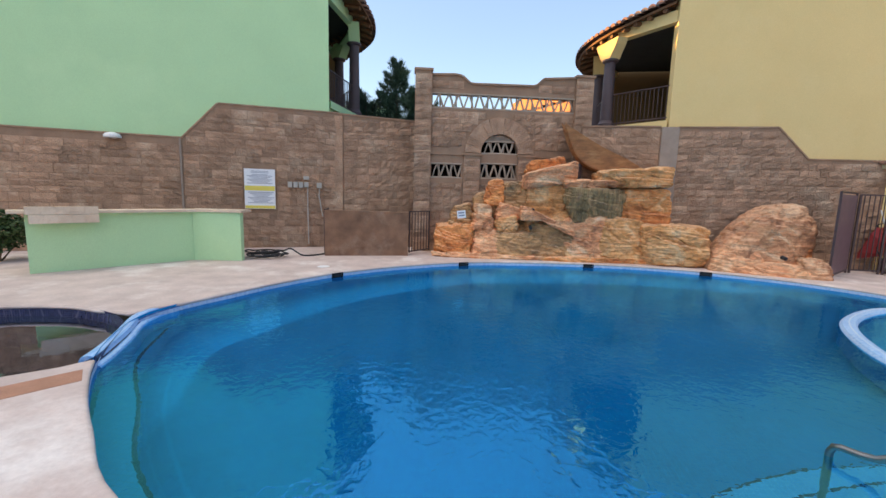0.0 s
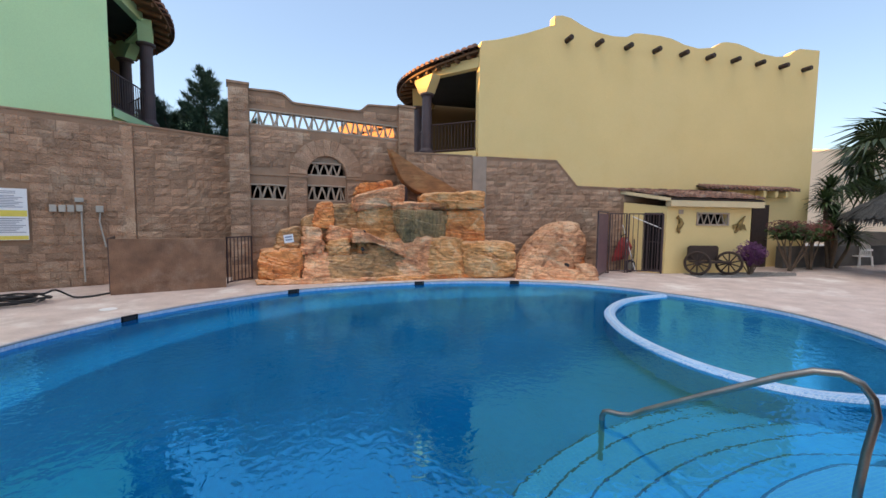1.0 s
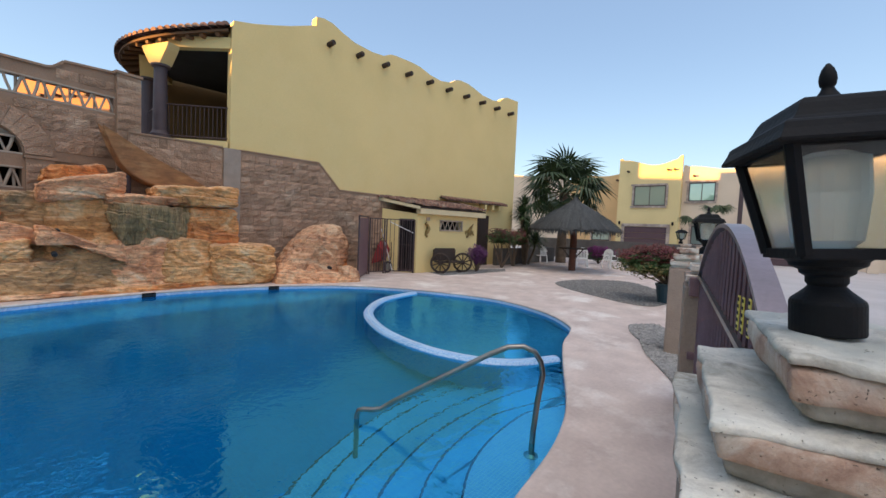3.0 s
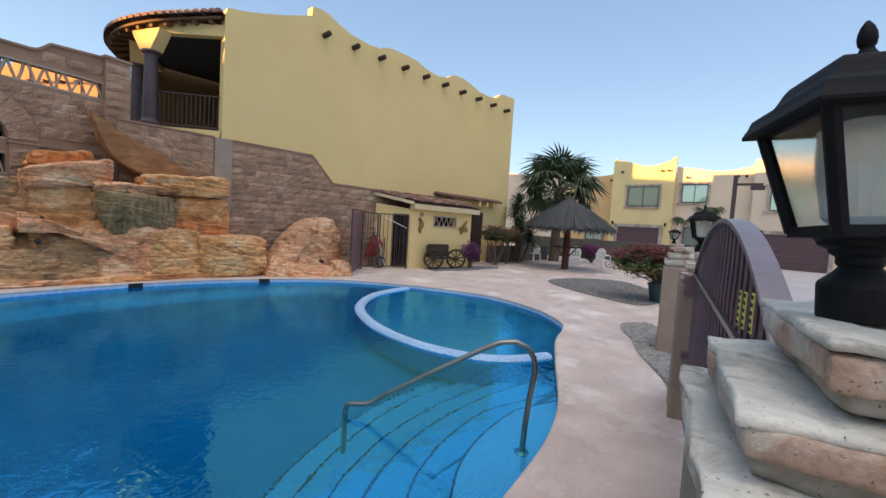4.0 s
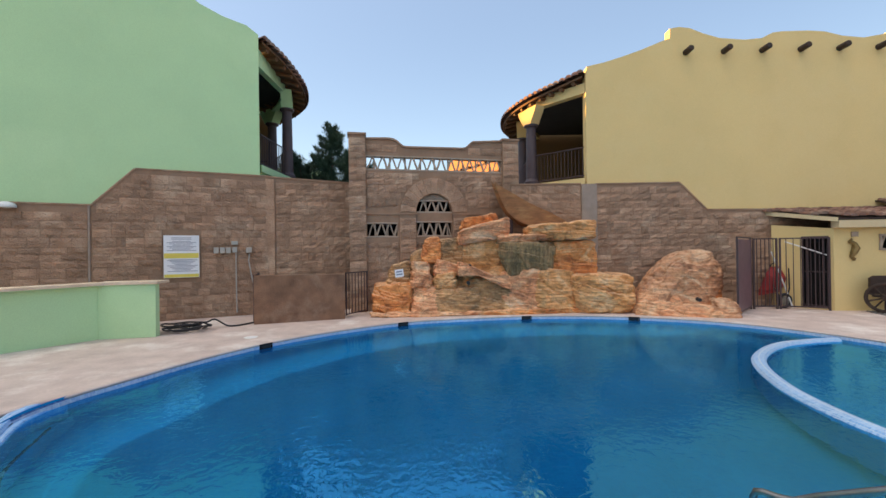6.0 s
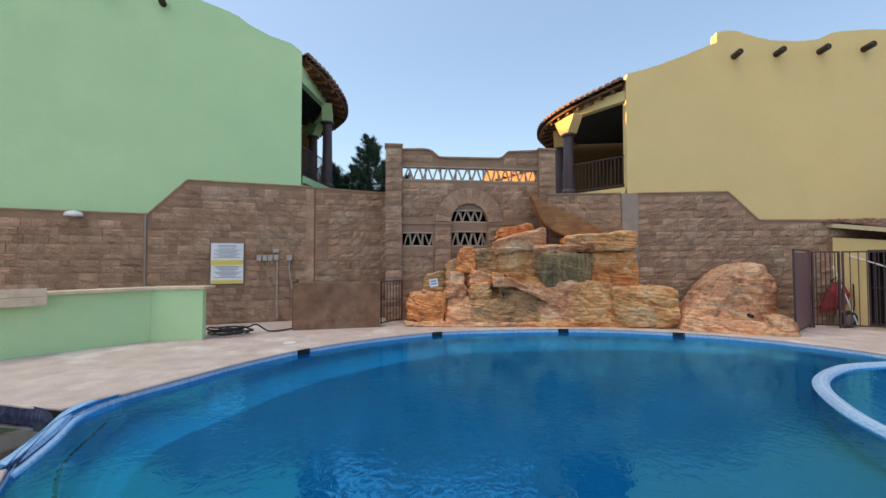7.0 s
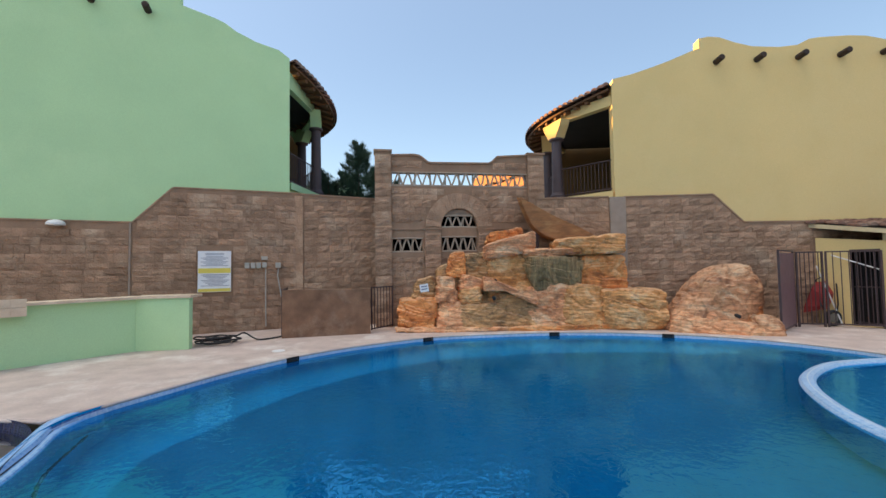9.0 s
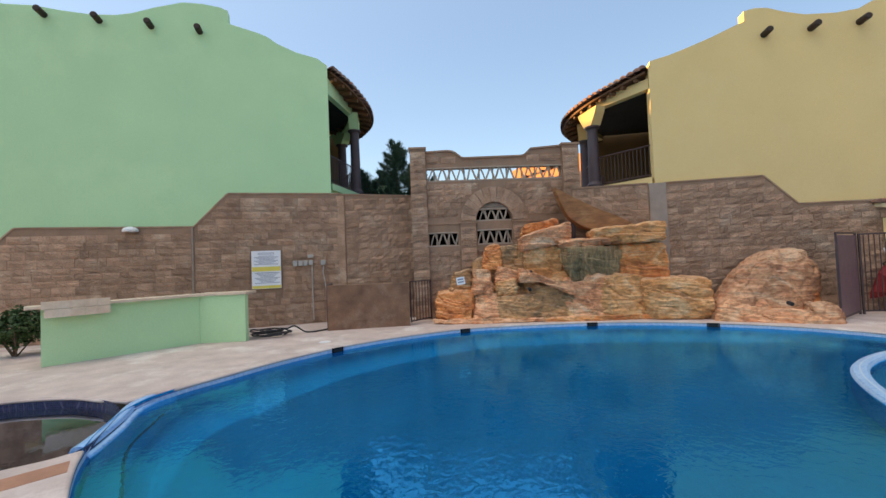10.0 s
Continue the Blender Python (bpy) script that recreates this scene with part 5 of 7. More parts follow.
for p in ((1.28, 10.98, 1.30), (1.22, 10.85, 0.86), (6.72, 9.80, 0.44)):
    bm = bmesh.new()
    turned(bm, [(0.045, 0.0), (0.045, 0.12), (0.03, 0.13)], 12, Matrix.Translation(p) @ Matrix.Rotation(radians(100), 4, 'X'))
    tagged(part("water_spout", bm, M_RUBBER), "short black pipe mouth set in the rock", "pipe", "rock spouts")

# water slide behind the rocks
slide = thing("water_slide", "brown fibreglass water slide chute dropping behind the rocks", "water slide")
brow = spline([(2.10, 3.62), (2.50, 3.36), (3.10, 3.00), (3.74, 2.68), (4.16, 2.42)], 5, closed=False)
keel = spline([(2.13, 3.52), (2.28, 3.12), (2.52, 2.70), (3.05, 2.40), (4.08, 2.30)], 5, closed=False)
side = [(p.x, p.y) for p in brow] + [(p.x, p.y) for p in reversed(keel)]
CH = Matrix(((1, 0, 0, 0), (-0.10, 0, 1, 11.82), (0, 1, 0, 0), (0, 0, 0, 1)))
bm = bmesh.new()
slab(bm, side, CH, 0.0, 0.05)
part("side_board", bm, M_SLIDE, slide, "weathered brown chute side")
bm = bmesh.new()
slab(bm, [(u, v + 0.10) for u, v in side], CH, 0.55, 0.60)
part("side_board", bm, M_SLIDE, slide)
bm = bmesh.new()
rows = [[bm.verts.new(CH @ Vector((p.x, p.y + dv, w))) for w, dv in ((0.05, 0.03), (0.2, -0.01), (0.4, 0.03), (0.55, 0.10), (0.55, 0.04), (0.3, -0.05), (0.05, -0.02))] for p in keel]
for a, b in zip(rows, rows[1:]):
    for i in range(7):
        bm.faces.new((a[i], a[(i + 1) % 7], b[(i + 1) % 7], b[i]))
bm.faces.new(rows[0]); bm.faces.new(rows[-1][::-1])
part("bed", bm, M_SLIDE, slide, "curved chute bed")
bm = bmesh.new()
tube(bm, [(2.6, 11.86, 0.5), (2.6, 11.86, 2.8)], 0.06, 8)
part("support", bm, M_POST, slide)

# ---- handrail ----
rail = thing("pool_handrail", "bent brushed steel handrail at the pool entry steps", "handrail")
bm = bmesh.new()
tube(bm, [(3.12, 1.53, -0.36), (3.17, 1.54, 0.0), (3.20, 1.53, 0.25), (3.23, 1.51, 0.48), (3.225, 1.53, 0.58), (3.20, 1.58, 0.66), (3.15, 1.66, 0.70), (3.08, 1.77, 0.685), (3.00, 1.90, 0.61), (2.78, 2.27, 0.35), (2.57, 2.62, 0.10), (2.51, 2.72, 0.015), (2.47, 2.79, -0.005), (2.42, 2.87, -0.01), (2.40, 2.905, -0.025), (2.39, 2.92, -0.07), (2.39, 2.92, -0.85)], 0.024, 12)
part("tube", bm, M_STEEL, rail, smooth=True)
bm = bmesh.new()
turned(bm, [(0.06, 0), (0.06, 0.015), (0.03, 0.03)], 16, Matrix.Translation((3.125, 1.53, -0.30)))
part("flange", bm, M_STEEL, rail, "round steel floor flange")

# ---- bar counter ----
CM = plane_frame((-8.15, 6.60), (1.6, 2.06))
CR = plane_frame((-6.52, 8.68), (1.07, 0.16))
counter = thing("bar_counter", "mint green masonry bar counter with a travertine top", "counter")
bm = bmesh.new()
slab(bm, [(0, 0), (2.66, 0), (2.66, 1.09), (0, 1.09)], CM, 0.0, 0.16)
part("front", bm, M_GREEN, counter)
bm = bmesh.new()
slab(bm, [(0.0, 0), (1.04, 0), (1.04, 1.09), (0.0, 1.09)], CR, 0.0, 0.16)
part("return", bm, M_GREEN, counter)
bm = bmesh.new()
slab(bm, [(-0.22, 1.094), (2.72, 1.094), (2.72, 1.145), (-0.22, 1.145)], CM, -0.13, 0.40)
part("top_slab", bm, M_TRAV, counter, "pale travertine slab")
bm = bmesh.new()
slab(bm, [(-0.12, 1.097), (1.09, 1.097), (1.09, 1.15), (-0.12, 1.15)], CR, -0.04, 0.5)
part("top_slab", bm, M_TRAV, counter)
for k, (u0, u1, v0, v1) in enumerate(((0.0, 1.0, 1.08, 1.22), (0.04, 1.0, 0.92, 1.075))):
    w = (u1 - u0) / 5
    for j in range(5):
        bm = bmesh.new()
        slab(bm, [(u0 + j * w + 0.001, v0), (u0 + (j + 1) * w - 0.001, v0), (u0 + (j + 1) * w - 0.001, v1), (u0 + j * w + 0.001, v1)], CM, -0.22 - 0.02 * k, -0.135)
        part("tile", bm, M_TRAV, counter, "travertine facing tile")

# ---- sign, electrical boxes and wall lamp on the west wall ----
sign = thing("pool_rules_sign", "white pool rules board with two yellow bands and fine print", "sign")
bm = bmesh.new()
slab(bm, [(1.49, 1.10), (2.27, 1.10), (2.27, 2.19), (1.49, 2.19)], FG, -0.09, -0.06)
part("board", bm, M_SIGN, sign)
for v0, v1 in ((1.60, 1.73), (1.11, 1.19)):
    bm = bmesh.new()
    slab(bm, [(1.50, v0), (2.26, v0), (2.26, v1), (1.50, v1)], FG, -0.094, -0.09)
    part("band", bm, M_SIGNYEL, sign, "yellow band")
for k in range(12):
    v = 2.12 - 0.036 * k if k < 2 else (2.03 - 0.034 * (k - 2) if k < 10 else 1.55)
    half = 0.22 if k < 2 else 0.32 - 0.06 * ((k * 7) % 3)
    bm = bmesh.new()
    slab(bm, [(1.88 - half, v), (1.88 + half, v), (1.88 + half, v + 0.014), (1.88 - half, v + 0.014)], FG, -0.093, -0.09)
    part("text_bar", bm, M_INK, sign)
for k in range(9):
    v = 1.545 - 0.036 * k
    half = 0.33 - 0.05 * ((k * 5) % 4)
    bm = bmesh.new()
    slab(bm, [(1.86 - half, v), (1.86 + half, v), (1.86 + half, v + 0.014), (1.86 - half, v + 0.014)], FG, -0.093, -0.09)
    part("text_bar", bm, M_INK, sign)
for u, v, w, h in ((1.10, 1.79, 0.12, 0.16), (0.95, 1.79, 0.12, 0.16), (0.81, 1.79, 0.12, 0.16), (0.66, 1.80, 0.12, 0.15), (0.66, 1.99, 0.16, 0.10), (0.31, 1.79, 0.14, 0.15)):
    m = FG @ Matrix.Translation((u, v, -0.08))
    sk = thing("socket_box", "grey weatherproof socket box on the block wall", "electrical box", "socket boxes", at=m)
    part("case", boxes(((0, 0, 0), (w, h, 0.09)), bevel=0.008), M_PVC, sk)
    part("cover", boxes(((0, 0, -0.05), (w * 0.8, h * 0.8, 0.012))), M_PVC, sk)
for pts in ([(0.63, 1.72), (0.63, 1.0), (0.62, 0.1)], [(0.30, 1.70), (0.32, 1.5), (0.27, 1.2), (0.22, 0.9)]):
    bm = bmesh.new()
    tube(bm, [FG @ Vector((u, v, -0.06)) for u, v in pts], 0.018, 8)
    tagged(part("conduit", bm, M_PVC), "grey electrical conduit running down the wall", "conduit", "wall conduits")
lamp = thing("wall_light", "white half-round wall light below the wall capping", "wall light")
bm = bmesh.new()
turned(bm, [(0.18, 0.0), (0.18, 0.05), (0.14, 0.10), (0.05, 0.13)], 18, FG @ Matrix.Translation((5.18, 2.80, -0.10)) @ Matrix.Rotation(radians(-90), 4, 'X'))
part("shade", bm, M_WHITE, lamp)
part("bracket", boxes(((0, 0, 0), (0.1, 0.06, 0.1))), M_WHITE, lamp).matrix_world = FG @ Matrix.Translation((5.18, 2.82, -0.05))

# low planter wall with iron side gates, and the hose
LW = plane_frame((-4.0, 10.05), (2.08, 0.58))
low = thing("planter_wall", "low brown rendered wall before the gateway", "low wall")
bm = bmesh.new()
slab(bm, [(0, -0.02), (2.12, -0.02), (2.12, 1.13), (0, 1.16)], LW, 0.0, 0.22)
part("panel", bm, M_PLINTH, low)
for origin, u, n in (((-4.02, 10.1), (-0.35, 1.2), 9), ((-1.95, 10.70), (0.45, 0.75), 7)):
    f = plane_frame(origin, u)
    gate = thing("side_gate", "dark iron bar gate closing the gap by the low wall", "gate", "side gates")
    wide = Vector((u[0], u[1])).length
    part("frame", boxes(((wide / 2, 1.16, 0), (wide, 0.03, 0.03)), ((wide / 2, 0.1, 0), (wide, 0.03, 0.03)), ((0.015, 0.62, 0), (0.03, 1.1, 0.03)), ((wide - 0.015, 0.62, 0), (0.03, 1.1, 0.03))), M_IRON, gate).matrix_world = f
    for k in range(1, n):
        ob = part("bar", boxes(((wide * k / n, 0.63, 0), (0.016, 1.06, 0.016))), M_IRON, gate)
        ob.matrix_world = f
hose = thing("garden_hose", "coiled black hose lying by the counter", "hose")
bm = bmesh.new()
rnd = random.Random(5)
pts = []
for k in range(78):
    a, r = k * 0.42, 0.24 + 0.09 * math.sin(k * 0.31) + 0.03 * rnd.random()
    pts.append((-5.2 + 0.05 * math.sin(k * 0.17) + 1.35 * r * math.cos(a), 9.40 + r * math.sin(a), 0.025 + 0.0016 * k + 0.035 * rnd.random()))
pts += [(-4.86, 9.60, 0.16), (-4.76, 9.74, 0.20), (-4.60, 9.86, 0.06), (-4.45, 9.80, 0.03), (-4.25, 9.92, 0.025), (-4.08, 10.18, 0.03), (-4.0, 10.45, 0.04)]
tube(bm, spline(pts, 3, closed=False), 0.019, 7)
part("coil", bm, M_RUBBER, hose, smooth=True)
drain = thing("deck_cover", "round white plastic deck cover", "cover")
bm = bmesh.new()
turned(bm, [(0.13, 0.0), (0.13, 0.008), (0.11, 0.014)], 20, Matrix.Translation((-3.45, 8.55, 0.0)))
part("lid", bm, M_WHITE, drain)
notice = thing("small_notice", "small white notice plate with two text lines on the rock", "notice")
bm = bmesh.new()
nm = Matrix.Translation((-0.58, 10.78, 1.13)) @ Matrix.Rotation(radians(-8), 4, 'Y')
box(bm, (0, 0, 0), (0.22, 0.012, 0.20), nm)
part("plate", bm, M_SIGN, notice)
for z in (0.04, -0.03):
    bm = bmesh.new()
    box(bm, (0, -0.008, z), (0.16, 0.004, 0.035), nm)
    part("text_bar", bm, M_INK, notice)

# ---- foliage ----
def leaves(parent, name, material, c, r, n, size, seed, flat_top=0.0, gap=0.25):
    """Many small folded leaves scattered in an uneven clump."""
    rnd = random.Random(seed)
    co, fa = [], []
    c, off = Vector(c), Vector((seed * 1.37, seed * 0.71, 0))
    while len(fa) < 2 * n:
        d = Vector((rnd.gauss(0, 1), rnd.gauss(0, 1), rnd.gauss(0, 1))).normalized()
        lump = 0.80 + 0.45 * noise.noise(d * 2.3 + off)
        if noise.noise(d * 4.1 + off * 2) < -gap:
            continue
        f = lump * (1 - 0.45 * rnd.random() ** 2)
        p = c + Vector((d.x * r[0], d.y * r[1], d.z * r[2] * (1 - flat_top * (d.z < 0)))) * f
        a = Vector((rnd.gauss(0, 1), rnd.gauss(0, 1), rnd.gauss(0, 0.7))).normalized()
        b = a.orthogonal().normalized() * size * rnd.uniform(0.35, 0.55)
        a = a * size * rnd.uniform(0.7, 1.3)
        up = Vector((0, 0, size * 0.18))
        k = len(co)
        co += [p - a, p - b + up, p + a, p + b + up]
        fa += [(k, k + 1, k + 2), (k, k + 2, k + 3)]
    me = bpy.data.meshes.new(name)
    me.from_pydata([tuple(v) for v in co], [], fa)
    me.materials.append(material)
    ob = new(name, me)
    ob.parent = parent
    return ob


def stems(parent, base, c, r, n, seed, thick=0.02, material=None):
    rnd = random.Random(seed)
    for _ in range(n):
        tip = Vector(c) + Vector((rnd.uniform(-1, 1) * r[0], rnd.uniform(-1, 1) * r[1], rnd.uniform(-0.5, 0.8) * r[2])) * 0.75
        b = Vector(base) + Vector((rnd.uniform(-1, 1), rnd.uniform(-1, 1), 0)) * 0.05
        mid = b.lerp(tip, 0.5) + Vector((rnd.uniform(-1, 1), rnd.uniform(-1, 1), 0)) * 0.12 * r[0]
        part("stem", tube(bmesh.new(), [b, mid, tip], [thick, thick * 0.7, thick * 0.3], 5), material or M_BARK, parent)


# ---- hut against the yellow house ----
HF = plane_frame((10.7, 10.24), (math.cos(radians(-6)), math.sin(radians(-6))))
HL = HF @ Matrix(((1, 0, 0, 0), (0, 0, 1, 0), (0, 1, 0, 0), (0, 0, 0, 1)))
HS = Matrix((Vector((-0.52, 0.854, 0)), Vector((0, 0, 1)), Vector((0.854, 0.52, 0)))).transposed().to_4x4()
HS.translation = (10.70, 10.24, 0)
hut = thing("pump_hut", "small yellow lean-to hut with a clay tile roof", "hut")
bm = bmesh.new()
holed(bm, [(0, 0), (3.25, 0), (3.25, 2.15), (0, 2.15)], [[(1.15, 1.60), (2.3, 1.60), (2.3, 1.93), (1.15, 1.93)]], HF, 0.0, 0.15)
part("front_wall", bm, M_YELLOW, hut)
bm = bmesh.new()
slab(bm, [(3.10, 0.15), (3.25, 0.15), (3.25, 1.35), (3.10, 1.35)], HL, 0.0, 2.3)
part("side_wall", bm, M_YELLOW, hut)
bm = bmesh.new()
holed(bm, [(0.0, 0.0), (1.32, 0.0), (1.32, 2.30), (0.0, 2.14)], [[(0.10, 0.02), (0.66, 0.02), (0.66, 1.95), (0.10, 1.95)]], HS, 0.004, 0.14)
part("side_wall", bm, M_YELLOW, hut)
bm = bmesh.new()
slab(bm, [(-0.06, 2.15), (3.5, 2.15), (3.5, 2.335), (-0.06, 2.335)], HF, -0.235, 0.0)
part("fascia", bm, M_CREAM, hut, "cream fascia beam")
# roof deck: level along the front, its verge following the slanted side wall
bm = bmesh.new()
foot = [(-0.06, -0.22), (3.5, -0.22), (3.5, 1.3), (-0.98, 1.3)]
low, high = [], []
for u, w in foot:
    z = 2.345 + 0.205 * (w + 0.22)
    low.append(bm.verts.new(HF @ Vector((u, z, w)))); high.append(bm.verts.new(HF @ Vector((u, z + 0.05, w))))
bm.faces.new(low); bm.faces.new(high[::-1])
for k in range(4):
    bm.faces.new((low[k], high[k], high[(k + 1) % 4], low[(k + 1) % 4]))
part("roof_deck", bm, M_WOOD, hut)
bm = bmesh.new()
a, b = HF @ Vector((-0.09, 2.30, -0.24)), HF @ Vector((-1.02, 2.62, 1.28))
d = (b - a).normalized()
side = Vector((-d.y, d.x, 0)).normalized() * 0.02
rows = [[bm.verts.new(c + side * x + Vector((0, 0, z))) for x, z in ((-1, 0), (1, 0), (1, 0.11), (-1, 0.11))] for c in (a, b)]
for k in range(4):
    bm.faces.new((rows[0][k], rows[0][(k + 1) % 4], rows[1][(k + 1) % 4], rows[1][k]))
bm.faces.new(rows[0]); bm.faces.new(rows[1][::-1])
part("verge_board", bm, M_CREAM, hut, "cream verge board")


def tile_column(rows_from):
    """A column of overlapping clay barrel tiles up the slope, from the given course on."""
    bm = bmesh.new()
    for j in range(rows_from, 4):
        f0, f1 = j * 0.40, j * 0.40 + 0.46
        rows = [[bm.verts.new((0.095 * w * math.cos(math.pi * i / 6), f, 0.205 * f + 0.08 * w * math.sin(math.pi * i / 6) + (0.025 if f == f0 else 0))) for i in range(7)] for f, w in ((f0, 1.0), (f1, 0.85))]
        for i in range(6):
            bm.faces.new((rows[0][i], rows[0][i + 1], rows[1][i + 1], rows[1][i]))
        bm.faces.new(rows[0])
    me = bpy.data.meshes.new("tile")
    bmesh.ops.recalc_face_normals(bm, faces=bm.faces)
    bm.to_mesh(me); bm.free()
    me.materials.append(M_CLAY)
    return me


columns = [tile_column(j) for j in range(4)]
for k in range(22):
    u = -0.92 + k * 0.205
    start = 0 if u > -0.08 else min(3, int((-0.08 - u) / 0.25) + 1)
    ob = new("tile", columns[start])
    ob.parent = hut
    ob.matrix_world = HF @ Matrix.Translation((u, 2.41 + 0.012 * ((k * 7) % 3), -0.27 + 0.012 * ((k * 5) % 4))) @ Matrix(((1, 0, 0, 0), (0, 0, 1, 0), (0, 1, 0, 0), (0, 0, 0, 1)))
for k in range(9):
    bm = bmesh.new()
    u = 1.19 + k * 0.132
    tube(bm, [HF @ Vector((u + (0.11 if k % 2 else 0), 1.60, 0.05)), HF @ Vector((u + (0 if k % 2 else 0.11), 1.93, 0.05))], 0.02, 6)
    part("lattice_stick", bm, M_STICK, hut)
part("window_frame", boxes(((1.725, 1.95, -0.01), (1.25, 0.05, 0.06)), ((1.725, 1.58, -0.01), (1.25, 0.05, 0.06)), ((1.13, 1.765, -0.01), (0.05, 0.42, 0.06)), ((2.32, 1.765, -0.01), (0.05, 0.42, 0.06))), M_STICK, hut).matrix_world = HF
# near-black panel stands in for shade behind the window
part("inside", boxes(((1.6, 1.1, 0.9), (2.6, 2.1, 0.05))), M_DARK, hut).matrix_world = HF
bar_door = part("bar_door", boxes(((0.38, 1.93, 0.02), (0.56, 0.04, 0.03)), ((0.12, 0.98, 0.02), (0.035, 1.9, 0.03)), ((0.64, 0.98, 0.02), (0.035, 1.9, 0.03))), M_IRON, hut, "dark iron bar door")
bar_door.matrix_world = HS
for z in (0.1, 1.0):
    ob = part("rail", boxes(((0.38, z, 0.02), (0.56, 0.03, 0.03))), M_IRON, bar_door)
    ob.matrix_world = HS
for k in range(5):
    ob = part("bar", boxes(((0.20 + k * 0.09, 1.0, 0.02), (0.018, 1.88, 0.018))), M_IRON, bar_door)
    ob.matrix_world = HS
# same near-black stand-in for shade behind the bar door
ob = part("inside", boxes(((0.66, 1.05, 0.55), (1.2, 2.1, 0.04))), M_DARK, hut, "near-black panel painted for the shade in the hut")
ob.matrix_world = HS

# wall ornaments
sea = thing("seahorse_ornament", "bronze-coloured seahorse wall ornament", "ornament")
bm = bmesh.new()
tube(bm, [HF @ Vector(p) for p in ((0.42, 1.86, -0.03), (0.36, 1.80, -0.04), (0.46, 1.74, -0.05), (0.50, 1.62, -0.05), (0.44, 1.50, -0.05), (0.40, 1.40, -0.04), (0.46, 1.32, -0.04), (0.50, 1.36, -0.03))], [0.02, 0.05, 0.055, 0.085, 0.075, 0.05, 0.035, 0.02], 8)
part("body", bm, M_BRASS, sea)
bird = thing("fish_ornament", "bronze-coloured leaping fish wall ornament", "ornament")
bm = bmesh.new()
tube(bm, [HF @ Vector(p) for p in ((2.62, 1.32, -0.03), (2.68, 1.45, -0.05), (2.74, 1.60, -0.06), (2.84, 1.74, -0.05), (2.98, 1.88, -0.03))], [0.03, 0.05, 0.075, 0.05, 0.015], 8)
slab(bm, [(2.74, 1.66), (2.50, 1.58), (2.52, 1.44), (2.60, 1.52), (2.72, 1.50)], HF, -0.05, -0.03)
slab(bm, [(2.76, 1.64), (2.96, 1.60), (3.04, 1.40), (2.90, 1.46), (2.80, 1.40), (2.76, 1.50)], HF, -0.05, -0.03)
part("body", bm, M_BRASS, bird)
plate = thing("hut_notice", "small tan plaque on the hut wall", "plaque")
part("plaque", boxes(((0.50, 1.98, -0.02), (0.16, 0.13, 0.03))), M_STICK, plate).matrix_world = HF

# door and tiled hood on the house wall
door_1 = thing("door_1", "dark wooden door under a tiled hood", "door", kind="structure")
bm = bmesh.new()
slab(bm, [(10.72, 0.0), (11.50, 0.0), (11.50, 2.34), (10.72, 2.34)], FY, 0.05, 0.13)
part("leaf", bm, M_WOOD, door_1)
bm = bmesh.new()
turned(bm, [(0.03, 0), (0.03, 0.05)], 10, FY @ Matrix.Translation((11.38, 1.05, 0.0)))
part("handle", bm, M_STEEL, door_1)
hood = thing("door_hood", "narrow clay tile hood above the house door", "hood")
bm = bmesh.new()
slab(bm, [(-0.24, 2.84), (0.12, 2.94), (0.12, 2.98), (-0.24, 2.88)], FY @ Matrix(((0, 0, 1, 0), (0, 1, 0, 0), (1, 0, 0, 0), (0, 0, 0, 1))), 8.2, 12.55)
part("deck", bm, M_WOOD, hood)
for k in range(21):
    bm = bmesh.new()
    tube(bm, [FY @ Vector((8.3 + k * 0.205, 2.885, -0.30)), FY @ Vector((8.3 + k * 0.205, 3.0, 0.10))], [0.062, 0.05], 8)
    part("tile", bm, M_CLAY, hood)
for u in (10.9, 11.45, 11.95):
    part("corbel", boxes(((u, 2.72, -0.06), (0.13, 0.22, 0.34))), M_YELLOW, hood).matrix_world = FY

# iron fence panels beside the hut
def bar_panel(a, b, h, n, label, sheet_low=False):
    u = (b[0] - a[0], b[1] - a[1])
    wide = math.hypot(*u)
    f = plane_frame(a, u)
    g = thing("iron_gate", label, "gate", "hut gates")
    part("frame", boxes(((wide / 2, h, 0), (wide, 0.035, 0.035)), ((wide / 2, 0.08, 0), (wide, 0.035, 0.035)), ((0.02, h / 2, 0), (0.04, h, 0.04)), ((wide - 0.02, h / 2, 0), (0.04, h, 0.04))), M_IRON, g).matrix_world = f
    for k in range(1, n):
        part("bar", boxes(((wide * k / n, h / 2 + 0.03, 0), (0.016, h - 0.08, 0.016))), M_IRON, g).matrix_world = f
    if sheet_low:
        part("sheet", boxes(((wide / 2, h / 2, 0.012), (wide - 0.05, h - 0.1, 0.006))), M_GATE, g).matrix_world = f
    return g


bar_panel((7.70, 9.74), (8.92, 10.80), 1.93, 1, "dark iron gate backed with sheet, standing open", True)
bar_panel((8.96, 10.78), (9.60, 10.72), 1.90, 6, "dark iron bar gate before the hut")
bar_panel((9.64, 10.71), (10.62, 10.26), 1.90, 7, "dark iron bar gate beside the hut corner")
barrow = thing("wheelbarrow", "red wheelbarrow tipped up behind the gate", "wheelbarrow")
BM = Matrix.Translation((9.92, 11.0, 0.62)) @ Matrix.Rotation(radians(25), 4, 'Z') @ Matrix.Rotation(radians(-70), 4, 'X')
bm = bmesh.new()
rows = []
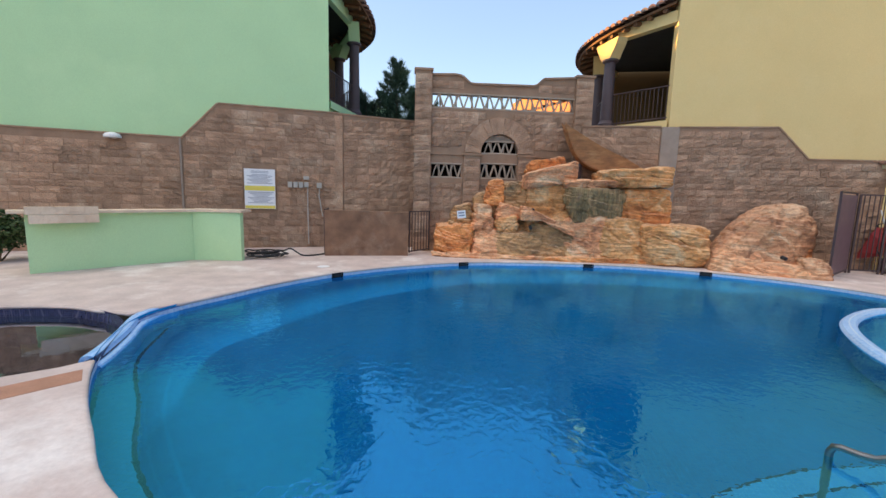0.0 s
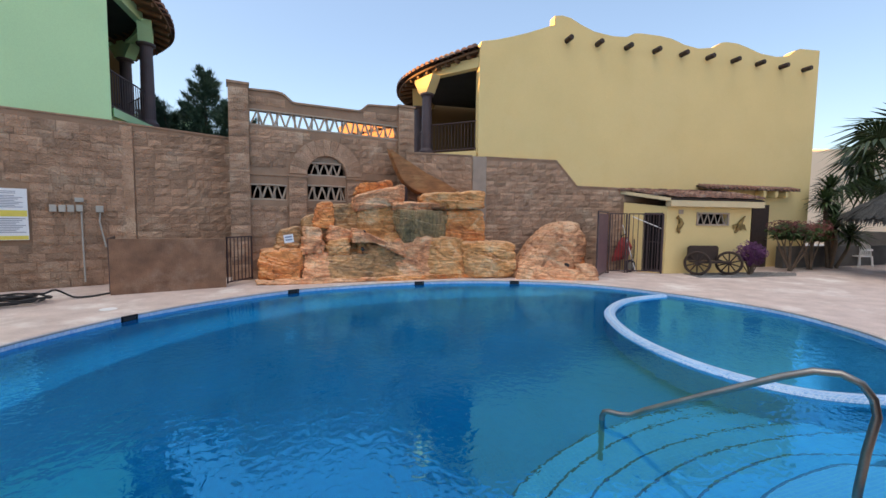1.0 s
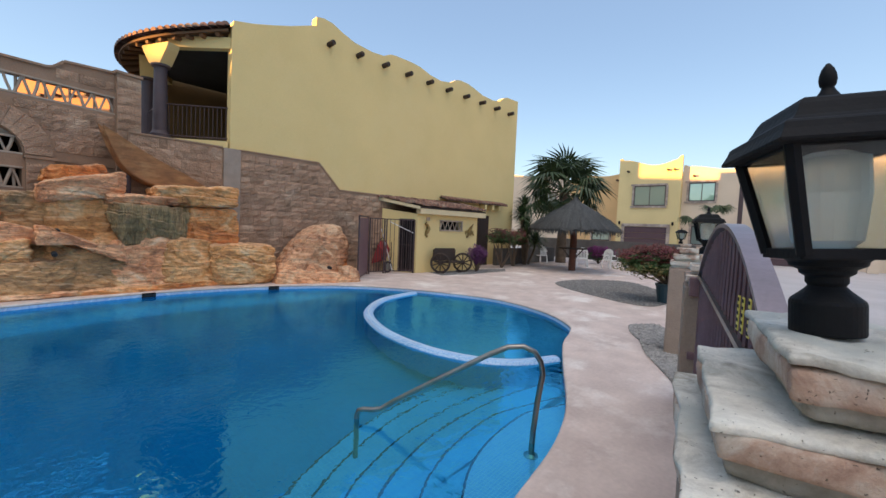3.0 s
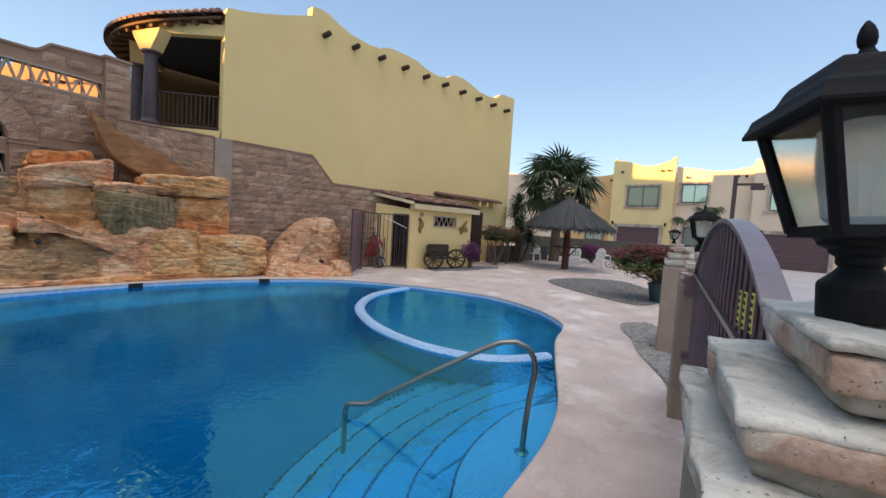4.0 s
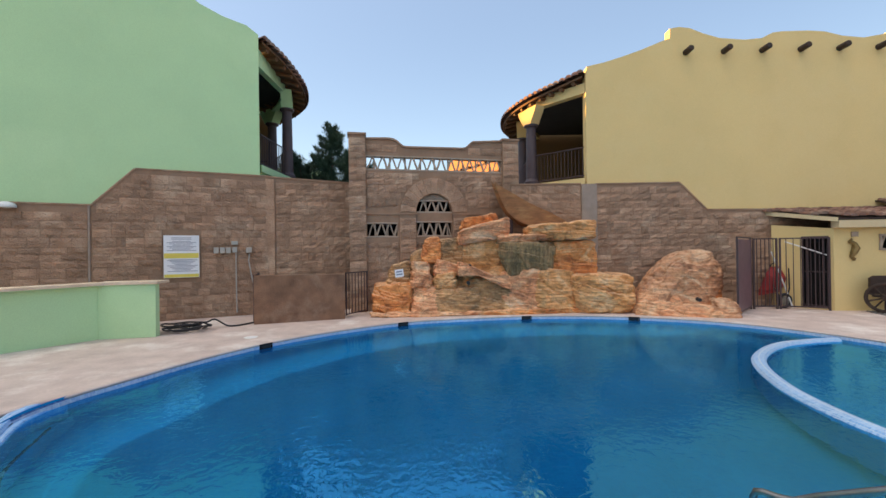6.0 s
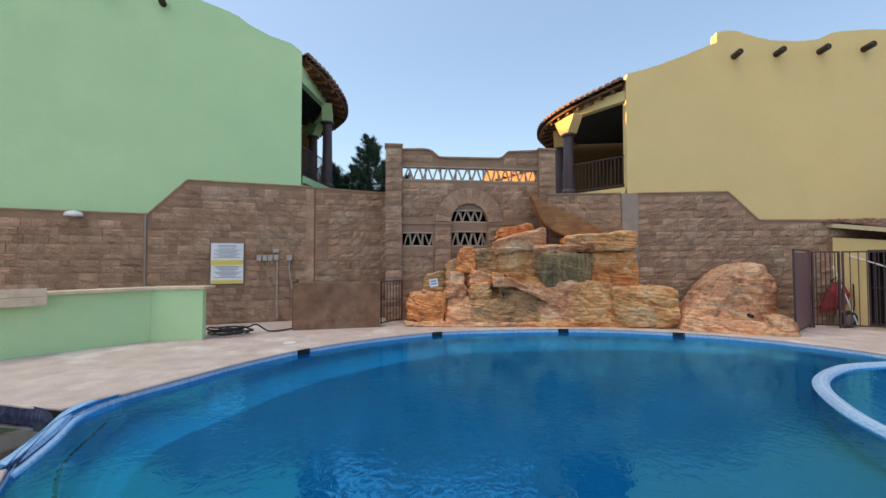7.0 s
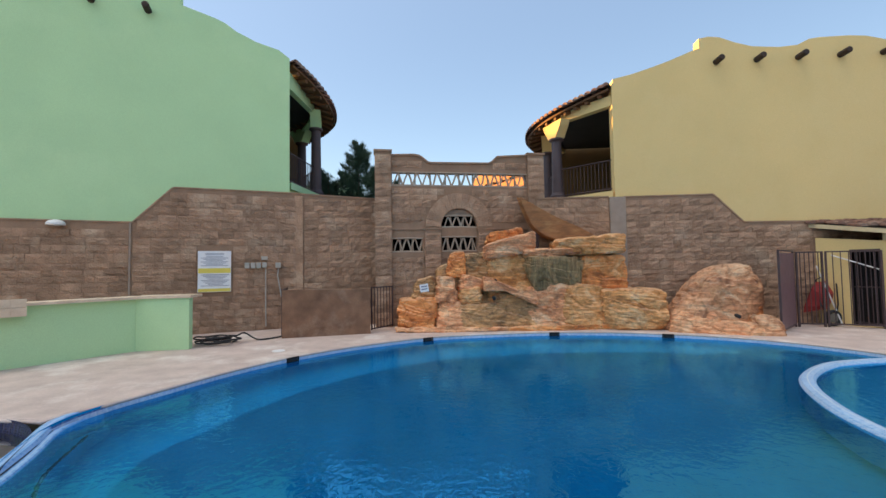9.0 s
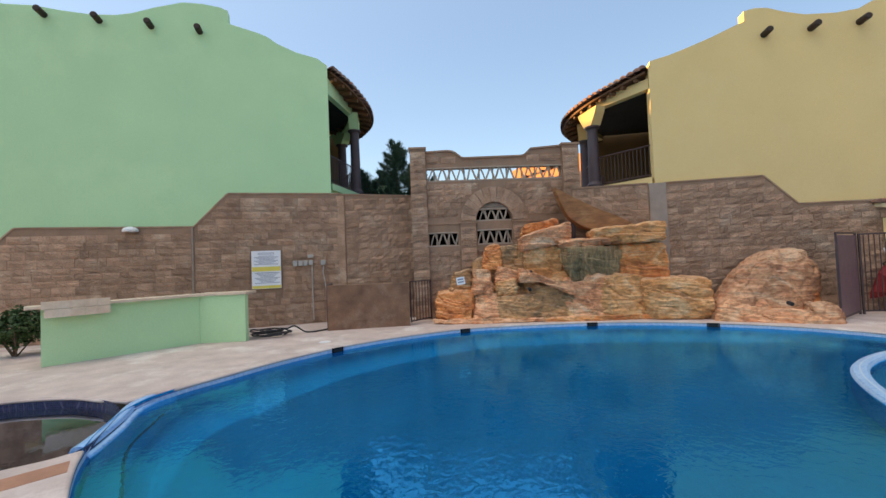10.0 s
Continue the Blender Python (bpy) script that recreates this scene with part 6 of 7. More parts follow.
for z, hx, hy in ((0.0, 0.20, 0.22), (0.06, 0.24, 0.27), (0.26, 0.33, 0.42), (0.28, 0.35, 0.44), (0.25, 0.32, 0.41), (0.07, 0.22, 0.25)):
    rows.append([bm.verts.new(BM @ Vector((sx * hx, sy * hy, z))) for sx, sy in ((-0.7, -1), (0.7, -1), (1, -0.6), (1, 0.6), (0.7, 1), (-0.7, 1), (-1, 0.6), (-1, -0.6))])
for a, b in zip(rows, rows[1:]):
    for k in range(8):
        bm.faces.new((a[k], a[(k + 1) % 8], b[(k + 1) % 8], b[k]))
bm.faces.new(rows[0]); bm.faces.new(rows[-1])
part("tub", bm, M_RED, barrow, "dented red steel tub")
bm = bmesh.new()
tube(bm, [(9.86 + 0.17 * math.cos(2 * math.pi * k / 20), 10.80, 0.21 + 0.17 * math.sin(2 * math.pi * k / 20)) for k in range(20)], 0.04, 8, False, True)
wheel = part("wheel", bm, M_RUBBER, barrow)
bm = bmesh.new()
turned(bm, [(0.12, -0.02), (0.12, 0.02)], 14, Matrix.Translation((9.86, 10.80, 0.21)) @ Matrix.Rotation(radians(90), 4, 'X'))
part("rim", bm, M_STEEL, wheel)
for q in (-0.22, 0.22):
    bm = bmesh.new()
    tube(bm, [(9.86 + q * 0.3, 10.80, 0.21), (9.90 + q, 10.93, 0.55), (9.98 + q * 1.2, 11.08, 1.18), (10.08 + q * 1.2, 10.98, 1.26)], 0.018, 6)
    part("handle", bm, M_RUBBER, barrow)
for foot, tip in (((10.02, 10.72, 0.02), (9.72, 11.05, 1.55)), ((10.02, 10.95, 1.82), (10.78, 10.30, 1.38))):
    bm = bmesh.new()
    tube(bm, [foot, tip], 0.016, 8)
    tagged(part("pool_pole", bm, M_WHITE), "white pole leaning behind the iron gate", "pole", "leaning poles")

# bench on two wagon wheels
bench = thing("wagon_bench", "dark wooden bench carried by two wagon wheels", "bench")
for x, y, yaw in ((11.35, 9.62, 40), (12.42, 9.42, 40)):
    m = Matrix.Translation((x, y, 0.39)) @ Matrix.Rotation(radians(yaw), 4, 'Z') @ Matrix.Rotation(radians(90), 4, 'Y')
    bm = bmesh.new()
    tube(bm, [m @ Vector((0.335 * math.cos(2 * math.pi * k / 28), 0.335 * math.sin(2 * math.pi * k / 28), 0)) for k in range(28)], 0.04, 6, False, True)
    wheel = part("wheel", bm, M_WOOD, bench)
    for k in range(10):
        bm = bmesh.new()
        a = 2 * math.pi * k / 10
        tube(bm, [m @ Vector((0.05 * math.cos(a), 0.05 * math.sin(a), 0)), m @ Vector((0.33 * math.cos(a), 0.33 * math.sin(a), 0))], 0.022, 6)
        part("spoke", bm, M_WOOD, wheel)
    bm = bmesh.new()
    turned(bm, [(0.07, -0.09), (0.08, 0), (0.07, 0.09)], 12, m)
    part("hub", bm, M_WOOD, wheel)
bm = bmesh.new()
bf = plane_frame((11.35, 9.66), (1.07, -0.20))
box(bm, (0.50, 0.42, 0.05), (1.1, 0.06, 0.42), bf, 0.01)
part("seat", bm, M_WOOD, bench)
bm = bmesh.new()
slab(bm, [(-0.12, 0.46), (0.92, 0.46), (0.92, 0.86), (0.86, 0.92), (-0.02, 0.92), (-0.12, 0.86)], bf, 0.20, 0.27)
part("backrest", bm, M_WOOD, bench)
for u in (0.05, 1.0):
    part("foot", boxes(((u, 0.02, 0.0), (0.3, 0.06, 0.12))), M_WOOD, bench).matrix_world = bf

# shrubs by the hut
ball = thing("purple_bougainvillea", "round purple bougainvillea bush by the hut", "bush")
stems(ball, (13.25, 9.35, 0), (13.25, 9.35, 0.6), (0.4, 0.4, 0.4), 14, 3)
leaves(ball, "crown", M_PURPLE, (13.25, 9.35, 0.68), (0.46, 0.44, 0.42), 2600, 0.035, 4)
for c, r, base, seed, mt in (((15.6, 9.75, 1.36), (0.85, 0.6, 0.36), (15.75, 9.75, 0), 11, M_RUST), ((17.2, 9.95, 1.30), (0.85, 0.6, 0.40), (17.1, 9.95, 0), 12, M_RUST)):
    t = thing("red_bougainvillea", "small bougainvillea tree with crimson and green crown", "tree", "bougainvillea trees")
    stems(t, base, c, r, 9, seed, 0.035)
    leaves(t, "crown", M_LEAF, c, r, 2200, 0.05, seed)
    leaves(t, "bloom", mt, (c[0], c[1], c[2] + 0.1), (r[0], r[1], r[2]), 1500, 0.045, seed + 50)
hedge = thing("magenta_bougainvillea", "low magenta bougainvillea behind the white chairs", "bush")
stems(hedge, (23.6, 8.2, 0), (23.6, 8.2, 0.6), (0.6, 0.9, 0.4), 12, 23)
leaves(hedge, "crown", M_LEAF, (23.6, 8.2, 0.55), (0.6, 0.95, 0.42), 1300, 0.05, 24)
leaves(hedge, "bloom", M_MAGENTA, (23.5, 8.2, 0.70), (0.6, 0.95, 0.36), 1900, 0.05, 25)
bm = bmesh.new()
box(bm, (19.6, 10.6, 0.40), (6.2, 0.25, 0.80), None)
tagged(part("garden_wall", bm, M_SHADEWALL), "low grey garden wall behind the shrubs, coloured darker for shade", "wall", kind="structure")
bm = bmesh.new()
box(bm, (27.2, 9.5, 0.65), (0.3, 11.0, 1.3), None)
tagged(part("garden_wall", bm, M_SHADEWALL), "grey garden wall behind the palapa, coloured darker for shade", "wall", kind="structure")

# ---- palapa with table and chairs ----
palapa = thing("palapa", "grey palm-thatch palapa on one wooden post", "palapa", at=pose(17.93, 7.40, 0))
bm = bmesh.new()
tube(bm, [(0, 0, -0.05), (0.02, 0, 1.2), (0, 0, 3.0)], [0.16, 0.15, 0.13], 12)
part("post", bm, M_REDWOOD, palapa, "thick reddish wooden post")
bm = bmesh.new()
rnd = random.Random(8)
prof = [(0.06, 3.24), (0.15, 3.10), (0.38, 2.95), (0.92, 2.64), (1.5, 2.27), (1.94, 1.90)]
for j in range(len(prof) - 1):
    (r0, z0), (r1, z1) = prof[j], prof[j + 1]
    for lay in range(2):
        n = int(26 + 70 * r1)
        for k in range(n):
            a = 2 * math.pi * (k + rnd.random()) / n
            w = (2 * math.pi * r1 / n) * 1.1
            ext = rnd.uniform(0.05, 0.28)
            d, s = Vector((math.cos(a), math.sin(a), 0)), Vector((-math.sin(a), math.cos(a), 0))
            top = d * r0 + Vector((0, 0, z0 + 0.03 + 0.03 * lay))
            out = d * (r1 + ext * 0.55) + Vector((0, 0, z1 - ext * 0.5 + 0.05 * lay + rnd.uniform(-0.03, 0.03)))
            q = [bm.verts.new(v) for v in (top - s * w * 0.3, top + s * w * 0.3, out + s * w * 0.55, out - s * w * 0.45)]
            bm.faces.new(q)
# shaggy hem of hanging strands
for k in range(620):
    a = 2 * math.pi * (k + rnd.random()) / 620
    r0, w, drop = rnd.uniform(1.84, 2.02), rnd.uniform(0.012, 0.03), rnd.uniform(0.10, 0.30)
    d, q = Vector((math.cos(a), math.sin(a), 0)), Vector((-math.sin(a), math.cos(a), 0))
    top = d * r0 + Vector((0, 0, 1.97 - 0.75 * (r0 - 1.84)))
    low = top + d * rnd.uniform(0.0, 0.10) + q * rnd.uniform(-0.05, 0.05) - Vector((0, 0, drop))
    bm.faces.new([bm.verts.new(v) for v in (top - q * w, top + q * w, low + q * w * 0.4, low - q * w * 0.4)])
ob = part("thatch", bm, M_THATCH, palapa)
bm = bmesh.new()
turned(bm, [(1.9, 1.80), (1.5, 2.08), (0.9, 2.52), (0.3, 2.95), (0.05, 3.15)], 28)
part("under_thatch", bm, M_THATCH, palapa)
for k in range(10):
    a = 2 * math.pi * k / 10
    bm = bmesh.new()
    tube(bm, [(0.1 * math.cos(a), 0.1 * math.sin(a), 3.0), (1.85 * math.cos(a), 1.85 * math.sin(a), 1.78)], 0.035, 6)
    part("rafter", bm, M_BARK, palapa)
table = thing("palapa_table", "round wooden table fixed round the palapa post", "table", at=pose(17.93, 7.40, 0))
bm = bmesh.new()
for a0, a1 in ((2, 178), (182, 358)):
    ring = [(r * math.cos(radians(a0 + (a1 - a0) * k / 16)), r * math.sin(radians(a0 + (a1 - a0) * k / 16))) for r, seq in ((0.62, range(17)), (0.19, range(16, -1, -1))) for k in seq]
    slab(bm, ring, flat, 0.98, 1.03)
part("tabletop", bm, M_WOOD, table)
for k in range(3):
    a = 2 * math.pi * k / 3 + 0.4
    bm = bmesh.new()
    tube(bm, [(0.15 * math.cos(a), 0.15 * math.sin(a), 0.6), (0.5 * math.cos(a), 0.5 * math.sin(a), 0.98)], 0.025, 6)
    part("brace", bm, M_WOOD, table)


def resin_chair(m):
    ch = thing("resin_chair", "white moulded resin armchair under the palapa", "chair", "white chairs", at=m)
    bm = bmesh.new()
    box(bm, (0, 0.02, 0.40), (0.50, 0.50, 0.035), None, 0.012)
    part("seat", bm, M_WHITE, ch)
    back = bmesh.new()
    arch = [(0.27 * math.cos(math.pi * k / 12), 0.72 + 0.26 * math.sin(math.pi * k / 12)) for k in range(13)]
    bmat = Matrix.Translation((0, 0.24, 0.40)) @ Matrix.Rotation(radians(102), 4, 'X')
    holed(back, [(0.25, 0.0)] + [(x, z - 0.38) for x, z in arch] + [(-0.25, 0.0)], [[(x0, 0.08), (x0 + 0.035, 0.08), (x0 + 0.035, 0.40), (x0, 0.40)] for x0 in (-0.17, -0.09, -0.017, 0.056, 0.135)], bmat, 0.0, 0.022)
    part("backrest", back, M_WHITE, ch, "slotted rounded backrest")
    for x in (-0.27, 0.27):
        bm = bmesh.new()
        tube(bm, [(x, -0.25, 0.0), (x, -0.24, 0.40), (x, -0.22, 0.60), (x, -0.10, 0.64), (x, 0.24, 0.66)], 0.03, 8)
        part("arm", bm, M_WHITE, ch)
        bm = bmesh.new()
        tube(bm, [(x * 0.95, 0.30, 0.0), (x * 0.9, 0.25, 0.42)], 0.03, 8)
        part("leg", bm, M_WHITE, ch)
    return ch


first_chair = resin_chair(pose(20.64, 10.35, 0, 0, 0, -110))
for x, y, yaw in ((20.68, 8.04, 120), (21.1, 6.75, 70)):
    copy_thing(first_chair, pose(x, y, 0, 0, 0, yaw))

# ---- palms ----
def fan_leaf(seed, blades=22, radius=0.95, stalk=0.95):
    rnd = random.Random(seed)
    bm = bmesh.new()
    tube(bm, [(0, 0, 0), (stalk * 0.55, 0, 0.10), (stalk, 0, 0.12)], [0.028, 0.018, 0.012], 5)
    hub = Vector((stalk, 0, 0.12))
    for k in range(blades):
        a = radians(-125 + 250 * k / (blades - 1))
        l = radius * (1.0 - 0.28 * abs(a) / 2.2) * rnd.uniform(0.9, 1.08)
        d, s = Vector((math.cos(a), math.sin(a), 0)), Vector((-math.sin(a), math.cos(a), 0))
        w = 0.042
        m1, m2 = hub + d * l * 0.55 + Vector((0, 0, 0.05)), hub + d * l + Vector((0, 0, -0.26 - 0.30 * rnd.random()))
        v = [bm.verts.new(p) for p in (hub, m1 - s * w, m1 + Vector((0, 0, 0.03)), m1 + s * w, m2)]
        for t in ((0, 1, 2), (0, 2, 3), (1, 4, 2), (2, 4, 3)):
            bm.faces.new([v[i] for i in t])
    bmesh.ops.recalc_face_normals(bm, faces=bm.faces)
    me = bpy.data.meshes.new("frond")
    bm.to_mesh(me); bm.free()
    me.materials.append(M_PALM)
    return me


def fan_palm(at, h, label, n=38, size=1.0, seed=1):
    rnd = random.Random(seed)
    t = thing("fan_palm", label, "palm tree", at=pose(*at))
    bm = bmesh.new()
    tube(bm, [(0, 0, -0.05), (0.05, 0.02, h * 0.5), (0, 0, h)], [0.30, 0.24, 0.22], 12)
    part("trunk", bm, M_BARK, t)
    meshes = [fan_leaf(seed + k) for k in range(4)]
    for k in range(n):
        ob = new("frond", meshes[k % 4])
        ob.parent = t
        tilt = 78 - 140 * (k / n) + rnd.uniform(-8, 8)
        ob.matrix_local = Matrix.Translation((0, 0, h)) @ Matrix.Rotation(k * 2.39996, 4, 'Z') @ Matrix.Rotation(radians(-tilt), 4, 'Y') @ Matrix.Rotation(rnd.uniform(-0.4, 0.4), 4, 'X') @ Matrix.Diagonal((size * rnd.uniform(0.85, 1.15),) * 3 + (1,))
    return t


fan_palm((21.95, 9.75, 0), 3.95, "fan palm with a full green crown behind the palapa", 32, 1.45, 3)
yucca = thing("yucca", "spiky green yucca clump beside the yellow house", "yucca", at=pose(18.6, 10.15, 0))
rnd = random.Random(21)
for k, (x, y, h) in enumerate(((0, 0, 1.9), (0.45, -0.3, 1.2), (-0.3, 0.15, 2.5), (-0.5, -0.3, 1.5), (0.2, 0.3, 3.0))):
    bm = bmesh.new()
    tube(bm, [(x * 0.3, y * 0.3, 0), (x * 0.7, y, h * 0.6), (x, y, h)], 0.06, 7)
    part("trunk", bm, M_BARK, yucca)
    bm = bmesh.new()
    for j in range(84):
        a, e = j * 2.4, radians(82 - 120 * j / 84)
        d = Vector((math.cos(a) * math.cos(e), math.sin(a) * math.cos(e), math.sin(e)))
        s = Vector((-math.sin(a), math.cos(a), 0))
        l = rnd.uniform(0.6, 0.85)
        c = Vector((x, y, h))
        v = [bm.verts.new(p) for p in (c - s * 0.028, c + s * 0.028, c + d * l * 0.6 + s * 0.04 + Vector((0, 0, 0.02)), c + d * l + Vector((0, 0, -0.14)), c + d * l * 0.6 - s * 0.04)]
        bm.faces.new(v)
    part("crown", bm, M_PALM, yucca)

# ---- gravel beds ----
def gravel_bed(name, outline, n, seed, label):
    bm = bmesh.new()
    slab(bm, outline, flat, 0.008, 0.001)
    bed = tagged(part(name, bm, M_BED), label, "gravel", kind="structure")
    rnd = random.Random(seed)
    xs, ys = [p[0] for p in outline], [p[1] for p in outline]
    co, fa, k = [], [], 0
    while k < n:
        x, y = rnd.uniform(min(xs), max(xs)), rnd.uniform(min(ys), max(ys))
        if not inside((x, y), outline):
            continue
        s, a, b = rnd.uniform(0.016, 0.036), rnd.uniform(0, 3.1), len(co)
        for dx, dy, dz in ((1, 0, 0.2), (0.2, 0.8, 0.3), (-0.9, 0.3, 0.2), (-0.4, -0.8, 0.25), (0.5, -0.7, 0.2), (0.1, 0.1, 0.85)):
            co.append((x + s * (dx * math.cos(a) - dy * math.sin(a)), y + s * (dx * math.sin(a) + dy * math.cos(a)), 0.006 + s * dz))
        fa += [(b + i, b + (i + 1) % 5, b + 5) for i in range(5)]
        k += 1
    me = bpy.data.meshes.new("pebbles")
    me.from_pydata(co, [], fa)
    me.materials.append(M_GRAVEL)
    ob = new("pebbles", me)
    ob.parent = bed
    ob["kind"] = "stuff"


bed_a = [tuple(p) for p in spline([(12.9, 5.85), (11.9, 5.0), (11.2, 3.9), (10.7, 2.9), (10.9, 2.35), (12.2, 2.3), (14.0, 2.9), (15.6, 4.2), (15.2, 5.2), (14.2, 5.8)], 5)]
bed_b = [tuple(p) for p in spline([(8.2, 2.15), (7.6, 2.0), (7.1, 1.72), (6.4, 1.45), (5.5, 0.98), (4.75, 0.62), (6.0, 0.75), (7.4, 1.2), (8.6, 1.75)], 5)]
bed_c = [(11.0, 9.25), (12.2, 8.95), (14.6, 8.85), (15.3, 9.3), (14.2, 9.75), (11.3, 10.05)]
gravel_bed("gravel_bed", bed_a, 5200, 1, "grey gravel bed at the bend of the deck")
gravel_bed("gravel_bed", bed_b, 2600, 2, "grey gravel strip beside the gate pier")
gravel_bed("gravel_bed", bed_c, 1500, 3, "grey gravel strip before the hut")
gravel_bed("gravel_bed", [(-16, 2.05), (-8.4, 5.95), (-8.55, 6.2), (-10.5, 5.9), (-16, 5.15)], 2500, 4, "grey dirt and gravel left of the counter")

# potted bougainvillea
pot = thing("potted_bougainvillea", "wide crimson and green bougainvillea in a blue pot", "potted plant")
bm = bmesh.new()
turned(bm, [(0.19, 0.0), (0.25, 0.42), (0.27, 0.44), (0.27, 0.50), (0.235, 0.50), (0.225, 0.44)], 20, Matrix.Translation((11.75, 2.30, 0)))
part("pot", bm, M_BLUEPOT, pot, "glazed dark blue pot")
stems(pot, (11.75, 2.30, 0.45), (11.65, 2.65, 1.05), (0.95, 1.0, 0.5), 26, 5, 0.02)
leaves(pot, "crown", M_LEAF, (11.65, 2.62, 0.98), (0.85, 0.92, 0.36), 4200, 0.042, 6, 0.2, 0.12)
leaves(pot, "dry_leaves", M_OLIVE, (11.6, 2.66, 0.90), (0.9, 0.95, 0.36), 1700, 0.036, 16, 0.0, 0.1)
leaves(pot, "bloom", M_RUST, (11.62, 2.62, 1.18), (0.86, 0.95, 0.34), 4600, 0.040, 7, 0.3, 0.15)
shrub = thing("green_shrub", "small rounded green shrub by the west wall", "bush")
stems(shrub, (-10.0, 7.6, 0), (-10.0, 7.6, 0.6), (0.5, 0.5, 0.4), 10, 9)
leaves(shrub, "crown", M_LEAF, (-10.0, 7.6, 0.62), (0.6, 0.55, 0.45), 2200, 0.05, 10)

# junipers behind the wall
for x, y, h, r, seed in ((-4.75, 16.4, 5.7, 2.4, 1), (-3.45, 16.0, 6.85, 2.1, 2), (-2.5, 15.6, 5.7, 2.0, 3)):
    t = thing("juniper", "dark green juniper rising behind the block wall", "tree", "junipers")
    bm = bmesh.new()
    tube(bm, [(x, y, 0), (x + 0.05, y, h * 0.5), (x, y, h * 0.97)], [0.12, 0.08, 0.02], 8)
    part("trunk", bm, M_BARK, t)
    rnd = random.Random(seed)
    co, fa = [], []
    for limb in range(70):
        f = rnd.uniform(0.15, 0.97)
        a = limb * 2.4 + rnd.uniform(-0.4, 0.4)
        foot = Vector((x, y, h * f * 0.93))
        out = Vector((math.cos(a), math.sin(a), rnd.uniform(0.55, 1.2))).normalized()
        reach = (r * (1.08 - f) + 0.22) * rnd.uniform(0.75, 1.35)
        for k in range(300):
            g = rnd.random() ** 0.8
            wide = 0.46 * (1.08 - g) * rnd.random() ** 0.7
            p = foot + out * reach * g + Vector((rnd.gauss(0, 1), rnd.gauss(0, 1), rnd.gauss(0, 1))).normalized() * wide
            d = (out + Vector((rnd.gauss(0, 0.5), rnd.gauss(0, 0.5), rnd.gauss(0.2, 0.4)))).normalized() * rnd.uniform(0.08, 0.22)
            s = d.orthogonal().normalized() * 0.015
            b = len(co)
            co += [p - s, p + s, p + d]
            fa.append((b, b + 1, b + 2))
    me = bpy.data.meshes.new("crown")
    me.from_pydata([tuple(v) for v in co], [], fa)
    me.materials.append(M_CYPRESS)
    new("crown", me).parent = t
bm = bmesh.new()
slab(bm, [(-1.5, 0), (3.2, 0), (3.2, 4.9), (2.2, 5.0), (1.6, 5.6), (-1.5, 5.7)], plane_frame((-6.0, 19.5), (1, 0.1)), 0.0, 0.3)
tagged(part("wall_green_wing", bm, M_GREEN), "mint green rear wing of the house", "wall", kind="structure")

# ---- street side: piers, lanterns, gate ----
def worn(bm, amount, scale, seed, cuts=6):
    """Breaks the straight edges and faces of a block with noise."""
    bmesh.ops.subdivide_edges(bm, edges=[e for e in bm.edges if e.calc_length() > 0.05], cuts=cuts, use_grid_fill=True)
    off = Vector((seed * 3.1, seed * 1.9, seed * 0.7))
    for v in bm.verts:
        v.co += Vector((noise.noise(v.co * scale + off), noise.noise(v.co * scale + off + Vector((9, 0, 0))), 0.6 * noise.noise(v.co * scale + off + Vector((0, 9, 0))))) * amount
        v.co += Vector((noise.noise(v.co * scale * 4.2 + off), noise.noise(v.co * scale * 4.2 + off + Vector((5, 0, 0))), noise.noise(v.co * scale * 4.2 + off + Vector((0, 5, 0))))) * amount * 0.45
    return bm


def pier(m, label, seed, body=0.42, cap_scale=1.0, bed=0.015, top=None):
    """A rendered pier with a stepped cap of brick courses bedded under cement."""
    p = thing("gate_pier", label, "pier", "gate piers", at=m)
    bm = bmesh.new()
    box(bm, (-0.03, -0.02, 0.62), (body + 0.08, body, 1.26), None, 0.02)
    part("shaft", worn(bm, 0.008, 5, seed, 3), M_STUCCO, p, "rough brown rendered shaft")
    tiers = ((-0.300, 0.275, -0.29, 0.205, 1.25, 1.350), (-0.250, 0.195, -0.24, 0.168, 1.350, 1.445), (-0.222, 0.19, -0.17, 0.085, 1.445, 1.537))
    for k, (u0, u1, w0, w1, z0, z1) in enumerate(tiers):
        u0, u1, w0, w1 = (q * cap_scale for q in (u0, u1, w0, w1))
        cu, cw, lu, lw = (u0 + u1) / 2, (w0 + w1) / 2, u1 - u0, w1 - w0
        bm = bmesh.new()
        box(bm, (cu, cw, (z0 + z1) / 2 - 0.012), (lu - 0.050, lw - 0.044, z1 - z0 - 0.03), None, 0.012)
        part("cement_fillet", worn(bm, 0.010, 7, seed + 40 + k, 7), M_FILLET, p, "grey smoothed cement under the brick edge", smooth=True)
        bm = bmesh.new()
        box(bm, (cu, cw, z1 - 0.039), (lu - 0.002, lw - 0.002, 0.046), None, 0.010)
        part("brick_course", worn(bm, 0.010, 9, seed + k, 9), M_BRICK, p, "worn reddish brick course", smooth=True)
        bm = bmesh.new()
        box(bm, (cu, cw, z1 - 0.010), (lu, lw, bed), None, bed * 0.4)
        part("cement_bed", worn(bm, 0.014, 8, seed + 20 + k, 13), top or M_CAP, p, "weathered cement bed", smooth=True)
    return p


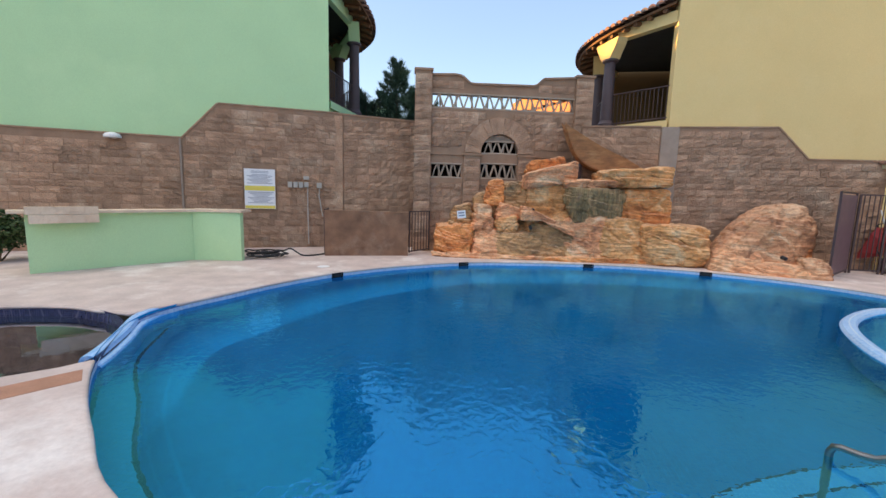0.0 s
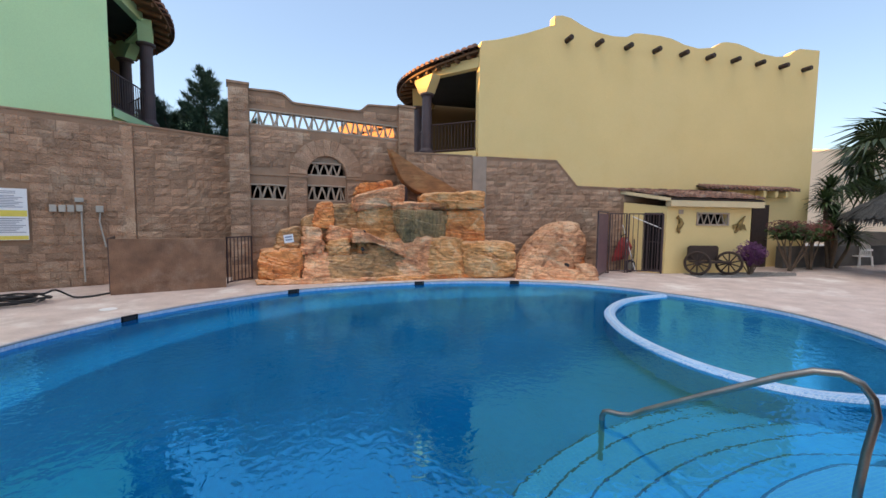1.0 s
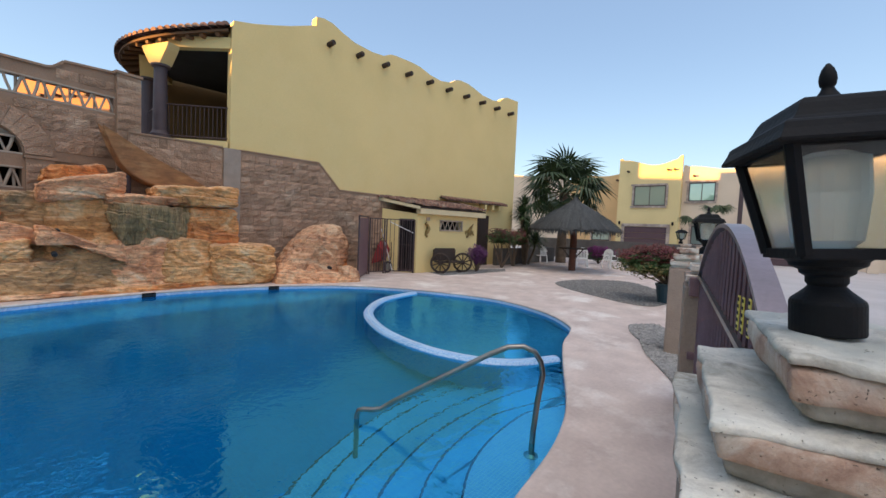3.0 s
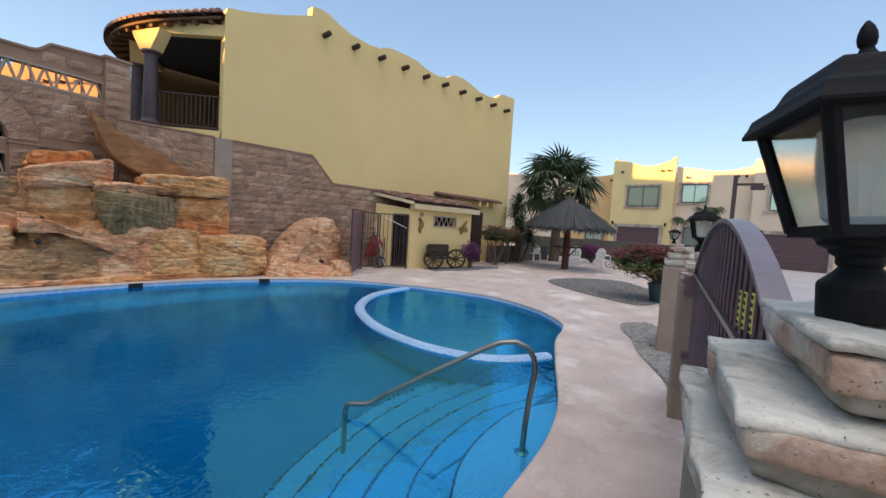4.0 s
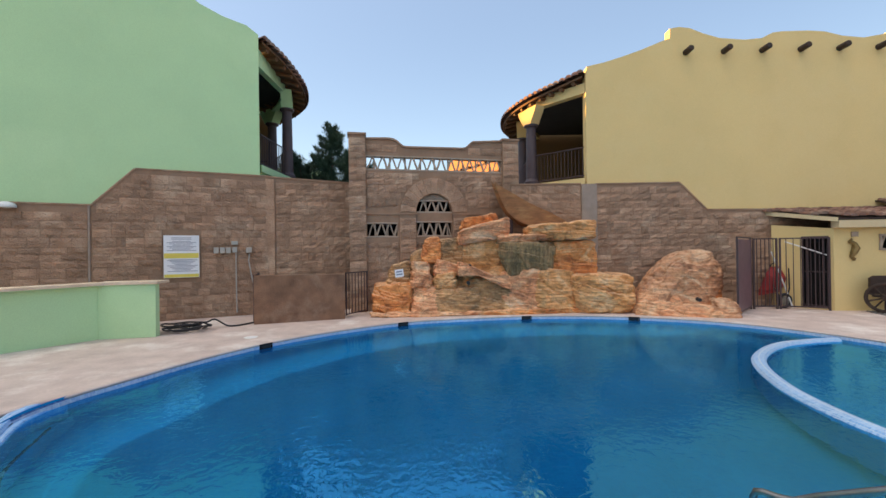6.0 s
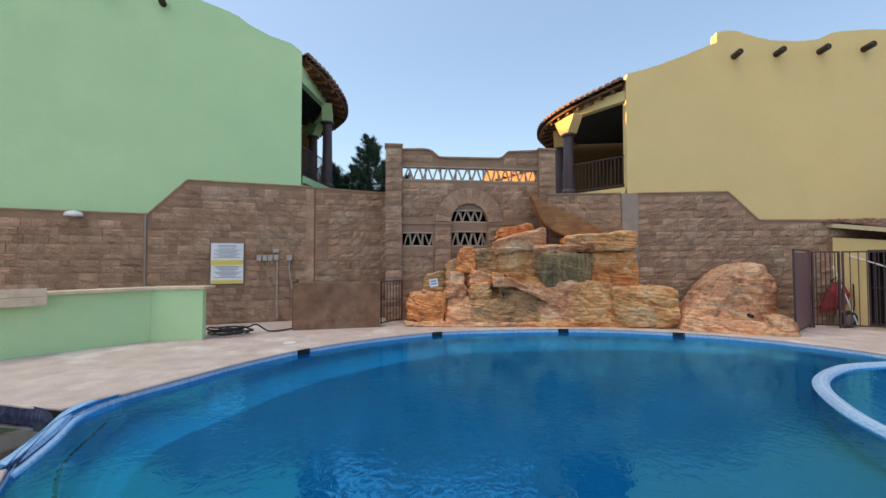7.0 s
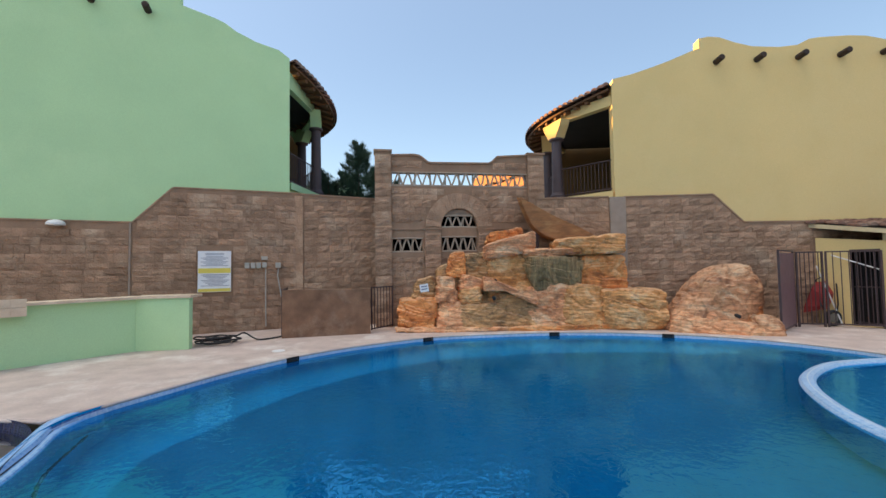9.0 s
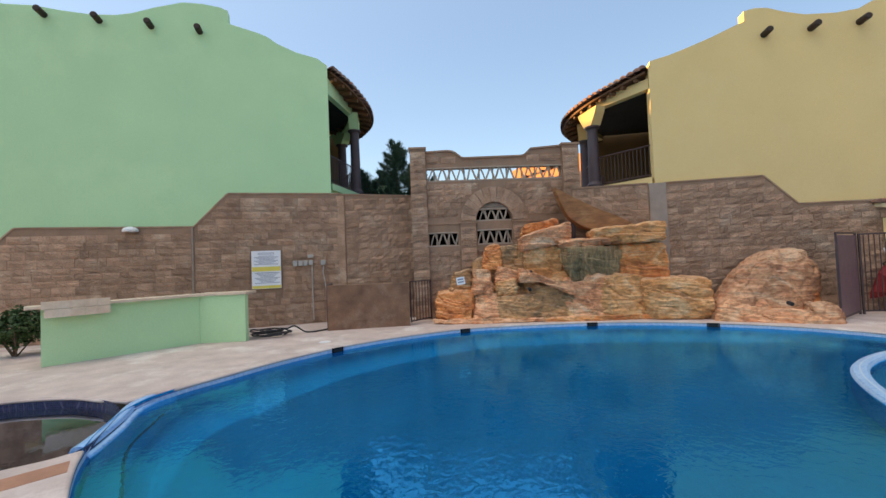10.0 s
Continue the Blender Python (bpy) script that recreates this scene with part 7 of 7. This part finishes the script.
def lantern(m, scale=1.0, tall=None):
    """A four-sided black post lantern with frosted panes."""
    lamp = thing("post_lantern", "black metal post lantern with frosted glass panes, unlit", "lantern", "post lanterns", at=m @ Matrix.Diagonal((scale, scale, tall or scale, 1)))
    bm = bmesh.new()
    turned(bm, [(0.054, 0.0), (0.055, 0.003), (0.055, 0.052), (0.053, 0.058), (0.047, 0.063), (0.034, 0.074), (0.027, 0.082), (0.031, 0.088), (0.031, 0.098), (0.040, 0.104), (0.041, 0.110), (0.055, 0.117), (0.057, 0.124), (0.066, 0.131), (0.066, 0.140)], 36)
    part("base", bm, M_BLACK, lamp, "turned black base")
    z0, z1, r0, r1 = 0.138, 0.318, 0.066, 0.102
    for r, z in ((r0, z0), (r1, z1)):
        for k in range(4):
            bm = bmesh.new()
            box(bm, (0, r, z), (2 * r + 0.01, 0.014, 0.018), Matrix.Rotation(math.pi / 2 * k, 4, 'Z'), 0.002)
            part("rail", bm, M_BLACK, lamp)
    for sx, sy in ((1, 1), (1, -1), (-1, 1), (-1, -1)):
        bm = bmesh.new()
        tube(bm, [(sx * r0, sy * r0, z0), (sx * r1, sy * r1, z1)], 0.0125, 6)
        part("corner_bar", bm, M_BLACK, lamp)
    for k in range(4):
        bm = bmesh.new()
        mm = Matrix.Rotation(math.pi / 2 * k, 4, 'Z')
        v = [bm.verts.new(mm @ Vector(p)) for p in ((-r0 + 0.006, r0 - 0.002, z0), (r0 - 0.006, r0 - 0.002, z0), (r1 - 0.006, r1 - 0.002, z1), (-r1 + 0.006, r1 - 0.002, z1))]
        w = [bm.verts.new(q.co - mm @ Vector((0, 0.003, 0))) for q in v]
        bm.faces.new(v); bm.faces.new(w[::-1])
        for i in range(4):
            bm.faces.new((v[i], w[i], w[(i + 1) % 4], v[(i + 1) % 4]))
        ob = part("pane", bm, M_FROST, lamp, "frosted glass pane")
        ob.visible_shadow = False
    bm = bmesh.new()
    turned(bm, [(0.028, 0.142), (0.05, 0.16), (0.06, 0.24), (0.058, 0.30), (0.03, 0.312)], 20)
    part("bulb_cover", bm, M_GLOBE, lamp, "white inner globe")
    # roof: eave, ogee pyramid, finial
    bm = bmesh.new()
    prof = [(0.108, 0.312), (0.128, 0.314), (0.129, 0.319), (0.121, 0.334), (0.117, 0.345), (0.112, 0.349), (0.100, 0.353), (0.092, 0.360), (0.086, 0.370), (0.080, 0.382), (0.074, 0.390), (0.066, 0.394), (0.030, 0.398)]
    rings = []
    for r, z in prof:
        rings.append([bm.verts.new((sx * r, sy * r, z)) for sx, sy in ((1, 1), (-1, 1), (-1, -1), (1, -1))])
    for a, b in zip(rings, rings[1:]):
        for k in range(4):
            bm.faces.new((a[k], a[(k + 1) % 4], b[(k + 1) % 4], b[k]))
    bm.faces.new(rings[0]); bm.faces.new(rings[-1])
    part("roof", bm, M_BLACK, lamp, "black ogee roof")
    bm = bmesh.new()
    turned(bm, [(0.030, 0.396), (0.020, 0.406), (0.011, 0.420), (0.009, 0.425), (0.012, 0.429), (0.0135, 0.438), (0.0125, 0.447), (0.009, 0.457), (0.003, 0.466)], 20)
    part("finial", bm, M_BLACK, lamp, "acorn finial", smooth=True)
    return lamp


TILT = 10.5
pier(pose(0.985, -0.06, 0, 0, 0, TILT), "rendered gate pier with stepped brick cap and lantern", 1)
lantern(pose(0.966, -0.060, 1.540) @ Matrix.Rotation(radians(-3.6), 4, 'X') @ Matrix.Rotation(radians(24), 4, 'Z'), 0.88, 0.94)
pier(pose(4.64, 0.56, 0, 0, 0, TILT), "rendered gate pier with stepped brick cap, gate hung on it", 2, cap_scale=0.9, bed=0.018, top=M_BRICK)
lantern(pose(4.70, 0.60, 1.535, 0, 0, 15), 0.98)
pier(pose(6.94, 1.14, 0, 0, 0, TILT), "rendered pier with stepped cap beyond the gate", 3, cap_scale=0.9, bed=0.018, top=M_BRICK)
pier(pose(12.0, 2.02, 0, 0, 0, TILT), "rendered pier with stepped cap and lantern by the lot", 4, cap_scale=0.9, bed=0.018, top=M_BRICK)
lantern(pose(12.0, 2.1, 1.535, 0, 0, 30), 0.9)
# arched gate
ga, gb = Vector((4.30, 0.55, 0)), Vector((1.78, -0.01, 0))
gu = (gb - ga).normalized()
gw = Vector((-gu.y, gu.x, 0))
GM = Matrix((gu, Vector((0, 0, 1)), gw)).transposed().to_4x4()
GM.translation = ga
span = (gb - ga).length
gate = thing("arched_gate", "purple-brown sheet metal gate with an arched top band", "gate")
top_line = []
for k in range(33):
    u = span * k / 32
    top_line.append((u, 1.33 + 0.44 * (1 - (2 * u / span - 1) ** 2)))
bm = bmesh.new()
slab(bm, [(0, 0.06)] + top_line + [(span, 0.06)], GM, -0.004, 0.004)
part("sheet", bm, M_GATE, gate)
bm = bmesh.new()
rows = []
for i, (u, v) in enumerate(top_line):
    a, b = Vector(top_line[max(i - 1, 0)]), Vector(top_line[min(i + 1, 32)])
    t = (b - a).normalized()
    q = Vector((-t.y, t.x)) * 0.012
    rows.append([bm.verts.new(GM @ Vector((u + s * q.x, v + s * q.y, w))) for s, w in ((1, -0.046), (1, 0.046), (-1, 0.046), (-1, -0.046))])
for a, b in zip(rows, rows[1:]):
    for k in range(4):
        bm.faces.new((a[k], a[(k + 1) % 4], b[(k + 1) % 4], b[k]))
# paler lilac than the sheet: sky reflection put into the band's colour
part("arch_band", bm, mat("sky_tinted_band", (0.25, 0.205, 0.225), (0.20, 0.165, 0.18), 5, 50, 0.38, 0.05, metal=0.3), gate, "smooth brown arch band, coloured lilac for the sky it mirrors")
bm = bmesh.new()
for u in (0.02, span - 0.02):
    box(bm, (u, 0.70, 0), (0.05, 1.30, 0.05), GM)
box(bm, (span / 2, 0.08, 0), (span, 0.05, 0.05), GM)
part("frame", bm, M_GATE, gate)
bm = bmesh.new()
slab(bm, [(0.02, 1.345), (0.02, 1.375), (span - 0.04, 1.195), (span - 0.04, 1.165)], GM, -0.045, -0.02)
part("mid_rail", bm, M_STEEL, gate, "pale worn middle rail")
for k in range(1, 22):
    u = span * k / 22
    top = 1.33 + 0.44 * (1 - (2 * u / span - 1) ** 2) - 0.03
    bm = bmesh.new()
    steps = 14
    path = []
    for j in range(steps + 1):
        path.append(GM @ Vector((u + 0.012 * math.sin(j * 1.6), 0.1 + (top - 0.1) * j / steps, -0.018)))
    tube(bm, path, 0.011, 5)
    part("twisted_bar", bm, M_GATE, gate)
for z, size in ((1.25, (0.20, 0.17, 0.10)), (0.62, (0.20, 0.06, 0.06))):
    bm = bmesh.new()
    box(bm, (-0.10, z, -0.05), size, GM, 0.008)
    part("hinge", bm, M_GATE, gate)
tag = thing("warning_tags", "small yellow printed warning tags hung on the gate", "tag")
for k, (u, v) in enumerate(((2.10, 1.37), (2.20, 1.375), (2.33, 1.385))):
    bm = bmesh.new()
    box(bm, (u, v, -0.05), (0.04, 0.15, 0.004), GM)
    pl = part("plate", bm, M_SIGNYEL, tag)
    for j in range(5):
        bm = bmesh.new()
        box(bm, (u, v + 0.06 - 0.03 * j, -0.053), (0.028, 0.014, 0.002), GM)
        part("text_bar", bm, M_BLACK, pl)

# ---- sunlit house behind the gateway wall ----
M_TERRA = mat("terracotta_plaster", (0.55, 0.25, 0.11), (0.49, 0.21, 0.09), 0.6, 40, 0.9, 0.1)
back = thing("terracotta_house", "orange stucco house in low sun behind the gateway wall", "house")
BF = plane_frame((2.6, 42.0), (0.53, -0.85))
bm = bmesh.new()
slab(bm, [(0, 0), (0, 10.6), (0.9, 10.7), (1.1, 11.0), (2.6, 11.1), (3.2, 10.6), (6.4, 10.2), (9.6, 10.0), (9.6, 0)], BF, 0.0, 0.3)
part("front_wall", bm, M_TERRA, back)
bm = bmesh.new()
box(bm, (5.0, 4.9, 4.3), (9.4, 9.8, 8.0), BF)
part("body", bm, M_TERRA, back)
for u in (1.4, 2.6, 3.8, 5.0, 6.2, 7.4):
    bm = bmesh.new()
    turned(bm, [(0.1, 0.0), (0.1, 0.5)], 10, BF @ Matrix.Translation((u, 9.55, -0.4)))
    part("viga", bm, M_WOOD, back)

# ---- houses beyond the lot ----
def window_far(house, x, y, z, w, h, stone=True):
    """A window in a wall that faces -x."""
    win = part("window", boxes(((x - 0.03, y, z + h / 2 + 0.04), (0.14, w + 0.1, 0.08)), ((x - 0.03, y, z - h / 2 - 0.04), (0.14, w + 0.1, 0.08)), ((x - 0.03, y - w / 2 - 0.03, z), (0.14, 0.06, h)), ((x - 0.03, y + w / 2 + 0.03, z), (0.14, 0.06, h)), ((x - 0.03, y, z), (0.08, 0.05, h))), M_IRON, house)
    bm = bmesh.new()
    box(bm, (x - 0.025, y, z), (0.02, w, h))
    part("pane", bm, M_WINDOW, win)
    if stone:
        rnd = random.Random(int(abs(x * 7 + y * 13 + z * 5)))
        b = 0.17
        yy = y - w / 2 - b
        spots = []
        while yy < y + w / 2 + b:
            s = rnd.uniform(0.16, 0.3)
            spots += [(yy + s / 2, z + h / 2 + 0.08 + b / 2, s), (yy + s / 2, z - h / 2 - 0.08 - b / 2, s)]
            yy += s
        zz = z - h / 2 - 0.05
        while zz < z + h / 2:
            s = rnd.uniform(0.16, 0.26)
            spots += [(y - w / 2 - 0.06 - b / 2, zz + s / 2, -s), (y + w / 2 + 0.06 + b / 2, zz + s / 2, -s)]
            zz += s
        for sy, sz, s in spots:
            size = (0.10, abs(s) - 0.02, b - 0.02) if s > 0 else (0.10, b - 0.02, abs(s) - 0.02)
            bm = bmesh.new()
            box(bm, (x - 0.05 - 0.02 * rnd.random(), sy, sz), size)
            part("stone", bm, M_STONE, win)


def lot_house(name, label, x, y0, y1, top, plaster, wave, garage=None, wins=(), deep=9.0):
    house = thing(name, label, "house", "houses beyond the lot")
    n = 28
    prof = [(y0 + (y1 - y0) * k / n, top + wave * (0.5 + 0.5 * math.cos(2 * math.pi * (k / n) * 1.0 + 0.6)) + (0.35 * wave if k in (0, 1, n - 1, n) else 0)) for k in range(n + 1)]
    fr = Matrix(((0, 0, 1, x), (1, 0, 0, 0), (0, 1, 0, 0), (0, 0, 0, 1)))
    holes = [[(y - w / 2, z - h / 2), (y + w / 2, z - h / 2), (y + w / 2, z + h / 2), (y - w / 2, z + h / 2)] for y, z, w, h in wins]
    if garage:
        gy, gwid, gh = garage
    bm = bmesh.new()
    holed(bm, [(y0, 0.0)] + prof + [(y1, 0.0)], holes, fr, 0.0, 0.35)
    part("front_wall", bm, plaster, house)
    bm = bmesh.new()
    box(bm, (x + 0.35 + deep / 2, (y0 + y1) / 2, (top - 0.6) / 2), (deep - 0.02, y1 - y0 - 0.02, top - 0.6))
    part("body", bm, plaster, house)
    for y, z, w, h in wins:
        window_far(house, x, y, z, w, h)
    if garage:
        door = part("garage_door", boxes(*[((x - 0.02, gy, gh * (k + 0.5) / 5), (0.05, gwid, gh / 5 - 0.02)) for k in range(5)]), M_GARAGE, house, "dark brown panelled garage door")
        rnd = random.Random(int(gy * 10) + 5)
        yy = gy - gwid / 2 - 0.25
        while yy < gy + gwid / 2 + 0.2:
            s = rnd.uniform(0.2, 0.36)
            bm = bmesh.new()
            box(bm, (x - 0.06, yy + s / 2, gh + 0.14), (0.12, s - 0.02, 0.24))
            part("stone", bm, M_STONE, door)
            yy += s
        for side in (-1, 1):
            zz = 0.0
            while zz < gh:
                s = rnd.uniform(0.2, 0.34)
                bm = bmesh.new()
                box(bm, (x - 0.06, gy + side * (gwid / 2 + 0.14), zz + s / 2), (0.12, 0.24, s - 0.02))
                part("stone", bm, M_STONE, door)
                zz += s
            bm = bmesh.new()
            turned(bm, [(0.05, 0), (0.09, 0.12), (0.1, 0.25), (0.03, 0.32)], 10, Matrix.Translation((x - 0.14, gy + side * (gwid / 2 + 0.45), gh + 0.15)))
            part("wall_lantern", bm, M_BLACK, house)
    for y in (y0 + 0.5, y0 + 1.0, y1 - 0.8):
        bm = bmesh.new()
        turned(bm, [(0.09, -0.3), (0.09, 0.1)], 10, Matrix.Translation((x, y, top - 0.45)) @ Matrix.Rotation(radians(90), 4, 'Y'))
        part("viga", bm, M_WOOD, house)
    return house


lot_house("yellow_lot_house", "yellow two-storey stucco house with garage and stone window frame", 38.0, 6.95, 11.85, 7.72, M_LOT, 0.55, (9.45, 3.3, 2.5), ((9.25, 5.15, 2.35, 1.55),))
lot_house("peach_lot_house", "peach two-storey stucco house with square windows", 38.6, 1.75, 6.95, 7.20, M_PALE, 0.35, None, ((5.55, 5.45, 1.7, 1.35), (5.2, 1.95, 1.7, 1.4)))
lot_house("white_lot_house", "pale two-storey stucco house with garage and stone window frame", 38.0, -5.2, 1.75, 7.35, M_PALE, 0.45, (-0.9, 3.6, 2.45), ((-0.3, 5.0, 1.9, 1.6),))
lot_house("ochre_lot_house", "ochre two-storey stucco house set back behind the palm", 41.0, 11.9, 17.5, 7.4, M_PEACH, 0.3, None, ((14.2, 2.0, 1.6, 1.6),))
lot_house("cream_lot_house", "cream stucco house seen past the palm", 40.0, 17.5, 26.0, 7.6, M_PALE, 0.4, None, ((19.8, 5.0, 2.2, 1.5),))
lot_house("sand_lot_house", "sand-coloured stucco house at the end of the lot", 38.0, -13.0, -5.2, 7.4, M_PEACH, 0.4, (-8.5, 3.4, 2.5), ((-8.5, 5.2, 2.0, 1.5),))
lamp_post = thing("street_lamp", "dark square street lamp post with a short arm", "street lamp", at=pose(22.0, 1.68, 0))
part("post", boxes(((0, 0, 2.3), (0.16, 0.16, 4.6))), M_IRON, lamp_post)
part("arm", boxes(((0, -0.5, 4.2), (0.10, 0.95, 0.10))), M_IRON, lamp_post)
part("head", boxes(((0, -0.8, 4.05), (0.22, 0.5, 0.18)), bevel=0.02), M_IRON, lamp_post)
plant = thing("lot_palm", "thin pale-leaved palm in front of the peach house", "palm tree", at=pose(35.5, 4.6, 0))
bm = bmesh.new()
tube(bm, [(0, 0, 0), (0.2, 0, 2.0), (0, 0, 3.6)], [0.12, 0.09, 0.07], 8)
part("trunk", bm, M_BARK, plant)
meshes = [fan_leaf(70 + k, 18, 0.7, 0.6) for k in range(2)]
for k in range(14):
    ob = new("frond", meshes[k % 2])
    ob.parent = plant
    ob.matrix_local = Matrix.Translation((0, (0.9 if k % 2 else -0.5), 3.6 - 0.8 * (k % 2))) @ Matrix.Rotation(k * 2.4, 4, 'Z') @ Matrix.Rotation(radians(-30 + 5 * (k % 5)), 4, 'Y')
bm = bmesh.new()
box(bm, (36.5, -4.1, 0.75), (0.5, 0.5, 1.5))
tagged(part("gate_post", bm, M_PALE), "pale square gate post across the lot", "post")

# ---- blocks of the walls ----
lay_blocks(wall_left, FG, [(-0.2, 0.0), (-0.2, 3.84), (2.85, 3.82), (3.70, 2.88), (7.66, 2.90), (8.54, 2.0), (9.5, 2.0), (9.5, 0.0)], [(3.73, 0.0, 3.79, 2.9), (1.46, 1.08, 2.30, 2.21)], 1, limit=290, near=2.5)
lay_blocks(seg_l, FGL, [(0.13, 0.0), (0.13, 3.82), (2.5, 3.70), (2.5, 0.0)], [], 2)
lay_blocks(wall_right, FY, [(0.22, 0.0), (0.22, 3.55), (2.58, 3.55), (3.35, 2.76), (7.05, 2.72), (7.05, 0.0)], [], 3, limit=290, near=2.0)
lay_blocks(seg_r, FYL, [(0.42, 2.0), (0.42, 3.57), (2.45, 3.58), (2.45, 2.0)], [], 4)
lay_blocks(gate_wall, TW, [(0.45, 0.0), (0.45, 4.88), (1.1, 4.9), (1.5, 4.68), (3.4, 4.70), (3.62, 4.88), (4.55, 4.95), (4.55, 0.0)],
           [(0.45, 4.0, 4.56, 4.48), (0.45, 2.07, 1.37, 2.55), (1.38, 0.0, 1.88, 2.84), (2.96, 0.0, 3.46, 2.84), (1.38, 2.08, 3.46, 3.10), (1.46, 3.06, 3.38, 3.42), (1.62, 3.38, 3.22, 3.62), (1.80, 3.58, 3.04, 3.76), (2.02, 3.72, 2.82, 3.87), (0.44, 2.73, 1.4, 2.84), (3.44, 2.73, 4.6, 2.84)], 5, limit=290, near=1.5)
for u0, u1, w, top in ((-0.02, 0.44, -0.105, 4.95), (4.55, 5.05, -0.105, 4.97), (1.40, 1.86, -0.072, 2.74), (2.98, 3.44, -0.072, 2.74)):
    v, k = 0.0, 0
    while v + 0.205 < top:
        wide = 0.4
        ob = new("block", BLOCKS[0.4][k % 5])
        ob.parent = gate_wall
        ob.matrix_world = TW @ Matrix.Translation(((u0 + u1) / 2, v + 0.1025, w)) @ Matrix.Diagonal(((u1 - u0 + 0.01) / 0.4, 1, 1, 1)) @ Matrix.Rotation(math.pi if k % 2 else 0, 4, 'Z')
        v += 0.205; k += 1
